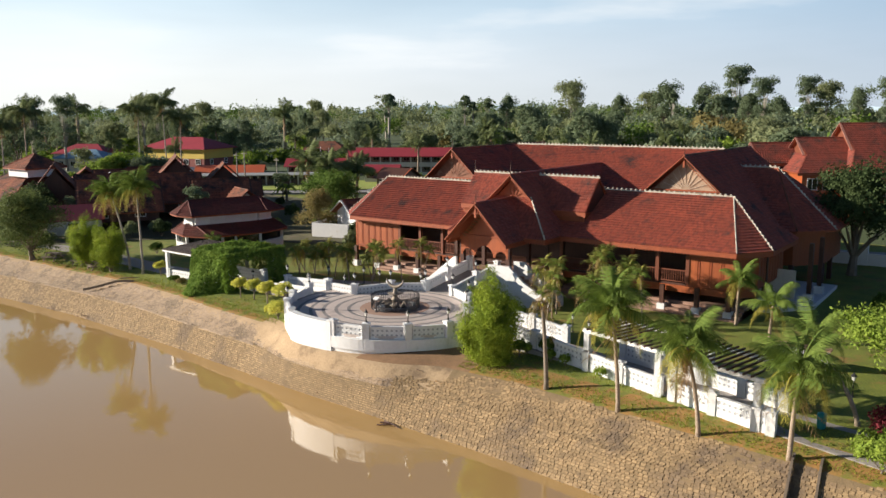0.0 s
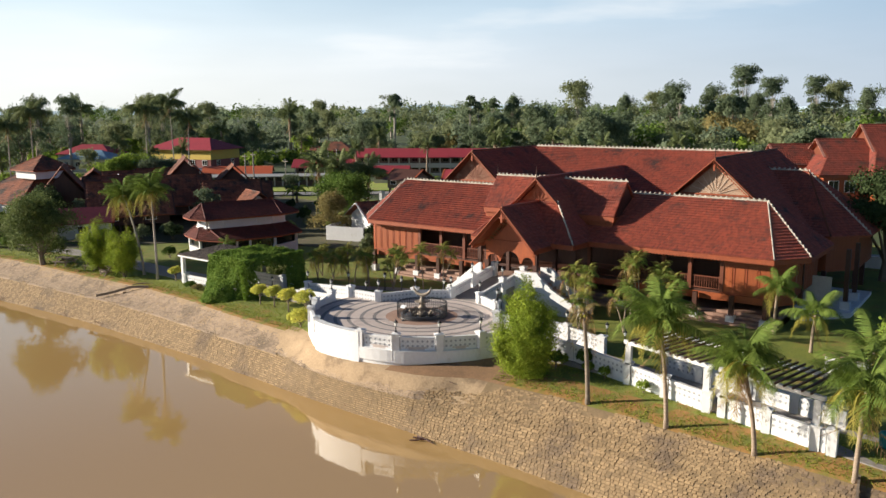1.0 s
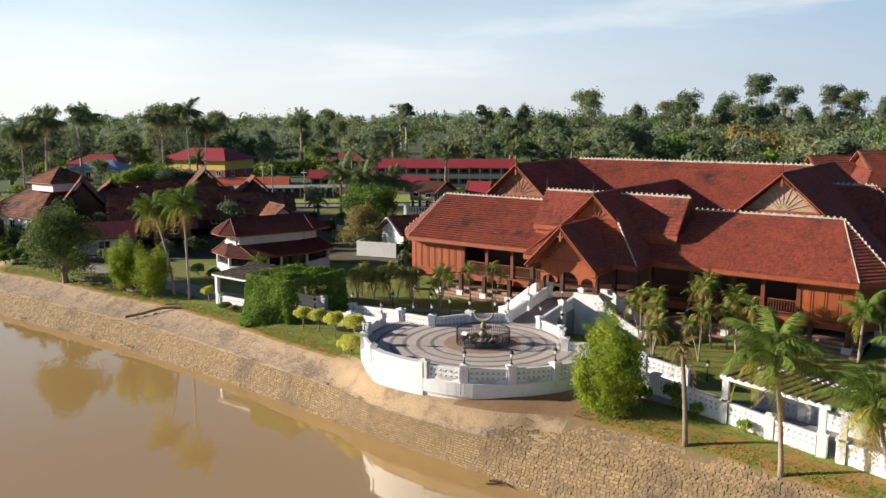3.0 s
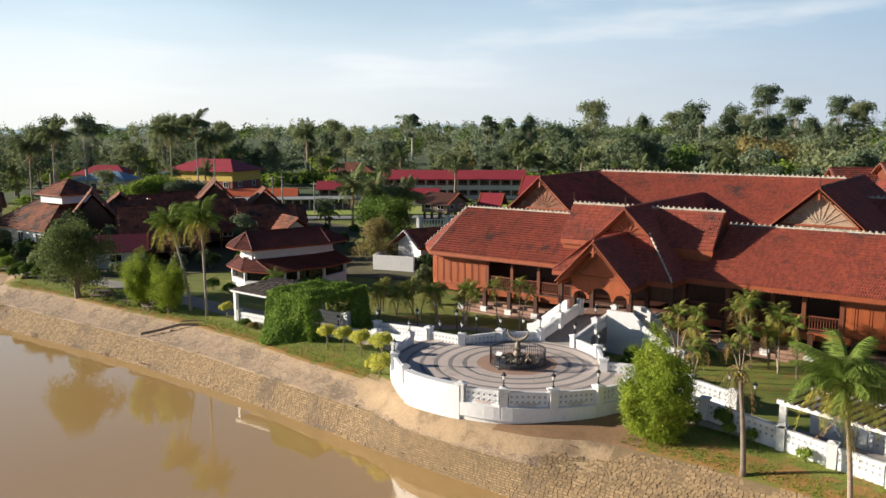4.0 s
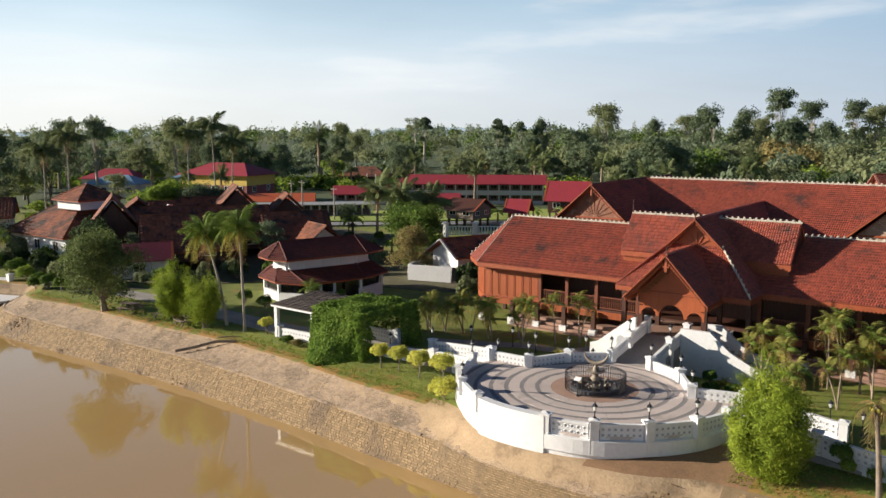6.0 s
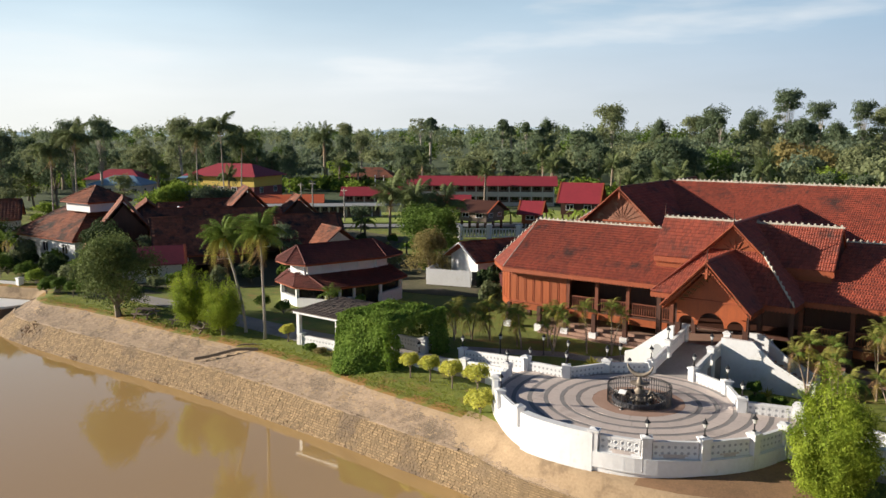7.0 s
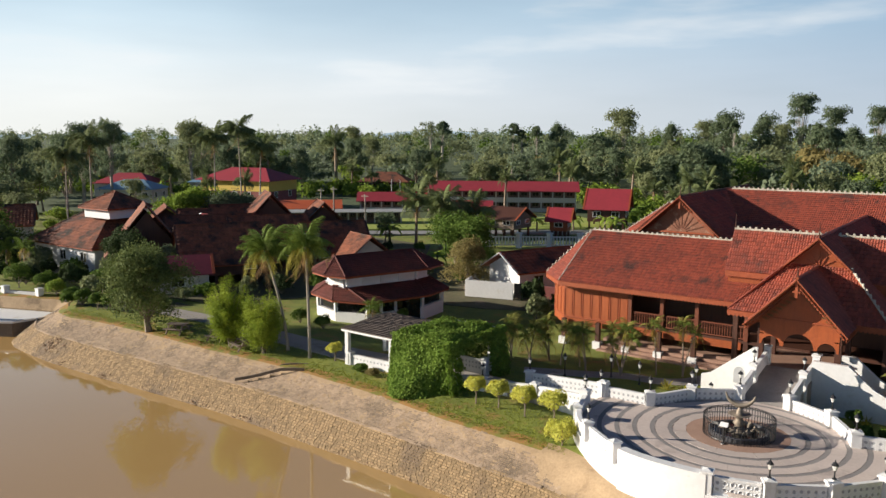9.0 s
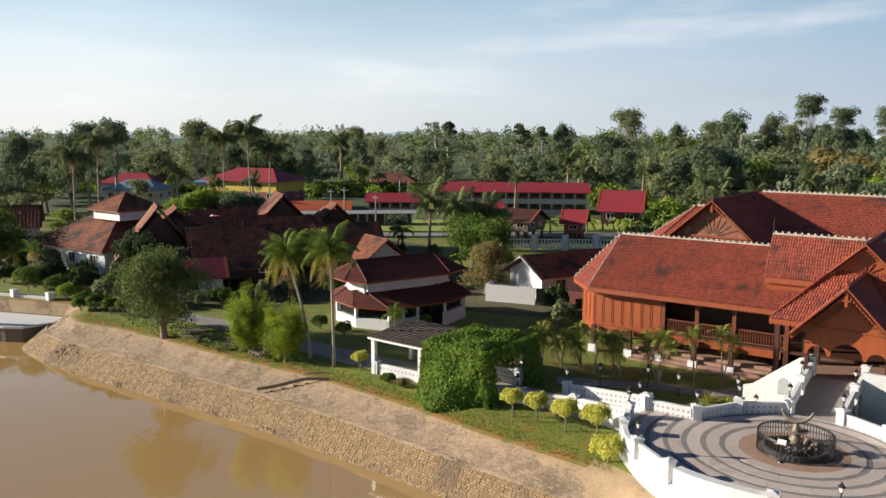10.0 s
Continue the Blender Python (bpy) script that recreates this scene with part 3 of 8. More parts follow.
# entrance roof: a gable over a hip
G_Y, G_T, G_B, G_W = 56.7, 9.15, 7.35, 1.85
D_Y, D_W = 53.8, 4.6
for s in (-1, 1):
    poly = [(XC + s * D_W, D_Y, EAVE), (XC + s * D_W, 56.7, EAVE), (XC + s * 1.4, 62.6, 7.745), (XC + s * 1.4, 69.5, 7.745), (XC, 73.0, G_T), (XC, G_Y - 0.5, G_T), (XC + s * G_W * 1.02, G_Y - 0.45, G_B)]
    slope(palace, poly if s > 0 else [poly[1], poly[0]] + poly[:1:-1])
    crest(palace, (XC + s * G_W, G_Y - 0.35, G_B), (XC + s * D_W, D_Y, EAVE), s > 0, CREST if s > 0 else TILE, 0.055)
    barge(palace, (XC + s * (G_W + 0.12), G_Y - 0.5, G_B - 0.12), (XC, G_Y - 0.5, G_T - 0.02), 0.3)
    fascia(palace, (XC + s * D_W, D_Y, EAVE - 0.17), (XC + s * D_W, 57, EAVE - 0.17))
slope(palace, [(XC - D_W, D_Y, EAVE), (XC + D_W, D_Y, EAVE), (XC + G_W, G_Y, G_B), (XC - G_W, G_Y, G_B)])
fascia(palace, (XC - D_W, D_Y, EAVE - 0.17), (XC + D_W, D_Y, EAVE - 0.17))
crest(palace, (XC, G_Y - 0.5, G_T), (XC, 73.0, G_T), False, TILE, 0.1)
finial(palace, (XC, G_Y - 0.5, G_T), 1.0)


def pediment(y, half, low, high, mat, cx=XC, thick=0.08, name="pediment"):
    bm = bmesh.new()
    v = [bm.verts.new(p) for p in ((cx - half, y, low), (cx + half, y, low), (cx, y, high))]
    w = [bm.verts.new(q.co + Vector((0, thick, 0))) for q in v]
    bm.faces.new(v), bm.faces.new(w[::-1])
    for i in range(3):
        bm.faces.new((v[i], w[i], w[(i + 1) % 3], v[(i + 1) % 3]))
    return part(name, bm, mat, palace)


pediment(G_Y, G_W - 0.1, G_B - 0.2, G_T - 0.2, WOOD)
bm = bmesh.new()
for k in range(-2, 3):
    beam(bm, (XC + k * 0.12, G_Y - 0.05, G_B + 0.05), (XC + k * 0.42, G_Y - 0.05, G_B + 0.85 - abs(k) * 0.22), 0.05, 0.05)
part("pediment_carving", bm, WOOD_TRIM, palace)

# porch gable in front
P_Y, P_T, P_E, P_W = 51.15, 7.28, 4.36, 2.74
for s in (-1, 1):
    poly = [(XC + s * P_W, P_Y, P_E), (XC + s * P_W, 54.5, P_E), (XC, 56.8, P_T), (XC, P_Y, P_T)]
    slope(palace, poly if s > 0 else [poly[1], poly[0], poly[3], poly[2]])
    barge(palace, (XC + s * (P_W + 0.1), P_Y - 0.03, P_E - 0.08), (XC, P_Y - 0.03, P_T), 0.42)
    fascia(palace, (XC + s * P_W, P_Y, P_E - 0.17), (XC + s * P_W, 54.4, P_E - 0.17))
crest(palace, (XC, P_Y, P_T), (XC, 56.8, P_T), False, TILE, 0.1)
bm = bmesh.new()
beam(bm, (XC, P_Y - 0.06, P_T + 0.15), (XC, P_Y - 0.06, P_T - 1.05), 0.16, 0.08, (0, 1, 0))
beam(bm, (XC - 0.22, P_Y - 0.06, P_T - 0.72), (XC + 0.22, P_Y - 0.06, P_T - 0.72), 0.06, 0.1)
part("pendant", bm, WOOD_TRIM, palace)
finial(palace, (XC, P_Y, P_T + 0.1), 0.7)
# pediment above three arches
bm = bmesh.new()
arch = []
for cx, r, spring in ((XC - 1.55, 0.52, 3.0), (XC, 0.85, 3.0), (XC + 1.55, 0.52, 3.0)):
    arch.append([(cx - r * math.cos(math.pi * k / 14), spring + r * math.sin(math.pi * k / 14)) for k in range(15)])
lower = [(XC - 2.2, 3.0)] + arch[0] + arch[1] + arch[2] + [(XC + 2.2, 3.0)]
pf = [bm.verts.new((x, 52.35, z)) for x, z in lower]
pb = [bm.verts.new((x, 52.47, z)) for x, z in lower]
tf = [bm.verts.new((x, 52.35, 4.32)) for x, z in lower]
tb = [bm.verts.new((x, 52.47, 4.32)) for x, z in lower]
for i in range(len(lower) - 1):
    if lower[i + 1][0] - lower[i][0] > 1e-5:
        bm.faces.new((pf[i], pf[i + 1], tf[i + 1], tf[i]))
        bm.faces.new((pb[i + 1], pb[i], tb[i], tb[i + 1]))
    bm.faces.new((pf[i], pb[i], pb[i + 1], pf[i + 1]))
part("arched_frieze", bm, WOOD, palace)
pediment(52.33, P_W - 0.3, 4.25, P_T - 0.35, WOOD)
# carved open-work hanging below the bargeboards
for s_ in (-1, 1):
    bm = bmesh.new()
    for row in range(3):
        for k in range(9 - row):
            u = (k + 0.5 + 0.5 * row) / 9
            c = Vector((XC + s_ * 2.1 * (1 - u), 52.27, 4.55 + 2.05 * u - 0.13 * row - 0.1))
            beam(bm, c + Vector((-0.09, 0, -0.02)), c + Vector((0.09, 0, 0.1)), 0.03, 0.03)
            beam(bm, c + Vector((-0.06, 0, 0.1)), c + Vector((0.07, 0, -0.06)), 0.03, 0.03)
    part("carved_fringe", bm, CARVING, palace, "dull gilt open-work carving")
bm = bmesh.new()
beam(bm, (XC - 2.3, 52.29, 4.62), (XC + 2.3, 52.29, 4.62), 0.06, 0.1)
part("pediment_rail", bm, WOOD_TRIM, palace)


def column(x, y, z0, z1, w=0.3, mat=None, name="column"):
    bm = bmesh.new()
    box(bm, (x - w / 2, y - w / 2, z0), (x + w / 2, y + w / 2, z1))
    for z in (z0 + 0.5, z0 + 1.0, z1 - 0.6):
        box(bm, (x - w / 2 - 0.03, y - w / 2 - 0.03, z), (x + w / 2 + 0.03, y + w / 2 + 0.03, z + 0.07))
    return part(name, bm, mat or WOOD_DARK, palace)


for x in (XC - 2.15, XC + 2.15):
    column(x, 52.55, -0.2, 4.2, 0.34)
    column(x, 55.6, -0.2, 4.3, 0.3)
for x in (XC - 4.3, XC + 4.3):
    column(x, 54.7, -0.4, 4.4, 0.3)
    column(x, 57.3, -0.4, 4.4, 0.3)


PANEL_RIB = material("faded_panel_rib", (0.62, 0.52, 0.42), (0.48, 0.38, 0.30), 0.8, 0.6, 0.1, 8)
# rear hall: main ridge with cross wings whose gables face the river
B_Y, B_T = 76.0, 10.65
W_T, W_F = 10.6, 64.7      # wing ridges and the plane of their gables
WINGS = (-46.7, -23.45)
for cx in WINGS:
    k = 0.86
    for s in (-1, 1):
        poly = [(cx + s * 6.6, W_F + 0.6, W_T - 6.6 * k), (cx + s * 6.6, 83, W_T - 6.6 * k), (cx, 83, W_T), (cx, W_F, W_T), (cx + s * 3.35, W_F, W_T - 3.35 * k)]
        slope(palace, poly if s > 0 else [poly[1], poly[0]] + poly[:1:-1])
        barge(palace, (cx + s * 3.5, W_F - 0.05, W_T - 3.55 * k - 0.1), (cx, W_F - 0.05, W_T), 0.5)
    pediment(W_F + 0.4, 3.0, 7.5, W_T - 0.3, PANEL_BROWN if cx < XC else PANEL, cx, name="sunburst_panel")
    for a in range(1, 10):
        bm = bmesh.new()
        t = math.pi * a / 10
        r = min(2.5 / max(0.05, abs(math.cos(t)) + math.sin(t) * 2.5 / 2.3), 2.2)
        beam(bm, (cx + 0.35 * math.cos(t), W_F + 0.34, 7.8 + 0.35 * math.sin(t)), (cx + r * math.cos(t), W_F + 0.34, 7.8 + r * math.sin(t)), 0.03, 0.03, (0, 1, 0))
        part("sunburst_rib", bm, PANEL_BROWN if cx < XC else PANEL_RIB, palace)
    bm = bmesh.new()
    beam(bm, (cx - 2.7, W_F + 0.33, 7.78), (cx + 2.7, W_F + 0.33, 7.78), 0.08, 0.14)
    part("sunburst_sill", bm, WOOD_TRIM, palace)
    bm = bmesh.new()
    beam(bm, (cx, W_F - 0.1, W_T + 0.1), (cx, W_F - 0.1, W_T - 0.9), 0.16, 0.08, (0, 1, 0))
    part("pendant", bm, WOOD_TRIM, palace)
    bm = bmesh.new()
    box(bm, (cx - 3.6, W_F + 0.3, 6.6), (cx + 3.6, W_F + 0.7, 7.55))
    part("gable_beam", bm, WOOD_DARK, palace)
    crest(palace, (cx, W_F, W_T), (cx, 83, W_T), False, TILE_OLD, 0.1)
    finial(palace, (cx, W_F, W_T), 0.9)
slope(palace, [(WINGS[0], 66.4, 5.75), (WINGS[1], 66.4, 5.75), (WINGS[1], B_Y, B_T), (WINGS[0], B_Y, B_T)])
slope(palace, [(WINGS[1], 85.6, 5.75), (WINGS[0], 85.6, 5.75), (WINGS[0], B_Y, B_T), (WINGS[1], B_Y, B_T)], None, "", 0.6, 0.5)
crest(palace, (WINGS[0] + 0.6, B_Y, B_T), (WINGS[1] - 0.3, B_Y, B_T))
# end roofs of the rear hall
for s, cx in ((-1, WINGS[0]), (1, WINGS[1])):
    rx, ex, chx = cx + s * 4.7, cx + s * 8.1, cx + s * 10.5
    R_T, R_Y, f0, f1 = 9.2, 75.0, 68.6, 71.4
    faces_at = [[(cx, f0, 4.6), (ex, f0, 4.6), (rx, R_Y, R_T), (cx, R_Y, R_T)],
                [(ex, f0, 4.6), (chx, f1, 4.6), (rx, R_Y, R_T)],
                [(chx, f1, 4.6), (chx, 2 * R_Y - f1, 4.6), (rx, R_Y, R_T)],
                [(chx, 2 * R_Y - f1, 4.6), (ex, 2 * R_Y - f0, 4.6), (rx, R_Y, R_T)]]
    for poly in faces_at:
        slope(palace, poly if s > 0 else [poly[1], poly[0]] + poly[:1:-1])
    crest(palace, (cx, R_Y, R_T), (rx, R_Y, R_T))
    crest(palace, (rx, R_Y, R_T), (ex, f0, 4.6), False, TILE_OLD, 0.08)
    crest(palace, (rx, R_Y, R_T), (chx, f1, 4.6), True)
    bm = bmesh.new()
    poly = [(cx, f0 + 0.9), (ex - s * 0.4, f0 + 0.9), (chx - s * 0.9, f1 + 0.4), (chx - s * 0.9, 2 * R_Y - f1), (cx, 2 * R_Y - f0)]
    prism(bm, poly if s > 0 else poly[::-1], 1.6, 4.55)
    part("hall_wall", bm, WOOD, palace)
    for x, y in ((ex - s * 0.5, f0 + 1.0), (chx - s * 1.0, f1 + 0.5), (chx - s * 1.0, 75), (cx + s * 4, f0 + 1.0)):
        column(x, y, -0.3, 1.7, 0.34, WOOD_DARK, "stilt")
bm = bmesh.new()
box(bm, (WINGS[0], 67.4, 1.6), (WINGS[1], 84.5, 5.7))
part("hall_wall", bm, WOOD_DARK, palace)


# front gallery at floor height
FLOOR_Z, WALL_Y = 1.75, 57.2
W_L, W_R = -52.6, -16.7
bm = bmesh.new()
prism(bm, [(W_L, WALL_Y), (W_R, WALL_Y), (-15.6, 58.7), (-15.6, 66), (-54.4, 66), (-54.4, 59)], FLOOR_Z - 0.22, FLOOR_Z)
part("gallery_floor", bm, WOOD_DARK, palace)
for p, q in (((W_L, WALL_Y - 0.05), (XC - 4.6, WALL_Y - 0.05)), ((XC + 4.6, WALL_Y - 0.05), (W_R, WALL_Y - 0.05)), ((W_L, WALL_Y - 0.05), (-54.4, 59.0)), ((W_R, WALL_Y - 0.05), (-15.6, 58.7))):
    bm = bmesh.new()
    beam(bm, (*p, 1.35), (*q, 1.35), 0.1, 0.5)
    part("floor_apron", bm, WOOD, palace)
bm = bmesh.new()
box(bm, (-54.0, 60.0, FLOOR_Z), (-16.2, 60.15, 5.5))
part("inner_wall", bm, WOOD_DARK, palace)
bm = bmesh.new()
beam(bm, (W_L, WALL_Y, 4.22), (W_R, WALL_Y, 4.22), 0.14, 0.3)
beam(bm, (W_L, WALL_Y, 4.22), (-54.4, 59.0, 4.22), 0.14, 0.3)
beam(bm, (W_R, WALL_Y, 4.22), (-15.6, 58.7, 4.22), 0.14, 0.3)
part("wall_plate", bm, WOOD_TRIM, palace)


def panelled(p, q, z0=1.62, z1=4.1):
    """A timber wall from p to q: a backing, framed upright boards and rails."""
    p, q = Vector((*p, 0)), Vector((*q, 0))
    d = q - p
    n = max(1, round(d.length / 0.78))
    out = Vector((d.y, -d.x, 0)).normalized() * 0.04
    bm = bmesh.new()
    beam(bm, p + Vector((0, 0, (z0 + z1) / 2)), q + Vector((0, 0, (z0 + z1) / 2)), 0.08, z1 - z0)
    wall = part("gallery_wall", bm, WOOD, palace)
    for i in range(n):
        c = p + d * ((i + 0.5) / n) + out
        bm = bmesh.new()
        w = d.normalized() * (d.length / n * 0.36)
        beam(bm, c - w + Vector((0, 0, (z0 + z1) / 2 - 0.1)), c + w + Vector((0, 0, (z0 + z1) / 2 - 0.1)), 0.06, (z1 - z0) * 0.74)
        part("board", bm, WOOD, wall)
    for i in range(n + 1):
        c = p + d * (i / n) + out * 1.2
        bm = bmesh.new()
        beam(bm, c + Vector((0, 0, z0)), c + Vector((0, 0, z1)), 0.08, 0.05, tuple(out.normalized()))
        part("stile", bm, WOOD_TRIM, wall)
    for z in (z0 + 0.06, z1 - 0.28):
        bm = bmesh.new()
        beam(bm, p + out + Vector((0, 0, z)), q + out + Vector((0, 0, z)), 0.07, 0.1)
        part("rail", bm, WOOD_TRIM, wall)


def railing(p, q, z=FLOOR_Z, h=0.95):
    p, q = Vector((*p, 0)), Vector((*q, 0))
    d = q - p
    bm = bmesh.new()
    beam(bm, p + Vector((0, 0, z + h)), q + Vector((0, 0, z + h)), 0.09, 0.08)
    beam(bm, p + Vector((0, 0, z + 0.12)), q + Vector((0, 0, z + 0.12)), 0.08, 0.08)
    rail = part("railing", bm, WOOD_BROWN, palace)
    n = max(3, int(d.length / 0.17))
    for i in range(n):
        c = p + d * ((i + 0.5) / n)
        bm = bmesh.new()
        beam(bm, c + Vector((0, 0, z + 0.1)), c + Vector((0, 0, z + h)), 0.05, 0.045, (0, 1, 0))
        part("baluster", bm, WOOD_BROWN, rail)


panelled((W_L, WALL_Y), (-47.4, WALL_Y))
panelled((-54.4, 59.0), (W_L, WALL_Y))
panelled((-20.1, WALL_Y), (W_R, WALL_Y))
panelled((W_R, WALL_Y), (-15.6, 58.7))
panelled((-15.6, 58.7), (-15.6, 65.5))
openings = [(-47.3, -44.9), (-44.9, -42.4), (-42.4, XC - 4.3), (XC + 4.3, -27.4), (-27.4, -24.4), (-24.4, -22.4), (-22.4, -20.1)]
for a, b in openings:
    railing((a + 0.1, WALL_Y), (b - 0.1, WALL_Y))
for x in sorted({v for ab in openings for v in ab}):
    column(x, WALL_Y, FLOOR_Z, 4.3, 0.26, WOOD_BROWN, "gallery_post")
# stilts on white footings, brown steps between them
for x in (-52.4, -49.6, -47.3, -44.9, -42.4, -27.4, -24.6, -21.8, -19.2, -16.9):
    bm = bmesh.new()
    box(bm, (x - 0.16, 56.6, -0.1), (x + 0.16, 56.92, 1.6))
    st = part("stilt", bm, WOOD_DARK, palace)
    bm = bmesh.new()
    prism(bm, [(x - 0.3, 56.45), (x + 0.3, 56.45), (x + 0.3, 57.05), (x - 0.3, 57.05)], -0.6, 0.2)
    part("footing", bm, WHITE, st, "white painted footing")
for x in np.arange(-53, -16, 3.1):
    bm = bmesh.new()
    box(bm, (x - 0.15, 60.9, -0.5), (x + 0.15, 61.2, 1.6))
    part("stilt", bm, WOOD_DARK, palace)
for k, (y, z) in enumerate(((56.1, -0.22), (56.5, -0.02), (56.9, 0.18), (57.3, 0.38))):
    for a, b in ((-49.4, -39.9), (-30.4, -16.0)):
        bm = bmesh.new()
        prism(bm, [(a, y), (b, y), (b, 62 + k), (a, 62 + k)], -0.7, z)
        part("terrace_step", bm, STEP, palace)
bm = bmesh.new()
prism(bm, [(-19.5, 60.2), (-15.2, 60.2), (-12.6, 63.0), (-12.6, 71.5), (-19.5, 71.5)], -0.5, 0.05)
part("plinth", bm, WHITE, palace, "white painted plinth under the end of the hall")
for x, y in ((-15.6, 60.8), (-13.2, 64.0), (-13.2, 67.5)):
    bm = bmesh.new()
    box(bm, (x - 0.32, y - 0.32, 0.0), (x + 0.32, y + 0.32, 0.65))
    part("footing", bm, WHITE, palace)
    column(x, y, 0.6, 4.5, 0.3, WOOD_DARK, "column")
bm = bmesh.new()
box(bm, (-18.4, 64.0, 0.05), (-14.2, 64.12, 2.3))
part("light_screen", bm, CREAM_WALL, palace, "pale boarded screen below the hall")
# ---------------------------------------------------------------- the round terrace
PC = Vector((-35.2, 41.0, 0.0))
T_Z = 0.8
T_F = 1.05      # level of the paving
RIM = [(-42.9, 41.2), (-42.1, 38.8), (-40.6, 36.9), (-38.5, 35.25), (-36.7, 34.65), (-34.1, 34.6), (-31.8, 35.1), (-29.7, 36.5), (-28.1, 38.4), (-27.3, 40.4)]
BACKRIM = [(-27.4, 43.7), (-30.0, 43.1), (-31.5, 45.5), (-33.8, 46.8), (-36.4, 46.9), (-38.55, 45.4), (-39.95, 42.95), (-42.65, 42.95)]
terrace = site("terrace", (PC.x, PC.y, -0.6), "round river terrace with white walls and ring paving", "terrace")


def smooth_path(pts, step=0.45):
    """A rounded line through the corners."""
    out = []
    n = len(pts)
    for i in range(n - 1):
        p0, p1, p2, p3 = (Vector((*pts[max(0, min(n - 1, i + k))], 0)) for k in (-1, 0, 1, 2))
        m = max(1, int((p2 - p1).length / step))
        for k in range(m):
            t = k / m
            out.append(0.5 * ((2 * p1) + (p2 - p0) * t + (2 * p0 - 5 * p1 + 4 * p2 - p3) * t * t + (3 * p1 - p0 - 3 * p2 + p3) * t ** 3))
    out.append(Vector((*pts[-1], 0)))
    return [(p.x, p.y) for p in out]


rim = smooth_path(RIM)
outline = rim + BACKRIM
bm = bmesh.new()
prism(bm, outline, -1.9, T_F - 0.02)
bmesh.ops.recalc_face_normals(bm, faces=bm.faces)
part("terrace_base", bm, PAVE_PINK, terrace, "pinkish concrete paving")
# rings of paving, dark and light by turns
rnd = random.Random(5)


def inside(x, y, poly):
    hit = False
    for (x0, y0), (x1, y1) in zip(poly, poly[1:] + poly[:1]):
        if (y0 > y) != (y1 > y) and x < (x1 - x0) * (y - y0) / (y1 - y0) + x0:
            hit = not hit
    return hit


bm = bmesh.new()
prism(bm, [(PC.x + 0.3 + 2.4 * math.cos(2 * math.pi * k / 48), PC.y + 0.5 + 2.4 * math.sin(2 * math.pi * k / 48)) for k in range(48)], T_F - 0.02, T_F + 0.012)
part("fountain_apron", bm, PAVE_RUST, terrace, "reddish-brown paving disc about the fountain")
r = 2.42
band = 0
while r < 7.6:
    dark = band % 2 == 1
    w = 0.24 if dark else 0.62
    n = int(2 * math.pi * r / (0.42 if dark else 0.8))
    bm = bmesh.new()
    for k in range(n):
        a0, a1 = 2 * math.pi * (k + 0.006) / n, 2 * math.pi * (k + 0.994) / n
        am = (a0 + a1) / 2
        if not inside(PC.x + 0.3 + (r + w + 0.12) * math.cos(am), PC.y + 0.5 + (r + w + 0.12) * math.sin(am), outline):
            continue
        quad = [(PC.x + 0.3 + q * math.cos(a), PC.y + 0.5 + q * math.sin(a)) for q, a in ((r + 0.004, a0), (r + w - 0.004, a0), (r + w - 0.004, a1), (r + 0.004, a1))]
        prism(bm, quad, T_F - 0.02, T_F + (0.004 if dark else 0.008) + rnd.uniform(0, 0.003))
    part("dark_paving_ring" if dark else "paving_ring", bm, PAVE_GREY if dark else PAVE_PINK, terrace, "", False, "stuff")
    r += w
    band += 1


def wall_run(parent, pts, z_low, z_top, thick=0.22, mat=None, name="wall"):
    """An upright wall along a line, z_low and z_top given by place or as numbers."""
    bm = bmesh.new()
    n = len(pts)
    left, right = [], []
    for i, p in enumerate(pts):
        a, b = Vector(pts[max(0, i - 1)]), Vector(pts[min(n - 1, i + 1)])
        d = (b - a).normalized()
        off = Vector((-d.y, d.x)) * thick / 2
        left.append(Vector(p) + off), right.append(Vector(p) - off)
    rings = []
    for l, r2, p in zip(left, right, pts):
        zl = z_low(*p) if callable(z_low) else z_low
        zt = z_top(*p) if callable(z_top) else z_top
        rings.append([bm.verts.new((l.x, l.y, zl)), bm.verts.new((r2.x, r2.y, zl)), bm.verts.new((r2.x, r2.y, zt)), bm.verts.new((l.x, l.y, zt))])
    for u, w in zip(rings, rings[1:]):
        for k in range(4):
            bm.faces.new((u[k], u[(k + 1) % 4], w[(k + 1) % 4], w[k]))
    bm.faces.new(rings[0]), bm.faces.new(rings[-1][::-1])
    bmesh.ops.recalc_face_normals(bm, faces=bm.faces)
    return part(name, bm, mat or WHITE, parent)


def pier(parent, x, y, z0, z1, w=0.42, turn=0.0):
    m = pose(x, y, 0, 0, 0, turn)
    bm = bmesh.new()
    box(bm, (-w / 2, -w / 2, z0), (w / 2, w / 2, z1 - 0.12), m)
    box(bm, (-w / 2 - 0.05, -w / 2 - 0.05, z1 - 0.16), (w / 2 + 0.05, w / 2 + 0.05, z1 - 0.06), m)
    v = [bm.verts.new(m @ Vector((a * w / 2, b * w / 2, z1 - 0.06))) for a, b in ((-1, -1), (1, -1), (1, 1), (-1, 1))]
    t = bm.verts.new(m @ Vector((0, 0, z1 + 0.02)))
    for i in range(4):
        bm.faces.new((v[i], v[(i + 1) % 4], t))
    return part("pier", bm, WHITE, parent)


block_mesh = None


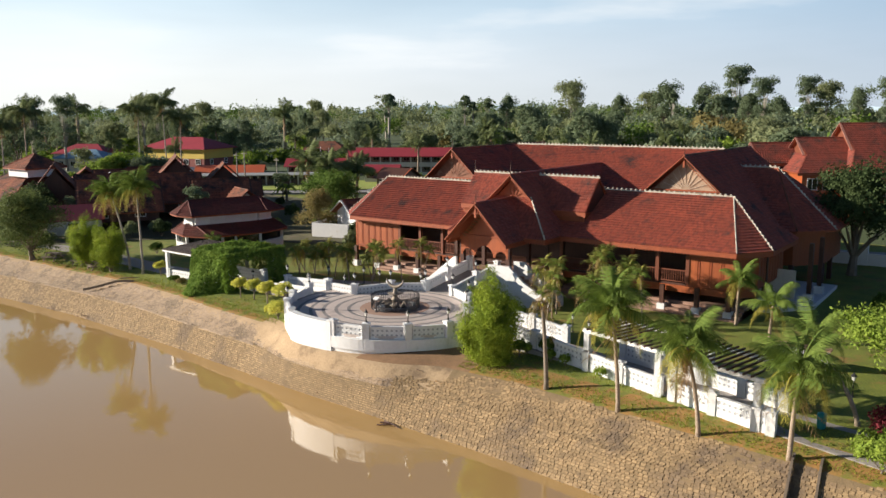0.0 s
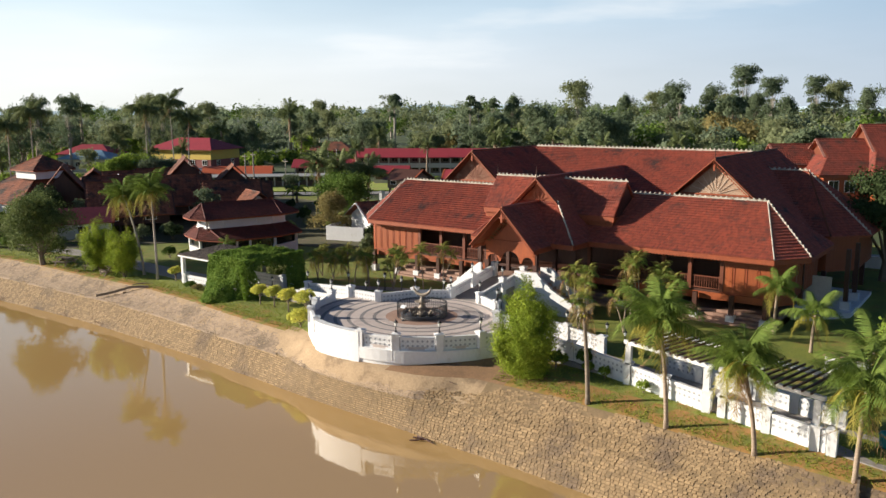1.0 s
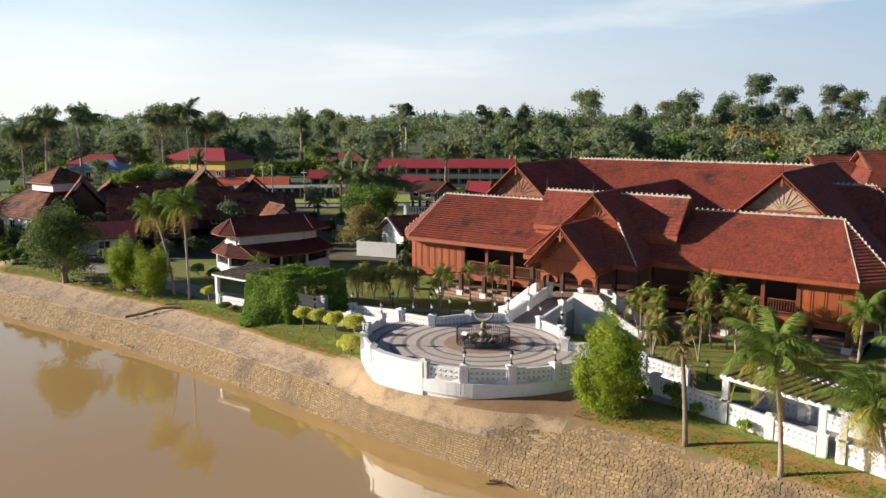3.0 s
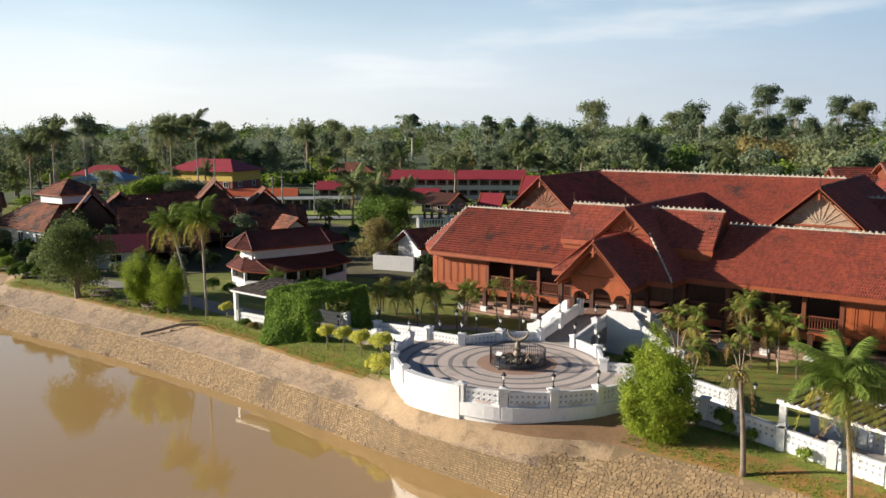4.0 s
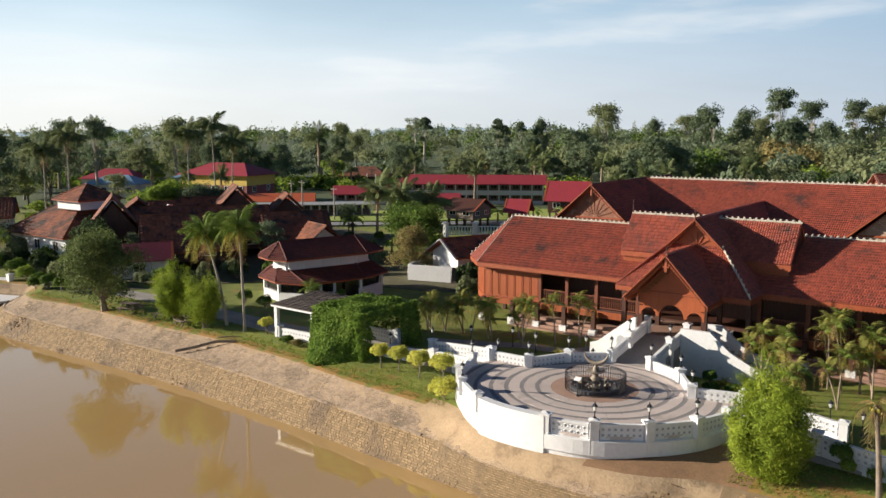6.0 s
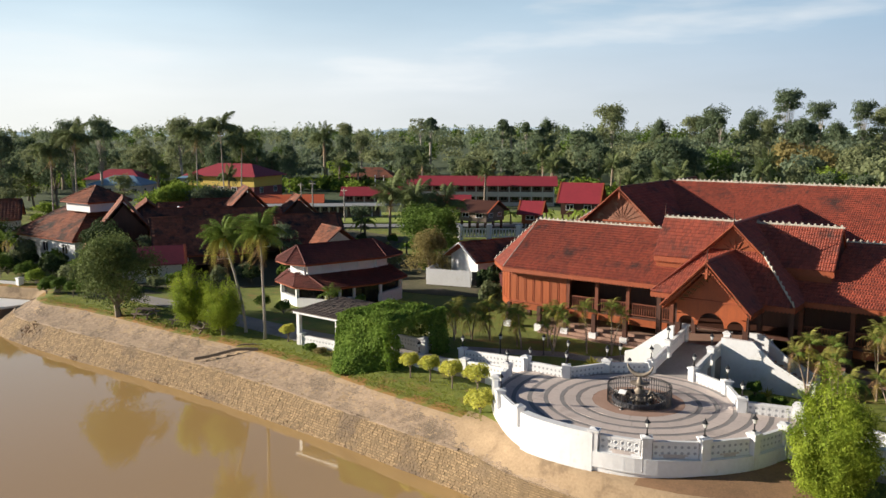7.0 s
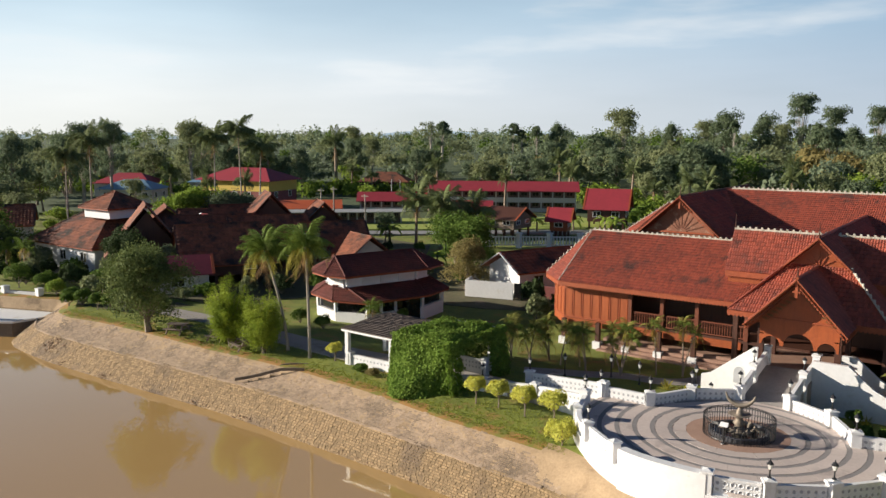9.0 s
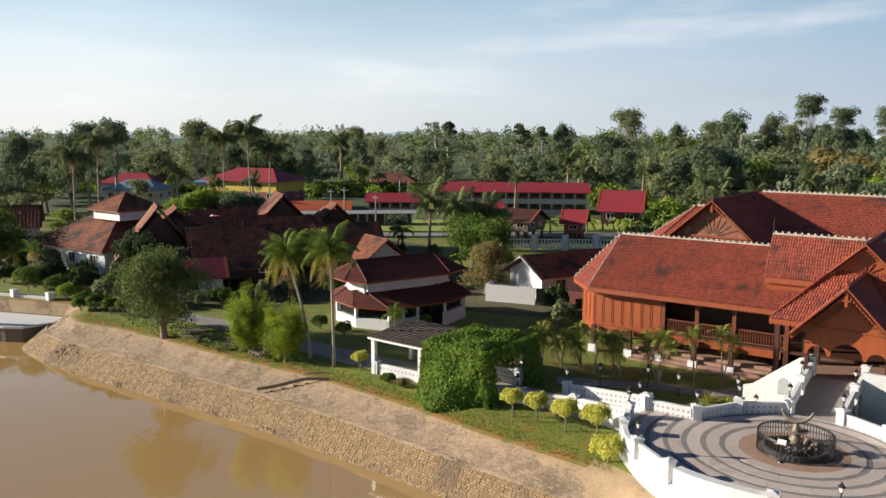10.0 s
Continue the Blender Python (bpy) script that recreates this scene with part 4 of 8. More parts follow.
def block_shape():
    """A pierced ornamental block: a square slab round an eight-sided hole with a raised lip."""
    bm = bmesh.new()
    n = 8
    ring = []
    for k in range(n):
        a = 2 * math.pi * k / n
        c, d = math.cos(a), math.sin(a)
        m = 0.5 / max(abs(c), abs(d))
        row = []
        for q, y in ((m, 0.5), (m, -0.5), (0.43, -0.5), (0.36, -0.62), (0.27, -0.5), (0.27, 0.5)):
            row.append(bm.verts.new((q * c, y, q * d)))
        ring.append(row)
    for k in range(n):
        u, w = ring[k], ring[(k + 1) % n]
        for i in range(6):
            bm.faces.new((u[i], u[(i + 1) % 6], w[(i + 1) % 6], w[i]))
    bmesh.ops.recalc_face_normals(bm, faces=bm.faces)
    return mesh_of(bm, [WHITE])


def balustrade(parent, p, q, z0a, z0b, h=0.82, rows=2, solid_low=-0.05):
    """A panel between two piers: kerb, pierced blocks in rows, and a coping. The foot runs from z0a to z0b."""
    global block_mesh
    if block_mesh is None:
        block_mesh = block_shape()
    p, q = Vector((*p, 0)), Vector((*q, 0))
    d = q - p
    L = d.length
    if L < 0.3:
        return
    pad = 0.26 / L
    a, b = p + d * pad, q - d * pad
    za, zb = z0a + (z0b - z0a) * pad, z0b - (z0b - z0a) * pad

    def at(t, z):
        return a.lerp(b, t) + Vector((0, 0, za + (zb - za) * t + z))

    bm = bmesh.new()
    kerb_h = h - 0.12 - rows * 0.28
    beam(bm, at(0, (kerb_h + solid_low) / 2), at(1, (kerb_h + solid_low) / 2), 0.16, kerb_h - solid_low)
    beam(bm, at(0, h - 0.06), at(1, h - 0.06), 0.2, 0.12)
    panel = part("balustrade", bm, WHITE, parent)
    # grey sheet behind the blocks, so their holes look shaded
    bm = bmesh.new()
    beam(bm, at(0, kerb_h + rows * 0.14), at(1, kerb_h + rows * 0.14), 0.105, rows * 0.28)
    part("recess", bm, SHADOWGAP, panel, "grey sheet for the shade in the pierced blocks")
    n = max(1, round((b - a).length / 0.29))
    w = (b - a).length / n
    yaw = math.degrees(math.atan2(d.y, d.x))
    for r in range(rows):
        for k in range(n):
            c = at((k + 0.5) / n, kerb_h + (r + 0.5) * 0.28)
            o = new("pierced_block", block_mesh)
            o.parent = panel
            o.matrix_basis = pose(c.x, c.y, c.z, 0, -math.degrees(math.atan2(zb - za, (b - a).length)), yaw) @ Matrix.Diagonal((w * 0.98, 0.14, 0.275, 1))


def lantern(x, y, z, group="terrace lanterns"):
    t = thing("pier_lantern", (x, y, z), "small black iron lantern standing on a white pier", "lamp", group)
    bm = bmesh.new()
    lathe(bm, [(0.09, 0), (0.09, 0.03), (0.035, 0.06), (0.03, 0.3), (0.05, 0.32), (0.05, 0.36)], 8)
    part("stem", bm, IRON, t)
    bm = bmesh.new()
    lathe(bm, [(0.06, 0.36), (0.115, 0.56), (0.115, 0.57)], 6)
    part("lantern_glass", bm, LAMP_GLASS, t, "frosted glass")
    bm = bmesh.new()
    lathe(bm, [(0.15, 0.57), (0.14, 0.6), (0.06, 0.7), (0.03, 0.72), (0.02, 0.8)], 6)
    part("cap", bm, IRON, t)
    return t


LAMP_GLASS = material("frosted_lamp_glass", (0.75, 0.75, 0.72), (0.68, 0.68, 0.66), 0.3, 0.3, 0.0, 6)

# outer wall down to the bank, curved
wall_run(terrace, rim, lambda x, y: -1.9, T_Z + 0.05, 0.26, name="river_wall")
pn = [RIM[0], RIM[1], RIM[2], RIM[3], RIM[5], RIM[6], RIM[7], RIM[8], RIM[9]]
for i, (x, y) in enumerate(pn):
    yaw = math.degrees(math.atan2(y - PC.y, x - PC.x))
    pier(terrace, x, y, 0.2, T_Z + 1.08, 0.42, yaw)
wall_run(terrace, rim, 0.12, T_Z + 0.03, 0.46, name="ring_beam")


def parapet_top(x, y):
    """The parapet sweeps up to its piers."""
    near = min(math.hypot(x - a, y - b) for a, b in pn)
    return T_Z + 0.6 + 0.26 * max(0.0, 1 - near / 0.9)


wall_run(terrace, [p for p in rim if p[0] < -40.5], 0.2, parapet_top, 0.24, name="parapet")
wall_run(terrace, [p for p in rim if -38.3 < p[0] < -33.8], -1.9, T_Z + 0.88, 0.48, name="thick_parapet")
for a, b in ((2, 3), (5, 6), (6, 7), (7, 8), (8, 9)):
    balustrade(terrace, RIM[a], RIM[b], T_Z, T_Z)
for x, y in (RIM[0], RIM[2], RIM[6], RIM[7], RIM[8]):
    lantern(x, y, T_Z + 1.1)
# back rim
for i, (x, y) in enumerate(BACKRIM):
    pier(terrace, x, y, -0.4, T_Z + 1.08, 0.44, 20 * i)
for a, b in ((1, 2), (2, 3), (4, 5), (5, 6), (6, 7), (0, 1)):
    balustrade(terrace, BACKRIM[a], BACKRIM[b], T_Z, T_Z, solid_low=-0.9)
for i in (1, 2, 3, 4, 5, 6):
    lantern(BACKRIM[i][0], BACKRIM[i][1], T_Z + 1.1)

# ramp up to the porch, with stepped side walls
bridge = site("entrance_bridge", (-35.2, 50.5, -0.3), "sloping paved bridge with white stepped side walls", "bridge")
bm = bmesh.new()
prism(bm, [(-36.4, 46.7), (-33.8, 46.6), (-33.6, 52.6), (-36.9, 52.6)], -0.5, lambda x, y: 0.98 + (y - 46.8) * 0.115)
part("deck", bm, PATHM, bridge, "grey paved ramp")
for side, pts in ((-1, [(-36.4, 46.9), (-36.5, 49.8), (-36.6, 53.0)]), (1, [(-33.8, 46.8), (-33.8, 49.8), (-33.75, 52.7)])):
    for (x0, y0), (x1, y1) in zip(pts, pts[1:]):
        za, zb = 0.85 + (y0 - 46.8) * 0.135, 0.85 + (y1 - 46.8) * 0.135
        balustrade(bridge, (x0, y0), (x1, y1), za, zb, 0.86, 1, -1.2)
    for x, y in pts[1:]:
        pier(bridge, x, y, -0.6, 0.98 + (y - 46.8) * 0.115 + 1.12, 0.4)
    lantern(pts[1][0], pts[1][1], 0.98 + 3.0 * 0.115 + 1.14)
# landing under the porch and stairs to either side
bm = bmesh.new()
prism(bm, [(-37.3, 52.4), (-32.1, 52.4), (-32.1, 57.2), (-37.3, 57.2)], -0.5, 1.55)
part("landing", bm, WHITE, bridge, "white walled landing under the porch")
bm = bmesh.new()
prism(bm, [(-37.1, 52.5), (-32.3, 52.5), (-32.3, 57.3), (-37.1, 57.3)], 1.55, 1.6)
part("landing_floor", bm, STEP, bridge)
for s, x0, x1 in ((1, -32.1, -28.4),):
    for y, hh in ((51.4, 1.05), (53.6, 1.05)):
        bm = bmesh.new()
        xw = -33.7 if y < 52 else x0 - s * 0.6
        zs = [(xw, 1.6 + hh), (x0 + s * 0.3, 1.6 + hh), (x0 + s * 1.6, 1.55), (x1 - s * 0.5, 0.75), (x1, 0.6)]
        f = [bm.verts.new((x, y - 0.13, z)) for x, z in zs] + [bm.verts.new((x1, y - 0.13, -0.6)), bm.verts.new((xw, y - 0.13, -0.6))]
        g = [bm.verts.new(v.co + Vector((0, 0.26, 0))) for v in f]
        bm.faces.new(f), bm.faces.new(g[::-1])
        for i in range(len(f)):
            bm.faces.new((f[i], f[(i + 1) % len(f)], g[(i + 1) % len(f)], g[i]))
        bmesh.ops.recalc_face_normals(bm, faces=bm.faces)
        part("stair_wall", bm, WHITE, bridge)
    for k in range(9):
        bm = bmesh.new()
        xa, xb = x0 + s * k * 0.4, x0 + s * (k + 1) * 0.4
        box(bm, (min(xa, xb), 51.5, -0.6), (max(xa, xb), 53.5, 1.55 - k * 0.2))
        part("stair_step", bm, STEP, bridge)
    pier(bridge, x1, 51.4, -0.6, 0.75, 0.4)

# low sloping wall beside the ramp
bm = bmesh.new()
zs = [(-36.75, 2.95), (-37.0, 2.9), (-38.4, 1.8), (-39.5, 0.92), (-40.0, 0.78), (-40.0, -0.6), (-36.75, -0.6)]
f = [bm.verts.new((x, 51.3, z)) for x, z in zs]
g = [bm.verts.new(v.co + Vector((0, 0.24, 0))) for v in f]
bm.faces.new(f), bm.faces.new(g[::-1])
for i in range(len(f)):
    bm.faces.new((f[i], f[(i + 1) % len(f)], g[(i + 1) % len(f)], g[i]))
bmesh.ops.recalc_face_normals(bm, faces=bm.faces)
part("stair_wall", bm, WHITE, bridge)
# flat grey plate: the hollow of the niche is given by colour only
bm = bmesh.new()
arch_n = [(-38.05, 0.6)] + [(-37.75 - 0.3 * math.cos(math.pi * k / 8), 1.3 + 0.3 * math.sin(math.pi * k / 8)) for k in range(9)] + [(-37.45, 0.6)]
f = [bm.verts.new((x, 51.28, z)) for x, z in arch_n]
g = [bm.verts.new(v.co + Vector((0, 0.06, 0))) for v in f]
bm.faces.new(f), bm.faces.new(g[::-1])
for i in range(len(f)):
    bm.faces.new((f[i], f[(i + 1) % len(f)], g[(i + 1) % len(f)], g[i]))
bmesh.ops.recalc_face_normals(bm, faces=bm.faces)
part("niche", bm, SHADOWGAP, bridge, "grey arched niche")

# crescent fountain in a railed basin
FC = (-34.85, 41.5)
fountain = thing("fountain", (*FC, T_F), "bronze crescent fountain in a round dark stone basin", "fountain")
bm = bmesh.new()
lathe(bm, [(1.42, 0), (1.42, 0.2), (1.34, 0.25), (1.24, 0.22), (1.22, 0.1), (0.01, 0.08)], 32)
part("basin", bm, GRANITE, fountain)
bm = bmesh.new()
lathe(bm, [(0.45, 0.08), (0.5, 0.15), (0.3, 0.24), (0.2, 0.45), (0.3, 0.6), (0.18, 0.72), (0.16, 0.84), (0.24, 0.9), (0.5, 0.98), (0.54, 1.02), (0.48, 1.02), (0.18, 0.96), (0.16, 1.15), (0.1, 1.3), (0.05, 1.44)], 20)
part("pedestal", bm, BRONZE, fountain, smooth=True)
bm = bmesh.new()
arc = []
for k in range(17):
    a = math.radians(188 + 164 * k / 16)
    arc.append((0.68 * math.cos(a), 0.1 * math.cos(a), 2.12 + 0.68 * math.sin(a)))
tube(bm, arc, [0.025 + 0.1 * math.sin(math.pi * k / 16) for k in range(17)], 8)
part("crescent", bm, BRONZE, fountain, smooth=True)
for k in range(7):
    a = 2 * math.pi * k / 7
    bm = bmesh.new()
    tube(bm, [(0.5 * math.cos(a), 0.5 * math.sin(a), 0.12), (0.75 * math.cos(a + 0.2), 0.75 * math.sin(a + 0.2), 0.42), (0.95 * math.cos(a), 0.95 * math.sin(a), 0.3)], [0.09, 0.12, 0.03], 6)
    part("spout", bm, BRONZE, fountain)
bm = bmesh.new()
lathe(bm, [(1.22, 0.14), (0.02, 0.145)], 24)
part("basin_water", bm, GLASS_DARK, fountain, "dark still water")
basin_rail = thing("basin_railing", (*FC, T_F), "round black iron railing about the fountain", "railing")
for z in (0.1, 0.83, 0.9):
    bm = bmesh.new()
    ring = [(1.66 * math.cos(2 * math.pi * k / 40), 1.66 * math.sin(2 * math.pi * k / 40), z) for k in range(41)]
    tube(bm, ring, 0.022, 5, False)
    part("rail_hoop", bm, IRON, basin_rail)
bm = bmesh.new()
beam(bm, (0, 0, 0), (0, 0, 0.88), 0.026, 0.026)
bar_mesh = mesh_of(bm, IRON)
for k in range(72):
    a = 360 * k / 72
    o = new("rail_bar", bar_mesh)
    o.parent = basin_rail
    o.matrix_basis = pose(0, 0, 0, 0, 0, a) @ pose(1.66, 0, 0)
sign = thing("info_sign", (-35.05, 39.75, T_F), "small white tilted information board on a post", "sign")
bm = bmesh.new()
lathe(bm, [(0.14, 0), (0.12, 0.05), (0.03, 0.08), (0.03, 0.85)], 8)
part("post", bm, IRON, sign)
bm = bmesh.new()
box(bm, (-0.19, -0.13, -0.02), (0.19, 0.13, 0.02), pose(0, 0, 0.95, 35, 0, 0))
part("board", bm, WHITE, sign)
# ---------------------------------------------------------------- plants
def leaf_cloud(points, size, rng, flat=0.35, long=1.6, out=None, loose=0.55):
    """Small pointed leaves at the given points; with out they face that way, loosely, else they turn at random."""
    n = len(points)
    a = rng.normal(size=(n, 3))
    a[:, 2] *= flat
    if out is not None:
        face = out / (np.linalg.norm(out, axis=1)[:, None] + 1e-9) + loose * rng.normal(size=(n, 3))
        face /= np.linalg.norm(face, axis=1)[:, None]
        a -= face * (a * face).sum(1)[:, None]
    a /= np.linalg.norm(a, axis=1)[:, None]
    if out is not None:
        b = np.cross(face, a)
    else:
        b = rng.normal(size=(n, 3))
        b -= a * (a * b).sum(1)[:, None]
        b /= np.linalg.norm(b, axis=1)[:, None]
    s = size * rng.uniform(0.6, 1.35, (n, 1))
    p = np.asarray(points)
    v = np.stack([p - a * s * long / 2, p + b * s * 0.5 - a * s * 0.1, p + a * s * long / 2 - np.array([0, 0, 1]) * s * 0.25, p - b * s * 0.5 - a * s * 0.1], 1).reshape(-1, 3)
    f = np.arange(4 * n).reshape(n, 4)
    return v.tolist(), f.tolist()


def shell(rng, n, c, r, inner=0.55):
    """Points in the outer part of an ellipsoid, more of them above than below, and the ways outwards."""
    d = rng.normal(size=(n, 3))
    d /= np.linalg.norm(d, axis=1)[:, None]
    d[:, 2] = np.where(d[:, 2] < -0.35, -d[:, 2] * 0.6, d[:, 2])
    rad = rng.uniform(inner, 1.0, (n, 1)) ** 0.6
    lump = 1 + 0.16 * np.sin(5 * d[:, :1] + c[0]) + 0.14 * np.sin(6 * d[:, 1:2] + c[1])
    return np.concatenate([np.array(c) + d * rad * lump * np.array(r), d / np.array(r)], 1)


def broad_tree(name, at, height, spread, leaf, label, seed, lobes=9, leaves=2600, size=0.3, bark=None, clear=0.3, flat=0.75, category="tree", group="", lobe=1.0):
    """A forked trunk with limbs to several clumps of leaves."""
    rng = np.random.default_rng(seed)
    t = thing(name, at, label, category, group)
    bm = bmesh.new()
    z0 = height * clear
    trunk_r = (0.035 if height < 10 else 0.02) * height + 0.04
    lean = rng.uniform(-0.06, 0.06, 2) * height
    tube(bm, [(0, 0, -0.3), (lean[0] * 0.3, lean[1] * 0.3, z0 * 0.6), (lean[0] * 0.6, lean[1] * 0.6, z0 * 1.2), (lean[0], lean[1], height * 0.72)], [trunk_r * 1.3, trunk_r, trunk_r * 0.8, trunk_r * 0.2], 7 if lobe == 1.0 else 5)
    centres = []
    for k in range(lobes):
        a = 2 * math.pi * (k / lobes) + rng.uniform(-0.5, 0.5)
        rr = spread * ((0.55 if k % 3 else 0.2) if lobe == 1.0 else (0.4 if k % 3 else 0.14)) * rng.uniform(0.6, 1.15)
        z = z0 + (height - z0) * (rng.uniform(0.35, 0.8) if lobe == 1.0 else rng.uniform(0.05, 0.9))
        if k % 3 == 0:
            z = z0 + (height - z0) * rng.uniform(0.62, 0.85)
        c = (lean[0] + rr * math.cos(a), lean[1] + rr * math.sin(a), z)
        centres.append(c)
        tube(bm, [(lean[0] * 0.5, lean[1] * 0.5, z0 * rng.uniform(0.75, 1.2)), (c[0] * 0.45, c[1] * 0.45, (z0 + c[2]) / 2), (c[0], c[1], c[2])], [trunk_r * (0.5 if lobe == 1.0 else 0.3), trunk_r * (0.3 if lobe == 1.0 else 0.16), trunk_r * 0.06], 5 if lobe == 1.0 else 3)
    part("trunk", bm, bark or BARK, t)
    pts = []
    if size < 0.4:
        leaves, size = int(leaves * 2.0), size * 0.66
    for c in centres:
        q = rng.uniform(0.30, 0.5) * spread * lobe
        pts.append(shell(rng, leaves // lobes, c, (q, q, q * flat)))
    pts = np.concatenate(pts)
    v, f = leaf_cloud(pts[:, :3], size, rng, 0.6, 1.6, pts[:, 3:] / np.linalg.norm(pts[:, 3:], axis=1)[:, None] + 0.6 * (pts[:, :3] - pts[:, :3].mean(0)) / spread)
    raw("crown", v, f, leaf, t, "", "stuff")
    return t


def frond_shape(length, droop, pairs, leaflet, mat, rise=0.5, stiff=0.35, seed=1, wide=1.0):
    """One feather leaf that leaves the stem along +x: a bent rib with hanging leaflets."""
    rng = random.Random(seed)
    verts, faces = [], []

    def rib(s):
        x = length * (s - 0.28 * droop * s * s)
        z = length * (rise * s - droop * s * s * 0.85)
        return Vector((x, 0, z))

    n = 8
    for i in range(n + 1):
        s = i / n
        p = rib(s)
        w = 0.035 * (1 - 0.8 * s) * (length / 2.6)
        verts += [(p.x, -w, p.z + w), (p.x, w, p.z + w), (p.x, 0, p.z - w)]
    for i in range(n):
        b = i * 3
        for j in range(3):
            faces.append((b + j, b + (j + 1) % 3, b + 3 + (j + 1) % 3, b + 3 + j))
    for i in range(pairs):
        s = 0.14 + 0.86 * (i + 0.5) / pairs
        p = rib(s)
        q = rib(min(1.0, s + 0.03)) - rib(max(0, s - 0.03))
        q.normalize()
        L = leaflet * (0.45 + 0.75 * math.sin(math.pi * min(1, 0.12 + s * 0.88)) ** 0.8) * rng.uniform(0.85, 1.1)
        w = 0.029 * wide * (length / 2.6) * (1.2 - 0.4 * s)
        for side in (-1, 1):
            out = (Vector((0.5, side * 1.0, -stiff * rng.uniform(0.5, 1.3)))).normalized()
            mid = p + out * L * 0.55
            tip = p + out * L + Vector((0.05, 0, -0.28 * L * rng.uniform(0.6, 1.4)))
            b = len(verts)
            verts += [tuple(p - q * w * 0.6), tuple(p + q * w * 0.6), tuple(mid + q * w), tuple(mid - q * w), tuple(tip)]
            faces += [(b, b + 1, b + 2, b + 3), (b + 3, b + 2, b + 4)]
    me = bpy.data.meshes.new("frond")
    me.from_pydata(verts, [], faces)
    me.materials.append(mat)
    return me


FRONDS = [frond_shape(2.75, d, 46, 0.56, FROND, r, 1.0, k, 0.66) for k, (d, r) in enumerate(((0.55, 0.5), (0.8, 0.6), (1.05, 0.66)))]
FRONDS_OLD = [frond_shape(2.6, 1.1, 38, 0.56, FROND_YELLOW, 0.4, 1.2, 11, 0.7), frond_shape(2.5, 1.2, 38, 0.52, FROND_YELLOW, 0.3, 1.3, 12, 0.7)]
FRONDS_DRY = [frond_shape(2.2, 1.35, 18, 0.45, DRY, 0.0, 1.5, 21)]
WITHERED = [frond_shape(2.2, 1.2, 16, 0.42, leafy("withered_frond", (0.24, 0.19, 0.065), (0.12, 0.09, 0.035), 0.7, 0.15), 0.35, 1.4, 23), frond_shape(2.0, 1.5, 12, 0.36, DRY, 0.1, 1.6, 24)]
SMALL = [frond_shape(1.35, d, 18, 0.36, FROND, r, 0.6, 30 + k) for k, (d, r) in enumerate(((0.7, 0.8), (1.0, 0.6)))]
SMALL_OLD = [frond_shape(1.3, 1.2, 16, 0.34, FROND_YELLOW, 0.35, 0.9, 33), frond_shape(1.2, 1.3, 14, 0.3, DRY, 0.1, 1.2, 34)]
FROND_BRONZE = leafy("bronze_frond", (0.33, 0.31, 0.085), (0.17, 0.19, 0.045), 0.4, 0.35)
SMALL_BROWN = [frond_shape(1.35, 0.95, 16, 0.3, FROND_BRONZE, 0.8, 0.6, 36, 1.5), frond_shape(1.3, 1.1, 16, 0.3, FROND_BRONZE, 0.75, 0.6, 37, 1.5), frond_shape(1.3, 1.0, 16, 0.3, FROND, 0.8, 0.6, 38, 1.5)]
FAR_FRONDS = [frond_shape(3.0, d, 26, 0.62, FROND_FAR, r, 1.0, 40 + k, 1.3) for k, (d, r) in enumerate(((0.5, 0.6), (0.75, 0.6), (1.0, 0.5)))]


bm = bmesh.new()
lathe(bm, [(0.02, -0.09), (0.085, -0.03), (0.085, 0.04), (0.02, 0.1)], 6)
NUT = mesh_of(bm, FROND_YELLOW)


def palm(name, at, height, lean, label, seed, green=15, old=5, dry=3, young=None, aged=None, dead=None, scale=1.0, radius=0.088, category="palm tree", group="", bark=None, spring=-80):
    """A ringed bending stem under a head of feather leaves, each a leaf of its own."""
    rng = random.Random(seed)
    young, aged, dead = young or FRONDS, aged or FRONDS_OLD, dead or FRONDS_DRY
    t = thing(name, at, label, category, group)
    bm = bmesh.new()
    pts, rad = [], []
    for i in range(9):
        s = i / 8
        pts.append((lean[0] * s ** 1.6, lean[1] * s ** 1.6, -0.2 + (height + 0.2) * s))
        rad.append(radius * (1.35 - 0.55 * s if i else 1.7))
    tube(bm, pts, rad, 9)
    part("trunk", bm, bark or PALM_BARK, t, smooth=True)
    top = Vector((lean[0], lean[1], height))
    total = green + old + dry
    for i in range(total):
        a = 137.5 * i + rng.uniform(-14, 14)
        if i < green:
            me, tilt = young[i % len(young)], spring + 100 * (i / max(1, green - 1)) + rng.uniform(-12, 12)
        elif i < green + old:
            me, tilt = aged[i % len(aged)], 14 + rng.uniform(-8, 14)
        else:
            me, tilt = dead[i % len(dead)], 62 + rng.uniform(-5, 24)
        o = new("frond", me)
        o.parent = t
        k = scale * rng.uniform(0.85, 1.12)
        o.matrix_basis = Matrix.Translation(top) @ pose(0, 0, 0, 0, 0, a) @ pose(0, 0, 0, rng.uniform(-12, 12), tilt * 0.75, 0) @ Matrix.Diagonal((k, k, k, 1))
    if name == "coconut_palm":
        for k in range(5):
            a = 2 * math.pi * k / 5 + seed
            o = new("coconut", NUT)
            o.parent = t
            o.matrix_basis = pose(top.x + 0.16 * math.cos(a), top.y + 0.16 * math.sin(a), top.z - 0.17)
    return t


def lawn_at(x, y):
    return (x, y, ground_z(x, y))


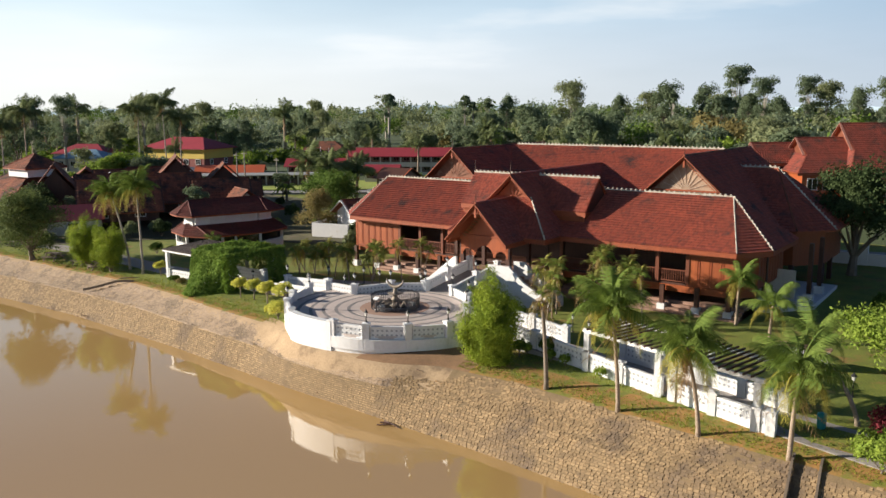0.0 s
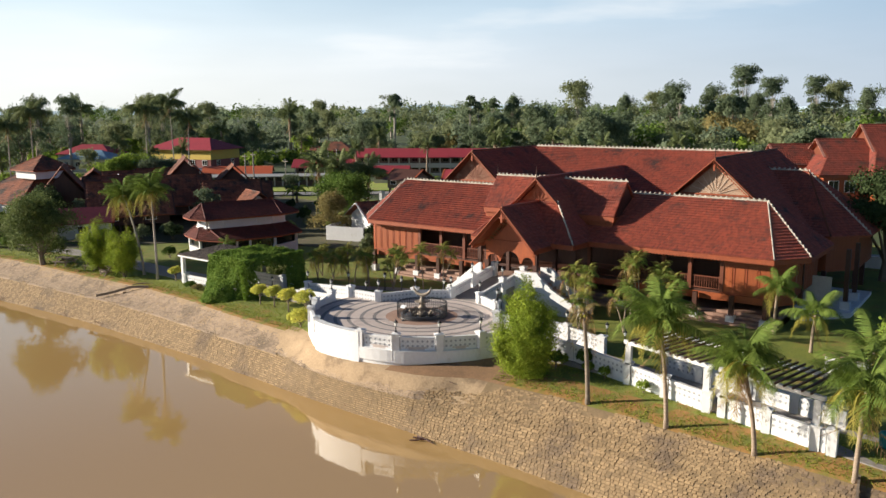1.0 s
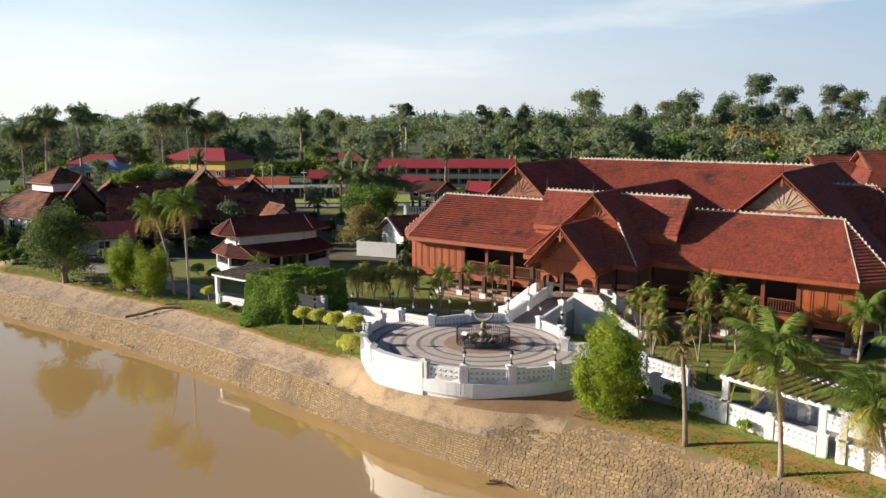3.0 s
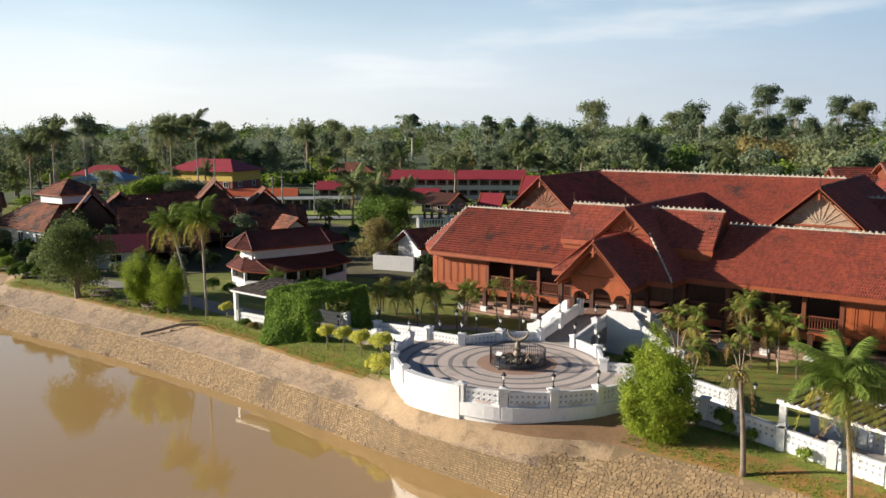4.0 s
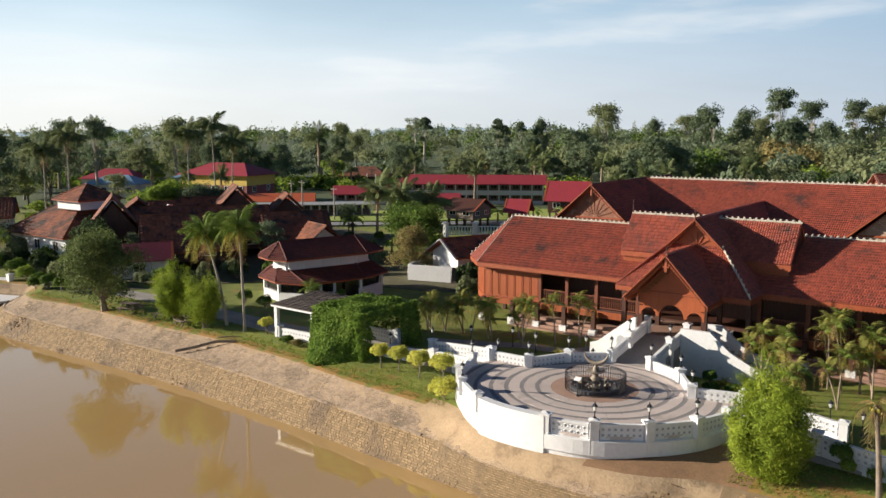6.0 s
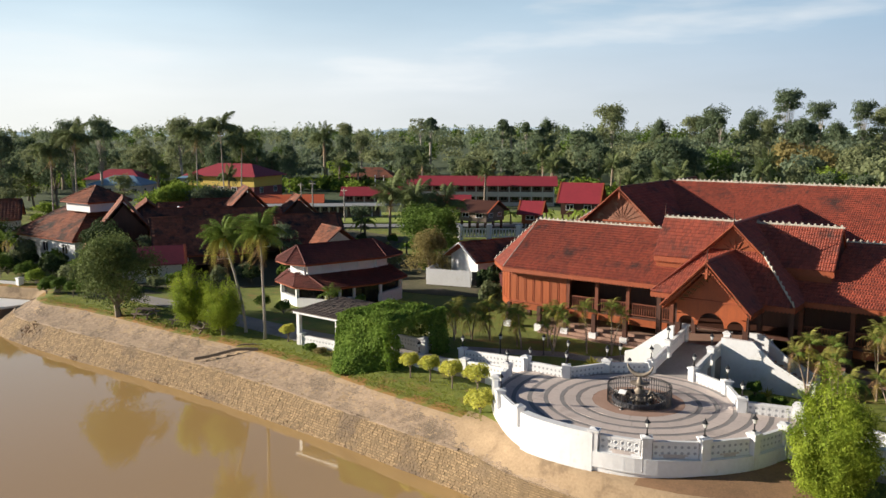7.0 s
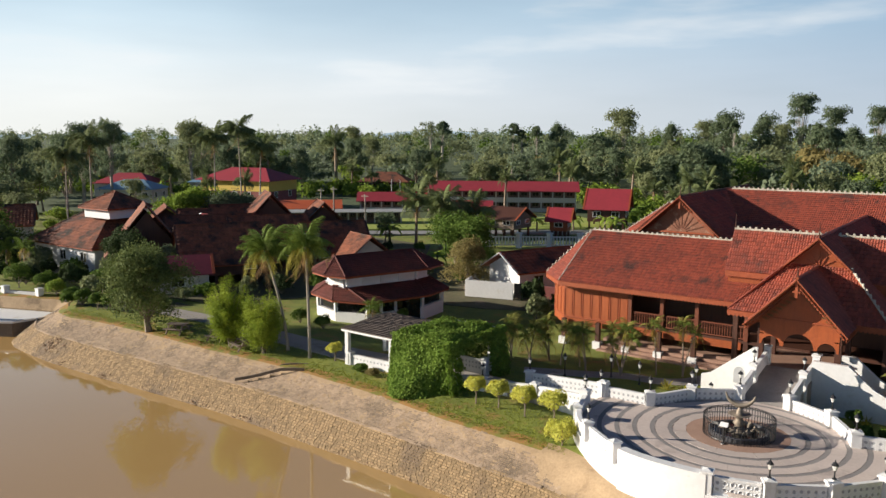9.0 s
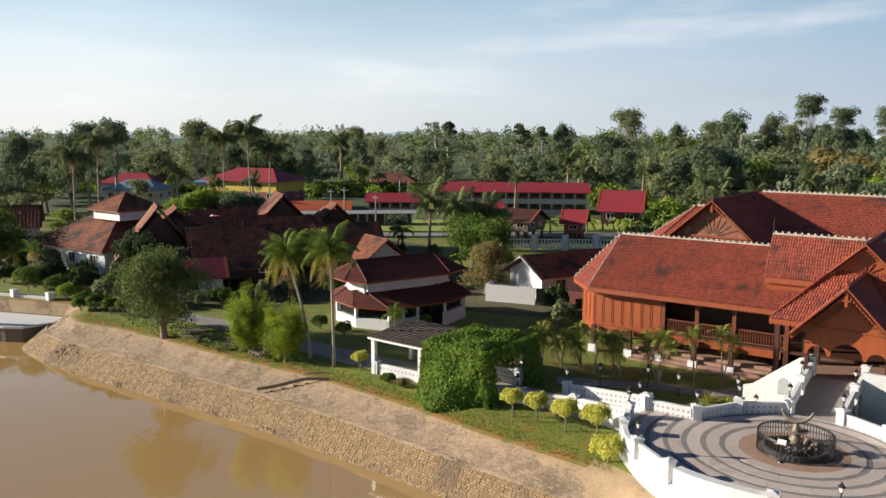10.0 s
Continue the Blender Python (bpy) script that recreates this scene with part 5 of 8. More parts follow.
# coconut palms on the bank lawn
palm("coconut_palm", lawn_at(-20.0, 36.1), 4.7, (-0.4, 0.1), "thin coconut palm with brown drooping fronds on the bank lawn", 3, 3, 3, 4, WITHERED, WITHERED, WITHERED, scale=0.82, radius=0.1, bark=BARK)
palm("coconut_palm", lawn_at(-15.6, 35.4), 5.1, (-0.55, 0.1), "young coconut palm with bright arching fronds on the bank lawn", 4, 24, 9, 3, scale=1.0)
palm("coconut_palm", lawn_at(-11.4, 34.8), 4.0, (-0.75, 0.1), "coconut palm with dry brown fronds hanging round its trunk", 5, 20, 7, 9, scale=0.98)
palm("coconut_palm", lawn_at(-7.4, 34.4), 3.8, (0.1, 0.2), "stout coconut palm beside the end of the white fence", 6, 24, 9, 4, scale=0.98)
palm("coconut_palm", lawn_at(-5.6, 39.2), 3.6, (-2.3, 0.8), "leaning palm trunk beside the garden path", 8, 9, 4, 3, scale=0.9)
palm("coconut_palm", lawn_at(-66.2, 41.3), 7.0, (-1.9, -0.3), "tall leaning coconut palm beside the riverside path", 9, 22, 7, 4, scale=0.95, bark=BARK_PALE)
palm("coconut_palm", lawn_at(-63.6, 40.9), 7.7, (-0.2, 0.0), "tall upright coconut palm beside the riverside path", 10, 22, 7, 4, scale=0.95, bark=BARK_PALE)
palm("coconut_palm", lawn_at(-16.0, 55.6), 3.2, (0.1, 0), "short palm in front of the palace gallery", 12, 14, 4, 1, scale=0.8)
palm("coconut_palm", lawn_at(-13.0, 52.6), 2.4, (0.1, 0), "short palm beside the garden wall", 13, 12, 3, 1, scale=0.85)
# slender garden palms
garden = [(-51.7, 50.4, 1.7), (-50.6, 51.2, 2.1), (-49.4, 50.6, 2.0), (-48.2, 51.1, 1.9), (-47.3, 50.2, 2.3), (-52.6, 49.4, 1.9), (-45.0, 50.6, 2.7), (-43.4, 52.6, 2.8), (-41.9, 53.4, 2.9), (-46.4, 52.4, 2.2), (-53.6, 51.0, 1.8),
          (-28.6, 51.2, 3.0), (-27.3, 50.6, 3.1), (-25.3, 53.6, 3.6), (-24.5, 53.2, 3.9), (-23.6, 53.8, 3.4), (-22.8, 53.0, 3.1), (-26.9, 49.2, 2.6), (-21.6, 52.6, 2.9), (-24.0, 49.4, 2.6), (-26.0, 46.8, 2.0)]
for k, (x, y, hgt) in enumerate(garden):
    r = random.Random(k)
    t = palm("garden_palm", lawn_at(x, y), hgt + 0.35, (r.uniform(-0.4, 0.4), r.uniform(-0.3, 0.3)), "clump of slender garden palms with narrow yellowing fronds", 100 + k, 9, 3, 2, SMALL_BROWN, SMALL_OLD, SMALL_OLD, 1.02, 0.045, "palm tree", "slender palms before the palace")
    for j in range((1, 2, 0, 1, 1)[k % 5]):
        a = r.uniform(0, 6.28)
        q = palm("stem_cluster", (0, 0, 0), (hgt + 0.2) * r.uniform(0.55, 1.05), (0.75 * math.cos(a), 0.75 * math.sin(a)), "", 170 + 3 * k + j, 7, 3, 1, SMALL_BROWN, SMALL_OLD, SMALL_OLD, 0.92, 0.04)
        for o in list(q.children):
            o.parent = t
        bpy.data.objects.remove(q)
palm("garden_palm", lawn_at(-66.4, 50.6), 1.5, (0, 0), "small potted palm before the white house", 140, 12, 3, 0, SMALL, SMALL_OLD, SMALL_OLD, 1.1, 0.08)
for k, (x, y, hgt) in enumerate(((-110.5, 44.8, 3.2), (-116.0, 45.5, 2.6))):
    palm("garden_palm", lawn_at(x, y), hgt, (0.1, 0), "garden palm beside the village house", 150 + k, 12, 4, 1, SMALL, SMALL_OLD, SMALL_OLD, 1.3, 0.1)

# curved path behind the terrace with lamps on posts and a spiky plant
bm = bmesh.new()
line = smooth_path([(-50.5, 47.6), (-47.0, 49.5), (-44.8, 50.9), (-42.8, 51.2), (-41.2, 52.4), (-40.3, 54.6)])
left, right = [], []
for i, p in enumerate(line):
    a, b = Vector(line[max(0, i - 1)]), Vector(line[min(len(line) - 1, i + 1)])
    d = (b - a).normalized()
    left.append(Vector(p) + Vector((-d.y, d.x)) * 0.75)
    right.append(Vector(p) - Vector((-d.y, d.x)) * 0.75)
for k in range(len(line) - 1):
    prism(bm, [tuple(right[k]), tuple(right[k + 1]), tuple(left[k + 1]), tuple(left[k])], -0.5, lambda x, y: ground_z(x, y) + 0.03)
garden_path = part("garden_path", bm, PATHM)
tagged(garden_path, "narrow curved grey path in the palace garden", "path", "", "structure")
for x, y in ((-45.4, 50.0), (-43.3, 49.6), (-40.3, 51.3), (-47.8, 48.2)):
    t = thing("garden_lamp", lawn_at(x, y), "black iron lamp on a short post beside the garden path", "lamp", "garden path lamps")
    bm = bmesh.new()
    lathe(bm, [(0.1, -0.05), (0.1, 0.05), (0.04, 0.1), (0.032, 1.0), (0.06, 1.03), (0.06, 1.07)], 8)
    part("post", bm, IRON, t)
    bm = bmesh.new()
    lathe(bm, [(0.07, 1.07), (0.13, 1.3), (0.13, 1.31)], 6)
    part("lantern_glass", bm, LAMP_GLASS, t, "frosted glass")
    bm = bmesh.new()
    lathe(bm, [(0.17, 1.31), (0.16, 1.34), (0.07, 1.45), (0.02, 1.55)], 6)
    part("cap", bm, IRON, t)
for k, (x, y, sc) in enumerate(((-41.5, 49.6, 1.0), (-40.6, 50.0, 0.7), (-30.6, 50.4, 0.8))):
    t = thing("agave_plant", lawn_at(x, y), "spiky agave with stiff yellow-green leaves", "plant", "agaves")
    r = random.Random(700 + k)
    for j in range(24):
        bm = bmesh.new()
        a, lift = 2.4 * j, r.uniform(0.25, 1.3)
        out = Vector((math.cos(a) * math.cos(lift), math.sin(a) * math.cos(lift), math.sin(lift)))
        side = Vector((-math.sin(a), math.cos(a), 0)) * 0.05 * sc
        L = sc * r.uniform(0.65, 0.95)
        v = [bm.verts.new(q) for q in (-side * 0.7, side * 0.7, out * L * 0.5 + side, out * L - Vector((0, 0, 0.08)), out * L * 0.5 - side, out * L * 0.45 - Vector((0, 0, 0.03)))]
        bm.faces.new((v[0], v[5], v[3], v[4])), bm.faces.new((v[0], v[1], v[5])), bm.faces.new((v[1], v[2], v[3], v[5]))
        part("leaf", bm, FROND_YELLOW, t)


def bamboo_clump(name, at, height, width, leaves, label, seed, stem=0.0):
    """A dense feathery clump of thin leaves on many arching canes."""
    rng = np.random.default_rng(seed)
    t = thing(name, at, label, "bamboo")
    bm = bmesh.new()
    pts = []
    canes = 56
    ways = []
    m = int(leaves * 1.5) // (canes * 14)
    for k in range(canes):
        a = rng.uniform(0, 2 * math.pi)
        rr = width / 2 * math.sqrt(rng.uniform(0.02, 1))
        hh = height * (1 - 0.5 * (rr / (width / 2)) ** 2) * rng.uniform(0.6, 1.08)
        p0 = Vector((0.18 * rr * math.cos(a), 0.18 * rr * math.sin(a), -0.1))
        p1 = Vector((0.62 * rr * math.cos(a), 0.62 * rr * math.sin(a), hh * 0.6))
        p2 = Vector((rr * math.cos(a), rr * math.sin(a), hh))
        if stem:
            p0 = Vector((0.05 * math.cos(a), 0.05 * math.sin(a), -0.1))
            p1 = Vector((0.5 * rr * math.cos(a), 0.5 * rr * math.sin(a), stem + (hh - stem) * 0.4))
        tube(bm, [p0, p1, p2], [0.025, 0.018, 0.006], 4, False)
        low = (stem / height) if stem else 0.08
        for u in np.linspace(low, 1.0, 14):
            # each side shoot carries a drooping plume
            q = p0.lerp(p1, u / 0.6) if u < 0.6 else p1.lerp(p2, (u - 0.6) / 0.4)
            b = a + rng.normal(0, 0.9)
            reach = rng.uniform(0.45, 0.95) * (1.1 - 0.6 * u)
            tip = q + Vector((math.cos(b) * reach, math.sin(b) * reach, rng.uniform(-0.25, 0.3)))
            for t_ in rng.uniform(0.0, 1.0, m):
                c = q.lerp(tip, t_)
                w = 0.1 + 0.07 * t_
                pts.append((c.x + rng.normal(0, w), c.y + rng.normal(0, w), max(0.08, c.z - 0.2 * t_ * t_ + rng.normal(0, w))))
                ways.append((c.x, c.y, 0.35 * (c.z - height * 0.35)))
    if stem:
        tube(bm, [(0, 0, -0.2), (0.02, 0, stem * 1.3)], [0.16, 0.1], 8)
    part("stem", bm, BARK, t)
    v, f = leaf_cloud(np.array(pts), 0.038, rng, 1.2, 3.8, np.array(ways), 0.7)
    raw("foliage", v, f, BAMBOO, t, "", "stuff")
    return t


bamboo_clump("bamboo_clump", lawn_at(-24.7, 37.9), 5.3, 3.5, 60000, "bright yellow-green bamboo clump beside the round terrace", 61)
bamboo_clump("bamboo_tree", lawn_at(-70.8, 39.9), 5.2, 3.3, 27000, "feathery light green clipped tree beside the path", 62, 1.5)
bamboo_clump("bamboo_tree", lawn_at(-67.4, 40.1), 4.7, 3.0, 24000, "feathery light green clipped tree beside the path", 63, 1.4)


def topiary(name, at, stem, r, leaf, label, seed, n=900, size=0.1, flat=0.85, group=""):
    """A clipped round head on a short stem."""
    rng = np.random.default_rng(seed)
    t = thing(name, at, label, "shrub", group)
    bm = bmesh.new()
    tube(bm, [(0, 0, -0.15), (0.02, 0.01, stem), (0.0, 0.0, stem + r)], [0.06, 0.045, 0.02], 6)
    for k in range(4):
        a = k * 1.57 + 0.4
        tube(bm, [(0.01, 0, stem * 0.9), (r * 0.6 * math.cos(a), r * 0.6 * math.sin(a), stem + r * 0.7)], [0.03, 0.01], 4)
    part("stem", bm, BARK, t)
    p = shell(rng, int(n * 1.9), (0, 0, stem + r * flat), (r, r, r * flat), 0.6)
    v, f = leaf_cloud(p[:, :3], size * 0.68, rng, 0.8, 1.5, p[:, 3:])
    raw("head", v, f, leaf, t, "", "stuff")
    return t


for k, (x, y, st, rr) in enumerate(((-49.05, 39.8, 0.62, 0.62), (-47.55, 39.85, 0.62, 0.66), (-45.65, 39.5, 0.68, 0.7), (-43.85, 39.5, 0.68, 0.78), (-42.3, 37.5, 0.15, 0.82), (-61.6, 41.3, 0.45, 0.55))):
    topiary("golden_shrub", lawn_at(x, y), st, rr, GOLD, "clipped golden-yellow shrub on the bank lawn", 200 + k, 1900, 0.1, 0.72, group="golden shrubs beside the terrace")
for k, (x, y, st, rr) in enumerate(((-93.5, 40.2, 0.1, 0.7), (-92.2, 40.8, 0.1, 0.8), (-89.5, 40.6, 0.3, 0.7), (-88.2, 41.0, 0.3, 0.7), (-95.2, 41.4, 0.1, 0.8), (-101.5, 42.2, 0.2, 1.0), (-105, 41.4, 0.3, 1.3), (-96, 45, 0.4, 1.2), (-91, 45, 0.3, 1.0))):
    topiary("clipped_shrub", lawn_at(x, y), st, rr, LEAF, "clipped dark green shrub in the riverside garden", 220 + k, 1300, 0.14, group="clipped garden shrubs")
for k, (x, y, st, rr) in enumerate(((-31.0, 49.2, 0.4, 0.42), (-29.2, 47.6, 0.2, 0.4), (-30.2, 47.0, 0.1, 0.5), (-28.0, 46.6, 0.1, 0.6), (-72.0, 48.0, 0.05, 0.7), (-69.0, 47.6, 0.05, 0.65), (-22.0, 39.9, 0.4, 0.5), (-23.6, 39.3, 0.3, 0.4), (-65.6, 53.5, 0.5, 0.5))):
    topiary("round_shrub", lawn_at(x, y), st, rr, LEAF, "small rounded green shrub beside the wall", 240 + k, 900, 0.11, group="rounded garden shrubs")
topiary("flowering_shrub", lawn_at(-99.0, 42.0), 0.1, 0.9, LEAF_LIME, "pale flowering shrub beside the jetty", 260, 1500, 0.13)
topiary("red_shrub", lawn_at(-3.6, 36.8), 0.3, 1.1, LEAF_RED, "reddish leafy shrub beside the path", 261, 1100, 0.16)
topiary("red_shrub", lawn_at(-1.6, 37.5), 0.3, 1.0, LEAF_RED, "reddish leafy shrub beside the path", 262, 1000, 0.16)
topiary("bushy_shrub", lawn_at(-4.0, 34.8), 0.1, 1.0, LEAF_LIME, "fresh green bush at the edge of the bank", 263, 1500, 0.14)
topiary("bushy_shrub", lawn_at(-1.5, 34.2), 0.1, 1.2, LEAF_LIME, "fresh green bush at the edge of the bank", 264, 1700, 0.14)
topiary("bushy_shrub", lawn_at(-58.6, 40.6), 0.0, 0.5, LEAF, "low creeping bush below the pergola", 265, 700, 0.12, 0.5)
topiary("bushy_shrub", lawn_at(-57.4, 40.4), 0.0, 0.45, LEAF_RUST, "low rust-coloured bush below the pergola", 266, 500, 0.12, 0.5)

broad_tree("rain_tree", lawn_at(-80.0, 39.3), 6.4, 5.2, LEAF_GREY, "dense grey-green tree with low branches on the lawn", 301, 18, 13000, 0.17, clear=0.1, flat=0.95, lobe=0.8)
broad_tree("frangipani_tree", lawn_at(-5.6, 49.6), 3.2, 4.2, LEAF_LIME, "spreading fresh green tree in the garden", 302, 10, 3600, 0.2, clear=0.3)
broad_tree("frangipani_tree", lawn_at(-2.8, 46.6), 2.8, 4.0, LEAF_LIME, "spreading fresh green tree in the garden", 303, 10, 3000, 0.2, clear=0.3)
broad_tree("shade_tree", (-12.6, 77.5, 0.1), 9.3, 6.4, LEAF_DEEP, "tall dark tree beside the rear of the palace", 304, 12, 9000, 0.24, clear=0.15)
broad_tree("lime_tree", (-70.0, 69.0, 0.0), 4.4, 4.0, LEAF_RUST, "golden-olive leafy tree behind the white house", 305, 13, 5200, 0.17, clear=0.2, flat=1.1, lobe=0.75)
broad_tree("mango_tree", (-75.0, 77.5, 0.1), 5.6, 6.0, LEAF, "dense green tree behind the white house", 306, 16, 7000, 0.22, clear=0.15, lobe=0.72)
broad_tree("mango_tree", (-80.5, 82.0, 0.1), 5.4, 5.0, LEAF, "dense green tree behind the white house", 307, 10, 4200, 0.26, clear=0.2)
broad_tree("cypress_tree", (-101.5, 50.5, 0.1), 5.4, 2.6, LEAF_DEEP, "dark narrow evergreen beside the village house", 308, 8, 3200, 0.2, clear=0.08, flat=1.5)
broad_tree("cypress_tree", (-98.5, 50.0, 0.1), 5.0, 2.4, LEAF_DEEP, "dark narrow evergreen beside the village house", 309, 8, 3000, 0.2, clear=0.08, flat=1.5)
broad_tree("garden_tree", (-119, 44.5, 0.0), 5.0, 5.0, LEAF_DEEP, "dark garden tree at the bend of the bank", 310, 9, 3200, 0.26, clear=0.2)
broad_tree("garden_tree", (-126, 48, 0.0), 6.0, 6.0, LEAF, "green garden tree at the bend of the bank", 311, 9, 3400, 0.26, clear=0.2)
broad_tree("lime_tree", (-124, 76, 0.2), 6.6, 6.0, LEAF_LIME, "wide yellow-green tree among the village roofs", 312, 10, 4200, 0.34, clear=0.35)
broad_tree("village_tree", (-119, 79, 0.2), 6.4, 4.6, LEAF_DARK, "dark tree among the village roofs", 313, 10, 4200, 0.34, clear=0.2)
for k, (x, y, hgt) in enumerate(((-92.4, 89.2, 7.0), (-88.0, 89.2, 6.4), (-86.0, 93.5, 5.5))):
    palm("coconut_palm", (x, y, 0.2), hgt - 0.8, (0.2, 0), "bushy coconut palm behind the village houses", 330 + k, 18, 7, 5, FAR_FRONDS, FAR_FRONDS, FRONDS_DRY, 1.35, 0.17)
for k, (x, y, hgt, lx) in enumerate(((-125.7, 81.9, 14.6, 0.3), (-128.0, 88.3, 16.0, -0.6), (-121.6, 87.5, 13.2, 0.7), (-132.8, 62.2, 12.2, 0.3), (-134.0, 66.5, 14.2, 0.2))):
    palm("coconut_palm", (x - lx, y, 0.2), hgt, (lx, 0), "very tall coconut palm standing above the village", 340 + k, 24, 10, 4, FAR_FRONDS, FAR_FRONDS, FRONDS_DRY, 1.2, 0.1, bark=BARK_PALE, spring=-55)


# ---------------------------------------------------------------- ivy-grown arbour and white pergola
ivy = thing("ivy_arbour", (-54.6, 43.2, 0.1), "arbour wholly overgrown with glossy green creeper", "arbour")
for x, y in ((-0.9, -2.2), (2.8, -2.2), (-0.9, 2.7), (2.5, 2.7)):
    bm = bmesh.new()
    box(bm, (x - 0.1, y - 0.1, -0.2), (x + 0.1, y + 0.1, 2.9))
    part("post", bm, WHITE, ivy)
for y in (-2.2, 2.7):
    bm = bmesh.new()
    beam(bm, (-1.1, y, 2.9), (2.9, y, 2.9), 0.12, 0.18)
    part("beam", bm, WHITE, ivy)
rng = np.random.default_rng(77)
pts, faces_out = [], []
for k in range(52000):
    u = rng.uniform()
    if u < 0.36:      # domed top, lower towards the garden
        x, y = rng.uniform(-1.2, 3.2), rng.uniform(-2.6, 3.1)
        e = max(abs((x - 1.0) / 2.2), abs((y - 0.25) / 2.85))
        z = 3.2 - 0.45 * e ** 5 - 0.06 * max(0, y) + 0.14 * math.sin(x * 2.1 + 0.5) * math.cos(y * 1.4) + abs(rng.normal(0, 0.09))
        d = (0.5 * (x - 1.0) / 2.2 * e ** 3, 0.5 * (y - 0.25) / 2.85 * e ** 3, 1)
    elif u < 0.72:    # river side, spreading out over the lawn at its foot
        x, z = rng.uniform(-1.25, 3.3), rng.uniform(-0.1, 3.1)
        bulge = 0.1 + 2.3 * max(0, 1 - z / 2.7) ** 1.3 * (0.8 + 0.2 * math.sin(1.7 * x)) * min(1, (3.7 - x) * 0.8, 0.4 + (x + 1.25) * 0.5)
        y = -2.5 - bulge + 0.12 * math.sin(3 * x) * math.sin(2.3 * z) - abs(rng.normal(0, 0.07))
        d = (0, -1, 0.45)
    elif u < 0.90:    # end towards the terrace, open where the walkway goes through
        y, z = rng.uniform(-3.4, 3.2), rng.uniform(-0.1, 3.1)
        if -1.9 + 0.2 * math.sin(5 * z) < y < 1.2 and z < 2.35 + 0.15 * math.sin(4 * y):
            continue
        x = 3.15 + abs(rng.normal(0, 0.14)) + (0.5 * (1 - z / 3.1) if y > 1.0 or y < -1.8 else 0)
        d = (1, 0, 0.3)
    elif u < 0.94:
        y, z = rng.uniform(-2.6, 3.2), rng.uniform(0.0, 3.1)
        if -1.7 < y < 1.2 and z < 2.2:
            continue
        x = -1.15 - abs(rng.normal(0, 0.12))
        d = (-1, 0, 0.3)
    else:             # garden side
        x, z = rng.uniform(-1.2, 3.3), rng.uniform(0.0, 3.0)
        y = 3.15 + 0.35 * (1 - z / 3) + abs(rng.normal(0, 0.12))
        d = (0, 1, 0.3)
    pts.append((x, y, z))
    faces_out.append(d)
v, f = leaf_cloud(np.array(pts), 0.12, rng, 0.8, 1.3, np.array(faces_out))
raw("creeper", v, f, IVY, ivy, "", "stuff")

pergola = site("pergola", (-58.4, 43, 0), "white pergola with a dark tiled sloping roof", "pergola")
for x, y in ((-60.4, 41.3), (-56.5, 41.2), (-60.6, 45.4), (-56.6, 45.6)):
    bm = bmesh.new()
    box(bm, (x - 0.14, y - 0.14, -0.2), (x + 0.14, y + 0.14, 2.35))
    part("post", bm, WHITE, pergola)
for p, q in (((-60.5, 41.3, 2.45), (-56.4, 41.2, 2.45)), ((-60.5, 41.2, 2.45), (-60.7, 45.5, 2.45)), ((-60.7, 45.5, 2.45), (-56.5, 45.7, 2.45)), ((-56.45, 41.2, 2.45), (-56.5, 45.7, 2.45))):
    bm = bmesh.new()
    beam(bm, p, q, 0.16, 0.2)
    part("beam", bm, WHITE, pergola)
slope(pergola, [(-60.7, 41.0, 2.58), (-56.2, 40.9, 2.58), (-56.3, 45.9, 2.75), (-60.9, 45.9, 2.75)], PERGOLA_ROOF, "dark weathered tile roof", under=WHITE)


# ---------------------------------------------------------------- low walls along the walkways
def walkway_wall(name, pts, label, zf=0.0, h=0.9, rows=1, lamps=()):
    w = site(name, (pts[0][0], pts[0][1], 0), label, "wall")
    for (x0, y0), (x1, y1) in zip(pts, pts[1:]):
        z0 = zf(x0) if callable(zf) else zf
        z1 = zf(x1) if callable(zf) else zf
        balustrade(w, (x0, y0), (x1, y1), z0, z1, h, rows, -0.5)
    for i, (x, y) in enumerate(pts):
        z0 = zf(x) if callable(zf) else zf
        pier(w, x, y, -0.4, z0 + h + 0.2, 0.4)
        if i in lamps:
            lantern(x, y, z0 + h + 0.22)
    return w


walkway_wall("walkway_wall", [(-42.9, 41.2), (-46.4, 41.9), (-50.0, 41.9), (-53.0, 41.6), (-56.5, 41.4), (-60.3, 41.4)], "low white wall between the bank lawn and the walkway", lambda x: lerp([-60, -50, -43], [0.05, 0.1, 0.7], x), 0.8, 1, (0, 2))
walkway_wall("walkway_wall", [(-42.65, 42.95), (-47.65, 43.45)], "white balustrade along the walkway lawn", lambda x: lerp([-57, -47.6, -42.7], [0.1, 0.4, 0.8], x), 0.95, 2, (1,))
walkway_wall("walkway_wall", [(-51.45, 44.35), (-56.5, 45.0)], "white balustrade on the garden side below the arbour", lambda x: lerp([-57, -51, -47.6], [0.1, 0.3, 0.4], x), 0.95, 2)
walkway_wall("walkway_wall", [(-27.3, 40.4), (-23.2, 40.4), (-19.25, 39.3), (-16.9, 38.5), (-14.5, 37.75)], "white block wall between the walkway and the bank lawn", lambda x: lerp([-27.3, -20, -14], [0.75, 0.3, 0.15], x), 0.95, 2)
walkway_wall("walkway_wall", [(-13.7, 37.6), (-11.5, 36.9), (-9.3, 36.25), (-8.6, 36.1)], "white block wall between the walkway and the bank lawn", 0.15, 0.95, 2)
walkway_wall("walkway_wall", [(-27.4, 43.9), (-25.2, 43.6), (-22.6, 43.2)], "white garden wall beside the walkway", lambda x: lerp([-27.4, -22.6], [0.7, 0.25], x), 0.95, 2, (1,))
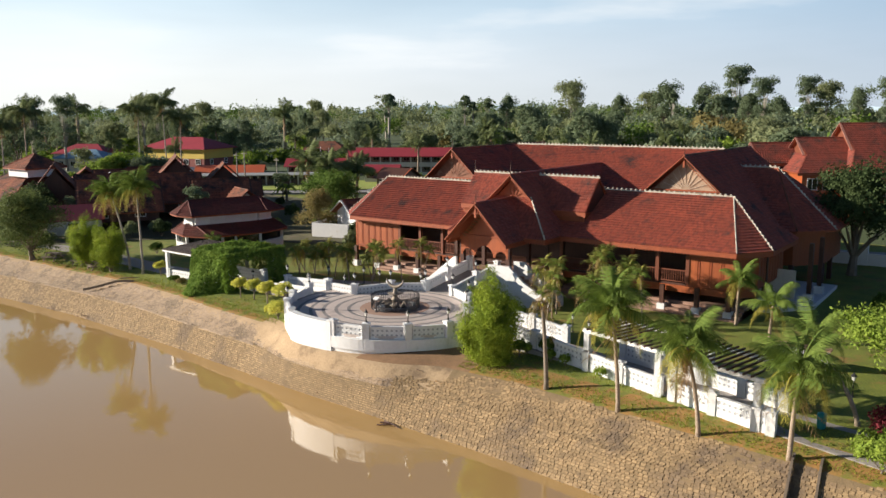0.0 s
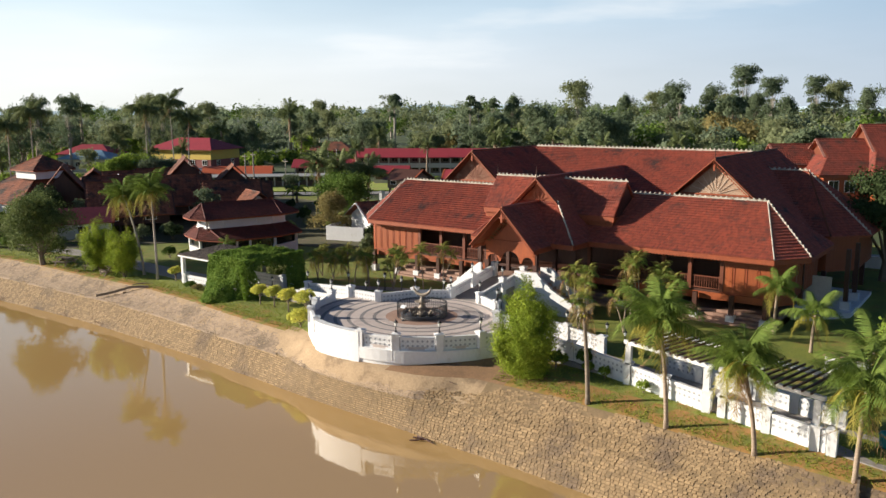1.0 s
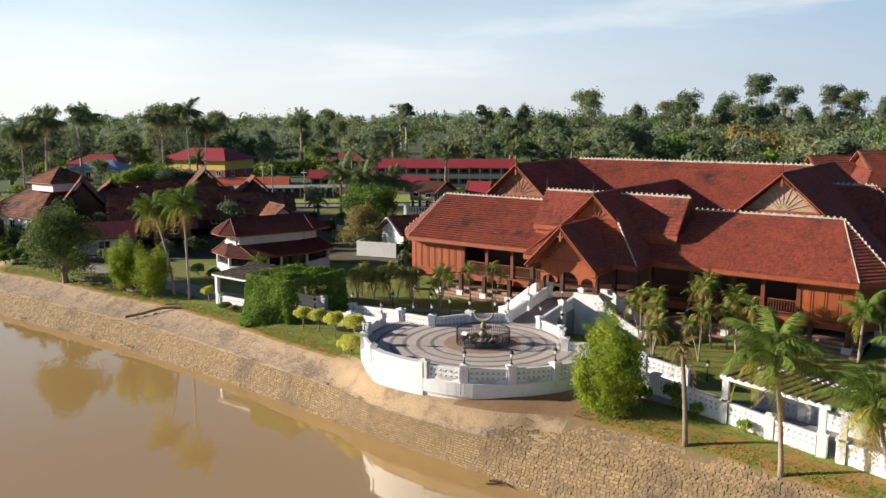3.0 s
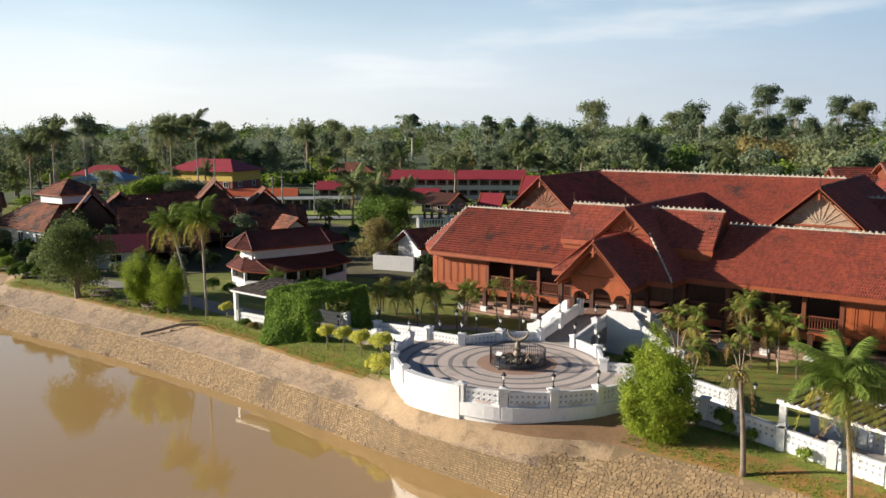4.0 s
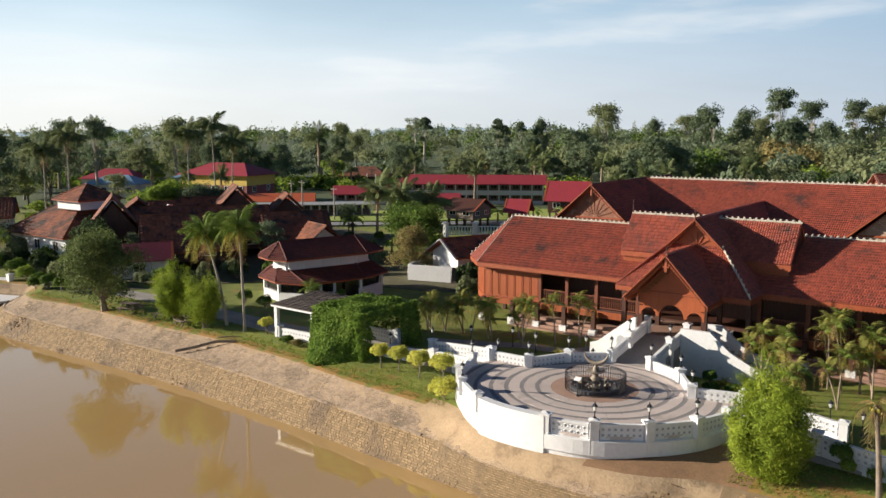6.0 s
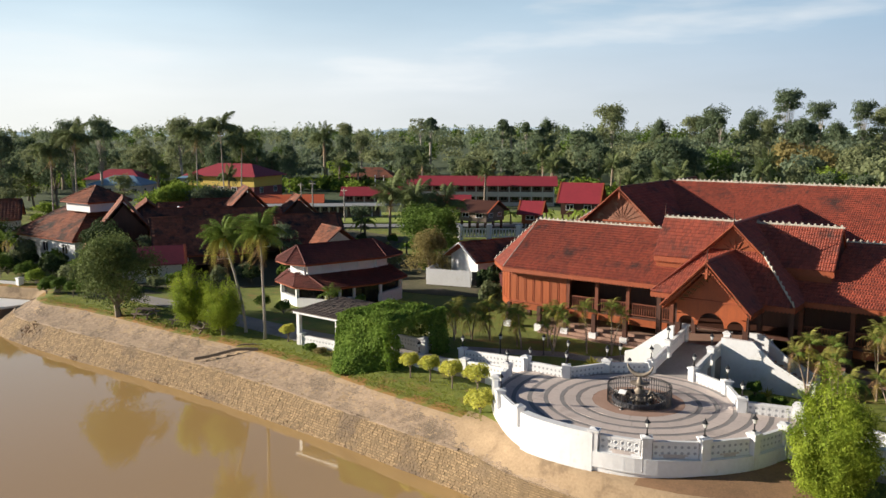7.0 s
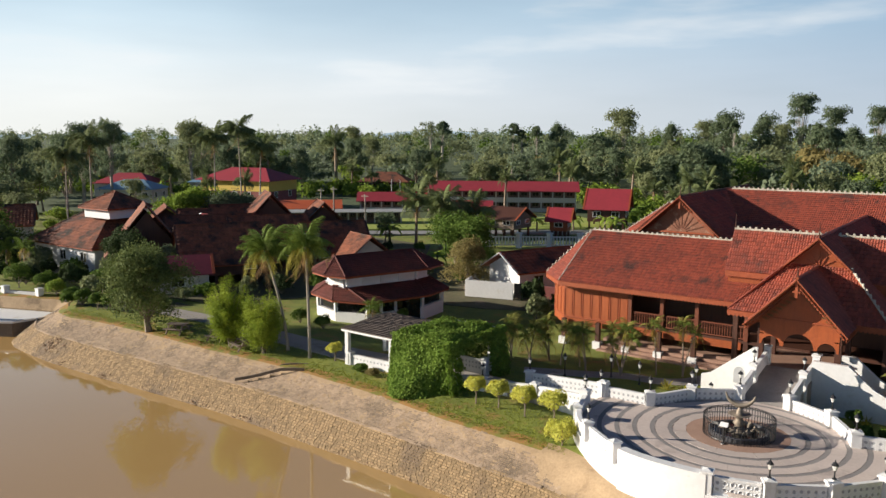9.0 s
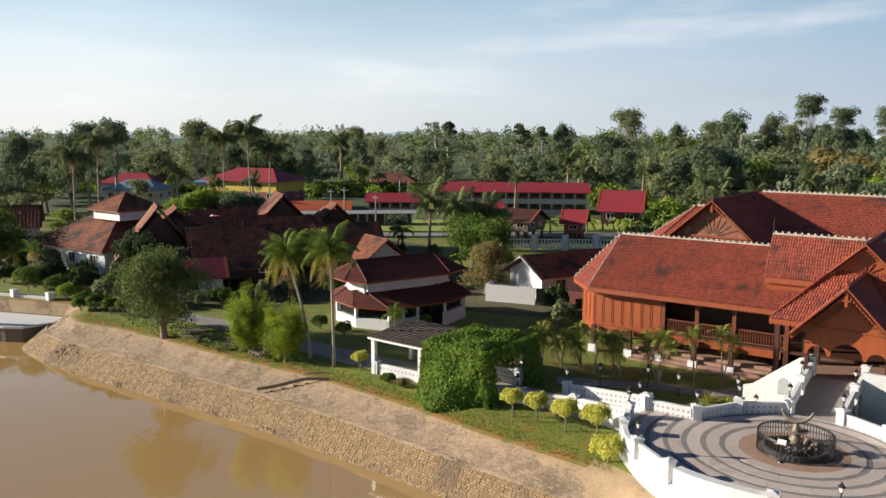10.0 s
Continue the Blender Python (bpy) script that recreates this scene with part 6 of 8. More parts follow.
walkway_wall("walkway_wall", [(-18.4, 42.3), (-16.2, 41.6), (-13.4, 40.7), (-11.0, 39.9), (-8.8, 39.2)], "white block wall on the garden side of the walkway", 0.1, 1.0, 2)
for pts, lab in (([(-27.3, 40.6), (-19.3, 39.5), (-14.2, 37.8), (-8.6, 36.2), (-3, 34.8), (4, 33.6), (4, 36.4), (-3, 38.0), (-8.8, 39.2), (-18.4, 42.2), (-22.6, 43.1), (-27.4, 43.8)], "grey paved walkway between white walls"),
                 ([(-43.0, 41.3), (-43.0, 43.8), (-47.3, 43.7), (-50.5, 44.4), (-56.5, 44.9), (-62, 44.4), (-68, 44.6), (-78, 45.2), (-88, 44.6), (-98, 43.6), (-98, 41.8), (-88, 42.4), (-78, 42.9), (-72, 42.2), (-66, 42.0), (-60.3, 41.6), (-50, 42.0)], "grey paved riverside path")):
    bm = bmesh.new()
    up = lambda x, y: max(ground_z(x, y) + 0.03, lerp([-57, -47.3, -43, -42.9, -27.4, -27.3, -20], [0.0, 0.45, 0.78, 0.78, 0.78, 0.74, 0.05], x))
    prism(bm, pts[::-1] if lab.endswith("path") else pts, -0.6, up)
    bmesh.ops.recalc_face_normals(bm, faces=bm.faces)
    tagged(part("pavement", bm, PATHM), lab, "pavement", "", "structure")

trellis = site("trellis_walk", (-12, 39, 0), "white trellis walk with open dark slats overhead", "pergola")
tall = [(-19.2, 39.2), (-14.55, 37.75), (-13.65, 37.5), (-9.3, 36.25)]
inner = [(-18.4, 42.3), (-13.6, 40.8), (-12.8, 40.5), (-8.8, 39.2)]
for x, y in tall + inner:
    bm = bmesh.new()
    box(bm, (x - 0.15, y - 0.15, -0.3), (x + 0.15, y + 0.15, 2.35))
    part("post", bm, WHITE, trellis)
for line in (tall, inner):
    for (x0, y0), (x1, y1) in zip(line[::2], line[1::2]):
        bm = bmesh.new()
        beam(bm, (x0 - 0.3, y0 + 0.08, 2.45), (x1 + 0.3, y1 - 0.08, 2.45), 0.16, 0.2)
        part("beam", bm, WHITE, trellis)
for a, b, c, d in ((tall[0], tall[1], inner[0], inner[1]), (tall[2], tall[3], inner[2], inner[3])):
    n = 11
    for k in range(n):
        t = (k + 0.5) / n
        p = Vector((*a, 0)).lerp(Vector((*b, 0)), t)
        q = Vector((*c, 0)).lerp(Vector((*d, 0)), t)
        e = (q - p).normalized() * 0.35
        bm = bmesh.new()
        beam(bm, p - e + Vector((0, 0, 2.63)), q + e + Vector((0, 0, 2.6)), 0.07, 0.1)
        part("slat", bm, WOOD_DARK, trellis)

# picnic tables beside the path
for k, (x, y, a) in enumerate(((-72.6, 40.4, 10), (-69.4, 40.0, -15), (-77.2, 40.0, 20))):
    t = thing("picnic_table", lawn_at(x, y), "weathered timber picnic table with benches on the lawn", "table", "picnic tables on the lawn", "", a)
    bm = bmesh.new()
    for j in range(4):
        box(bm, (-0.8, -0.36 + j * 0.18, 0.7), (0.8, -0.2 + j * 0.18, 0.75))
    part("tabletop", bm, TIMBER_GREY, t)
    for s in (-1, 1):
        bm = bmesh.new()
        box(bm, (-0.8, s * 0.72 - 0.14, 0.4), (0.8, s * 0.72 + 0.14, 0.45))
        part("bench", bm, TIMBER_GREY, t)
        bm = bmesh.new()
        beam(bm, (s * 0.6, -0.75, 0.0), (s * 0.6, -0.2, 0.72), 0.08, 0.1)
        beam(bm, (s * 0.6, 0.75, 0.0), (s * 0.6, 0.2, 0.72), 0.08, 0.1)
        beam(bm, (s * 0.6, -0.8, 0.36), (s * 0.6, 0.8, 0.36), 0.06, 0.1)
        part("trestle", bm, TIMBER_GREY, t)

litter = thing("litter_bin", lawn_at(-6.9, 37.9), "teal plastic litter bin beside the path", "bin")
bm = bmesh.new()
lathe(bm, [(0.16, 0), (0.19, 0.08), (0.21, 0.56), (0.23, 0.59)], 12)
part("body", bm, TEAL, litter)
bm = bmesh.new()
lathe(bm, [(0.23, 0.59), (0.23, 0.64), (0.15, 0.74), (0.04, 0.78)], 12)
part("lid", bm, TEAL, litter)
# ---------------------------------------------------------------- houses
MAROON_ROOF = material("maroon_metal_roof", (0.22, 0.03, 0.045), (0.16, 0.024, 0.035), 0.6, 2.5, 0.0, 6)
# wall brown made dark to stand for the deep shade in the galleries
SHADE_WALL = material("shade_brown_wall", (0.20, 0.13, 0.10), (0.14, 0.09, 0.07), 0.85, 2.0, 0.05, 8)
def window(parent, m, w, h, frame_mat=None, bars=2):
    """A window set in a wall; m places its centre, facing local -y."""
    bm = bmesh.new()
    for lo, hi in (((-w / 2, -0.06, -h / 2), (w / 2, 0.06, -h / 2 + 0.08)), ((-w / 2, -0.06, h / 2 - 0.08), (w / 2, 0.06, h / 2)), ((-w / 2, -0.06, -h / 2 + 0.08), (-w / 2 + 0.08, 0.06, h / 2 - 0.08)), ((w / 2 - 0.08, -0.06, -h / 2 + 0.08), (w / 2, 0.06, h / 2 - 0.08))):
        box(bm, lo, hi, m)
    for k in range(1, bars):
        x = -w / 2 + w * k / bars
        box(bm, (x - 0.03, -0.05, -h / 2 + 0.08), (x + 0.03, 0.05, h / 2 - 0.08), m)
    win = part("window", bm, frame_mat or WHITE, parent)
    bm = bmesh.new()
    box(bm, (-w / 2 + 0.05, -0.02, -h / 2 + 0.05), (w / 2 - 0.05, 0.02, h / 2 - 0.05), m)
    part("pane", bm, GLASS_DARK, win)


def house(name, at, turn, L, W, eave, rise, label, tile, wall, roof="hip", over=0.6, hip=None, stilts=0.0, windows=3, tiles=True, trim=None, category="house"):
    """A one-storey house. L runs along local x, W along local y; the front faces local -y."""
    t = thing(name, at, label, category, turn=turn)
    bm = bmesh.new()
    box(bm, (-L / 2, -W / 2, stilts if stilts else -0.5), (L / 2, W / 2, eave))
    part("wall", bm, wall, t)
    if stilts:
        for x in np.linspace(-L / 2 + 0.3, L / 2 - 0.3, 4):
            for y in (-W / 2 + 0.3, W / 2 - 0.3):
                bm = bmesh.new()
                box(bm, (x - 0.15, y - 0.15, -0.5), (x + 0.15, y + 0.15, stilts))
                part("stilt", bm, WOOD_DARK, t)
    a, b = L / 2 + over, W / 2 + over
    top = eave + rise
    e = eave - 0.15
    if roof == "hip":
        r = hip if hip is not None else max(0.2, L / 2 - W / 2 * 0.9)
        polys = [[(-a, -b, e), (a, -b, e), (r, 0, top), (-r, 0, top)], [(a, b, e), (-a, b, e), (-r, 0, top), (r, 0, top)], [(a, -b, e), (a, b, e), (r, 0, top)], [(-a, b, e), (-a, -b, e), (-r, 0, top)]]
        lines = [((r, 0, top), (a, -b, e)), ((r, 0, top), (a, b, e)), ((-r, 0, top), (-a, -b, e)), ((-r, 0, top), (-a, b, e)), ((-r, 0, top), (r, 0, top))]
    else:
        polys = [[(-a, -b, e), (a, -b, e), (a, 0, top), (-a, 0, top)], [(a, b, e), (-a, b, e), (-a, 0, top), (a, 0, top)]]
        lines = [((-a, 0, top), (a, 0, top))]
        for s in (-1, 1):
            bm = bmesh.new()
            v = [bm.verts.new(p) for p in ((s * L / 2, -W / 2, eave - 0.02), (s * L / 2, W / 2, eave - 0.02), (s * L / 2, 0, eave + rise * W / 2 / b))]
            w = [bm.verts.new(q.co - Vector((s * 0.12, 0, 0))) for q in v]
            bm.faces.new(v), bm.faces.new(w[::-1])
            for i in range(3):
                bm.faces.new((v[i], v[(i + 1) % 3], w[(i + 1) % 3], w[i]))
            bmesh.ops.recalc_face_normals(bm, faces=bm.faces)
            part("gable", bm, wall, t)
            for y in (-b, b):
                bm = bmesh.new()
                beam(bm, (s * (a + 0.02), y, e), (s * (a + 0.02), 0, top + 0.03), 0.06, 0.26, (1, 0, 0))
                part("bargeboard", bm, trim or WOOD_TRIM, t)
    for poly in polys:
        if tiles:
            slope(t, poly, tile, "", 0.5, 0.45)
        else:
            bm = bmesh.new()
            slab(bm, poly, 0.1)
            bmesh.ops.recalc_face_normals(bm, faces=bm.faces)
            part("roof", bm, tile, t)
    if tiles:
        for p, q in lines:
            crest(t, p, q, False, tile, 0.1)
    for k in range(windows):
        x = -L / 2 + L * (k + 0.5) / windows
        window(t, pose(x, -W / 2 - 0.02, (eave + stilts) / 2 + 0.15, 0, 0, 0), min(1.3, L / windows * 0.5), min(1.2, (eave - stilts) * 0.45))
    for k in range(2):
        y = -W / 2 + W * (k + 0.5) / 2
        window(t, pose(L / 2 + 0.02, y, (eave + stilts) / 2 + 0.15, 0, 0, 90), 1.1, min(1.2, (eave - stilts) * 0.45))
    return t


# white house with a skirt roof
wh = thing("white_house", (-70.64, 55.2, -0.42), "white two-tier house with half-octagon ends and dark red tile roofs", "house", turn=71.7)
WL, WW = 5.83, 2.9              # upper tier
LW, LB, LC = 5.3, 4.2, 2.5      # lower tier, a deep veranda


def octo(a, b, c):
    """A long eight-sided plan, one end blunter than the other."""
    return [(-a + c, -b), (a - c, -b), (a + 0.6, -b + 0.6 * c), (a + 0.6, b - 0.6 * c), (a - c, b), (-a + c, b), (-a + 0.9, b - c), (-a + 0.9, -b + c)]


bm = bmesh.new()
prism(bm, octo(LW, LB, LC), -0.4, 1.15)
part("low_wall", bm, WHITE, wh)
bm = bmesh.new()
prism(bm, octo(WL - 1.1, WW - 1.1, 1.4), 1.1, 4.3)
part("inner_wall", bm, WHITE, wh)
bm = bmesh.new()
prism(bm, octo(LW - 0.25, LB - 0.25, LC), 1.15, 2.1)
part("window_band", bm, GLASS_DARK, wh, "dark recessed veranda glazing")
for x, y in octo(LW - 0.1, LB - 0.1, LC):
    bm = bmesh.new()
    box(bm, (x - 0.12, y - 0.12, 1.1), (x + 0.12, y + 0.12, 2.3))
    part("veranda_post", bm, WHITE, wh)
for k in range(1, 4):
    x = -LW + LC + (2 * LW - 2 * LC) * k / 4
    bm = bmesh.new()
    box(bm, (x - 0.1, -LB + 0.0, 1.1), (x + 0.1, -LB + 0.2, 2.3))
    part("veranda_post", bm, WHITE, wh)
# solid dark block in place of the shade inside the open door
bm = bmesh.new()
box(bm, (LW - 4.3, -LB - 0.04, -0.2), (LW - 2.9, -LB + 0.3, 2.15))
part("doorway", bm, GLASS_DARK, wh, "dark block for the shade in an open doorway")
bm = bmesh.new()
prism(bm, octo(LW + 0.02, LB + 0.02, LC), 2.05, 2.15)
part("veranda_beam", bm, WHITE, wh)
out_o, in_o = octo(LW + 0.4, LB + 0.4, LC + 0.2), octo(WL - 1.0, WW - 1.0, 1.4)
for i in range(8):
    j = (i + 1) % 8
    slope(wh, [(*out_o[i], 2.2), (*out_o[j], 2.2), (*in_o[j], 3.1), (*in_o[i], 3.1)], TILE_WINE, "", 0.3, 0.22)
    crest(wh, (*in_o[i], 3.1), (*out_o[i], 2.2), False, TILE_WINE, 0.08)
bm = bmesh.new()
prism(bm, octo(WL - 0.98, WW - 0.98, 1.4), 3.12, 3.22)
part("string_course", bm, WHITE, wh)
for k in range(5):
    x = -WL + 2.2 + (2 * WL - 4.4) * k / 4
    bm = bmesh.new()
    box(bm, (x - 0.1, -WW + 0.98, 3.12), (x + 0.1, -WW + 1.15, 4.2))
    part("pilaster", bm, WHITE, wh)
up_o = octo(WL + 0.15, WW + 0.05, 1.9)
ru = 3.9
peak = 5.5
roof_faces = [[up_o[0], up_o[1], (ru + 0.45, 0), (-ru + 0.45, 0)], [up_o[1], up_o[2], (ru + 0.45, 0)], [up_o[2], up_o[3], (ru + 0.45, 0)], [up_o[3], up_o[4], (ru + 0.45, 0)], [up_o[4], up_o[5], (-ru + 0.45, 0), (ru + 0.45, 0)], [up_o[5], up_o[6], (-ru + 0.45, 0)], [up_o[6], up_o[7], (-ru + 0.45, 0)], [up_o[7], up_o[0], (-ru + 0.45, 0)]]
for poly in roof_faces:
    slope(wh, [(*poly[0], 4.2), (*poly[1], 4.2)] + [(*p, peak) for p in poly[2:]], TILE_WINE, "", 0.3, 0.22)
crest(wh, (-ru + 0.45, 0, peak), (ru + 0.45, 0, peak), False, TILE_WINE)
for i, s in ((0, -1), (1, 1), (2, 1), (3, 1), (4, 1), (5, -1), (6, -1), (7, -1)):
    crest(wh, (s * ru + 0.45, 0, peak), (*up_o[i], 4.2), False, TILE_WINE, 0.08)
bm = bmesh.new()
box(bm, (-WL - 3.6, -WW + 1.5, -0.3), (-WL + 0.4, WW, 0.12))
part("porch_slab", bm, STEP, wh, "reddish tiled porch floor")

house("village_house", (-114.0, 56.0, 0.0), 0, 13, 10, 2.9, 3.5, "old hipped house with a weathered tile roof and white walls", TILE_OLD, WHITE, hip=2.2)
house("roof_pavilion", (-111.5, 56.3, 6.2), 0, 5.2, 4.8, 0.8, 1.6, "small raised roof with a white band above the hipped house", TILE_OLD, WHITE, hip=0.2, over=0.5, windows=0)
for x, y, L, W, ev, rs, turn, wallm, lab in (
        (-102.6, 54.3, 4.6, 7.4, 2.6, 5.2, -31, WOOD_DARK, "steep gabled timber house with one sunlit orange slope"),
        (-106.8, 75.6, 5.4, 8.4, 2.8, 4.9, -33, WOOD_DARK, "tall gabled timber house with a sunlit orange slope"),
        (-102.4, 81.0, 4.6, 7.2, 2.5, 3.9, -35, WOOD_DARK, "gabled timber house beside the village field"),
        (-97.6, 80.6, 4.2, 5.0, 2.0, 2.0, 55, WOOD_DARK, "small gabled timber house beside the village field"),
        (-93.6, 57.6, 8.6, 7.5, 2.3, 3.6, 60, WOOD_DARK, "broad black-roofed timber house among the village houses"),
        (-101.4, 62.0, 9.0, 8.0, 2.4, 3.6, 59, WOOD_DARK, "broad dark house with weathered tiles"),
        (-96.6, 66.6, 8.0, 7.0, 2.4, 3.5, 56, WOOD_DARK, "low dark gabled house behind the white house"),
        (-90.6, 71.0, 6.5, 7.0, 2.3, 2.9, 56, WOOD_DARK, "dark gabled house with stained tiles behind the palms"),
        (-85.6, 70.5, 4.0, 5.0, 1.9, 2.2, -20, CREAM_WALL, "low pale-walled house behind the white house"),
        (-109.0, 68.0, 7.0, 8.0, 2.5, 3.4, 57, WOOD_DARK, "dark gabled village house beside the tall palms"),
        (-116.5, 66.5, 4.6, 6.0, 3.4, 2.6, -31, WOOD_DARK, "village house with a small sunlit gable behind the large hipped house"),
        (-127.0, 66.0, 8.0, 8.0, 2.8, 3.4, -28, WOOD_DARK, "dark village house with pale bargeboards beside the large hipped house"),
        (-141.0, 56.0, 9.0, 8.0, 3.0, 2.4, 60, CREAM_WALL, "village house with pale walls at the bend of the bank"),
        (-113.5, 77.0, 8.0, 7.0, 2.6, 3.0, 57, WOOD_DARK, "village house with a weathered roof near the road")):
    house("village_house", (x, y, 0.0), turn, L, W, ev, rs, lab, TILE_OLD, wallm, "gable", stilts=1.0 if wallm is WOOD_DARK else 0.0, windows=2, trim=WOOD_DARK)
house("garden_hut", (-92.0, 50.6, 0.0), 56, 5.6, 4.6, 2.1, 1.4, "low hut with a maroon metal roof and pale walls", MAROON_ROOF, CREAM_WALL, "gable", tiles=False, windows=1, over=0.5)
house("gate_shelter", (-103.6, 63.5, 3.4), 0, 2.4, 2.4, 1.2, 1.3, "tiny red roof with a white gable above the village roofs", PINK_ROOF, WHITE, "gable", tiles=False, windows=0, over=0.3, trim=WHITE)
# second white building and its yard wall
house("white_outbuilding", (-64.2, 74.0, -0.1), 68, 9.2, 5.0, 2.5, 1.5, "white outbuilding with a dark tile roof and an open carport", TILE_OLD, WHITE, "gable", windows=2, trim=WHITE)
bm = bmesh.new()
box(bm, (-0.9, -0.3, 0), (0.9, 0.3, 2.2))
yard = site("yard_wall", (-65, 66, 0), "low white yard wall with a dark gate", "wall")
bm = bmesh.new()
for p, q in (((-68.2, 66.4), (-63.6, 67.6)), ((-68.2, 66.4), (-70.2, 71.5))):
    beam(bm, (*p, 0.6), (*q, 0.6), 0.2, 1.6)
part("wall_panel", bm, WHITE, yard)
bm = bmesh.new()
beam(bm, (-63.5, 67.6, 0.7), (-61.6, 68.1, 0.7), 0.1, 1.4)
part("gate", bm, GLASS_DARK, yard, "dark metal gate")
bm = bmesh.new()
beam(bm, (-61.4, 68.2, 0.75), (-56.6, 69.3, 0.75), 0.6, 1.1)
part("maroon_planter", bm, PINK_WALL, yard, "maroon planter wall with white flowers")

FIELD = material("mown_field", (0.36, 0.40, 0.07), (0.22, 0.30, 0.05), 0.9, 5.0, 0.3, 9, dirt=(0.36, 0.29, 0.10), dirt_size=6.0, dirt_from=0.55)
# street fence, road and fields behind
fence = site("street_fence", (-74, 100, 0), "white post-and-rail street fence", "fence")
for k in range(11):
    x, y = -84 + k * 3.4, 94.5 + k * 2.4
    bm = bmesh.new()
    box(bm, (x - 0.3, y - 0.3, 0), (x + 0.3, y + 0.3, 2.2))
    box(bm, (x - 0.38, y - 0.38, 2.0), (x + 0.38, y + 0.38, 2.15))
    part("post", bm, WHITE, fence)
    if k < 10:
        for z in (0.5, 1.6):
            bm = bmesh.new()
            beam(bm, (x + 0.3, y + 0.2, z), (x + 3.1, y + 2.2, z), 0.12, 0.14)
            part("rail", bm, WHITE, fence)
        for j in range(8):
            s = (j + 0.5) / 8
            bm = bmesh.new()
            beam(bm, (x + 0.3 + 2.8 * s, y + 0.2 + 2.0 * s, 0.4), (x + 0.3 + 2.8 * s, y + 0.2 + 2.0 * s, 1.7), 0.12, 0.12)
            part("picket", bm, WHITE, fence)
for pts, mat, name, lab, dz in (([(-150, 70), (-118, 86.5), (-108, 92.5), (-98, 100.5), (-86, 110.5), (-60, 130), (-20, 152), (-20, 157), (-60, 135), (-88, 114.5), (-100, 104), (-110, 96.5), (-120, 90.5), (-150, 75)], ASPHALT, "road", "pale asphalt village road", 0.35),
                                ([(-124, 92), (-112, 97.5), (-101, 106), (-88, 117.5), (-76, 127), (-92, 138), (-113, 119), (-126, 107), (-130, 99)], FIELD, "field", "bright mown field behind the road", 0.34),
                                ([(-30, 86), (-16, 84), (10, 90), (10, 93.5), (-16, 88), (-30, 90)], ASPHALT, "road", "pale lane behind the palace", 0.34)):
    bm = bmesh.new()
    prism(bm, pts, 0.1, dz)
    bmesh.ops.recalc_face_normals(bm, faces=bm.faces)
    tagged(part(name, bm, mat), lab, name, "", "structure")


def long_block(name, at, turn, L, W, storeys, label, roof, wall, rise=1.6, category="building", over=0.8, bays=12, band=None):
    """A long plain building with open galleries, storey by storey, under a low pitched metal roof."""
    t = thing(name, at, label, category, turn=turn)
    h = 2.1
    bm = bmesh.new()
    box(bm, (-L / 2, -W / 2 + 1.2, -0.3), (L / 2, W / 2, storeys * h))
    part("wall", bm, wall, t)
    for s in range(storeys):
        bm = bmesh.new()
        box(bm, (-L / 2, -W / 2, s * h - 0.15), (L / 2, -W / 2 + 1.2, s * h + 0.05))
        part("gallery_floor", bm, CREAM_WALL, t)
        bm = bmesh.new()
        box(bm, (-L / 2, -W / 2, s * h + 0.05), (L / 2, -W / 2 + 0.1, s * h + 0.8))
        part("parapet", bm, band or CREAM_WALL, t)
        for k in range(bays):
            x = -L / 2 + L * (k + 0.5) / bays
            window(t, pose(x, -W / 2 + 1.17, s * h + 1.45), L / bays * 0.6, 0.8, TIMBER_GREY)
    for k in range(bays + 1):
        x = -L / 2 + L * k / bays
        bm = bmesh.new()
        box(bm, (x - 0.13, -W / 2 - 0.02, -0.2), (x + 0.13, -W / 2 + 0.24, storeys * h))
        part("post", bm, CREAM_WALL, t)
    a, b, e, top = L / 2 + over, W / 2 + over, storeys * h, storeys * h + rise
    for poly in ([(-a, -b, e), (a, -b, e), (a, 0, top), (-a, 0, top)], [(a, b, e), (-a, b, e), (-a, 0, top), (a, 0, top)]):
        bm = bmesh.new()
        slab(bm, poly, 0.12)
        bmesh.ops.recalc_face_normals(bm, faces=bm.faces)
        part("roof", bm, roof, t)
    return t


long_block("school_block", (-111.6, 141.6, 0.2), 31.5, 29, 8, 2, "two-storey school block with a long crimson roof", PINK_ROOF, SHADE_WALL, 1.7, "school", bays=13)
long_block("school_block", (-129.2, 128.2, 0.2), 37, 12.5, 6, 1, "single-storey school block with a crimson roof", PINK_ROOF, SHADE_WALL, 1.6, "school", bays=6)
long_block("school_block", (-106.5, 123.5, 0.2), 33, 6, 5, 1, "small school room with a crimson roof", PINK_ROOF, SHADE_WALL, 1.3, "school", bays=3)
long_block("orange_block", (-131.0, 105.5, 0.2), 44, 12, 6, 1, "single-storey block with an orange roof", ORANGE_ROOF, CREAM_WALL, 1.3, "school", bays=5)
# wall and parapet here are dark sheets for shade under an open roof
long_block("covered_walk", (-120.5, 103.6, 0.2), 42.5, 21, 2.6, 1, "long covered walkway with a grey roof", GREY_ROOF, SHADE_WALL, 0.35, "walkway", bays=14, band=SHADE_WALL)
long_block("grey_block", (-143.5, 103.5, 0.2), 48, 13, 5, 1, "low block with a grey roof before the yellow building", GREY_ROOF, CREAM_WALL, 0.5, bays=6)
yb = house("yellow_building", (-156.0, 114.0, 0.0), 14, 16.4, 10, 6.3, 2.2, "two-storey yellow and maroon building with a crimson hipped roof", PINK_ROOF, PINK_WALL, hip=4.2, windows=5, tiles=False, over=0.9, category="building")
bm = bmesh.new()
box(bm, (-8.26, -5.06, 4.0), (8.26, 5.06, 6.25))
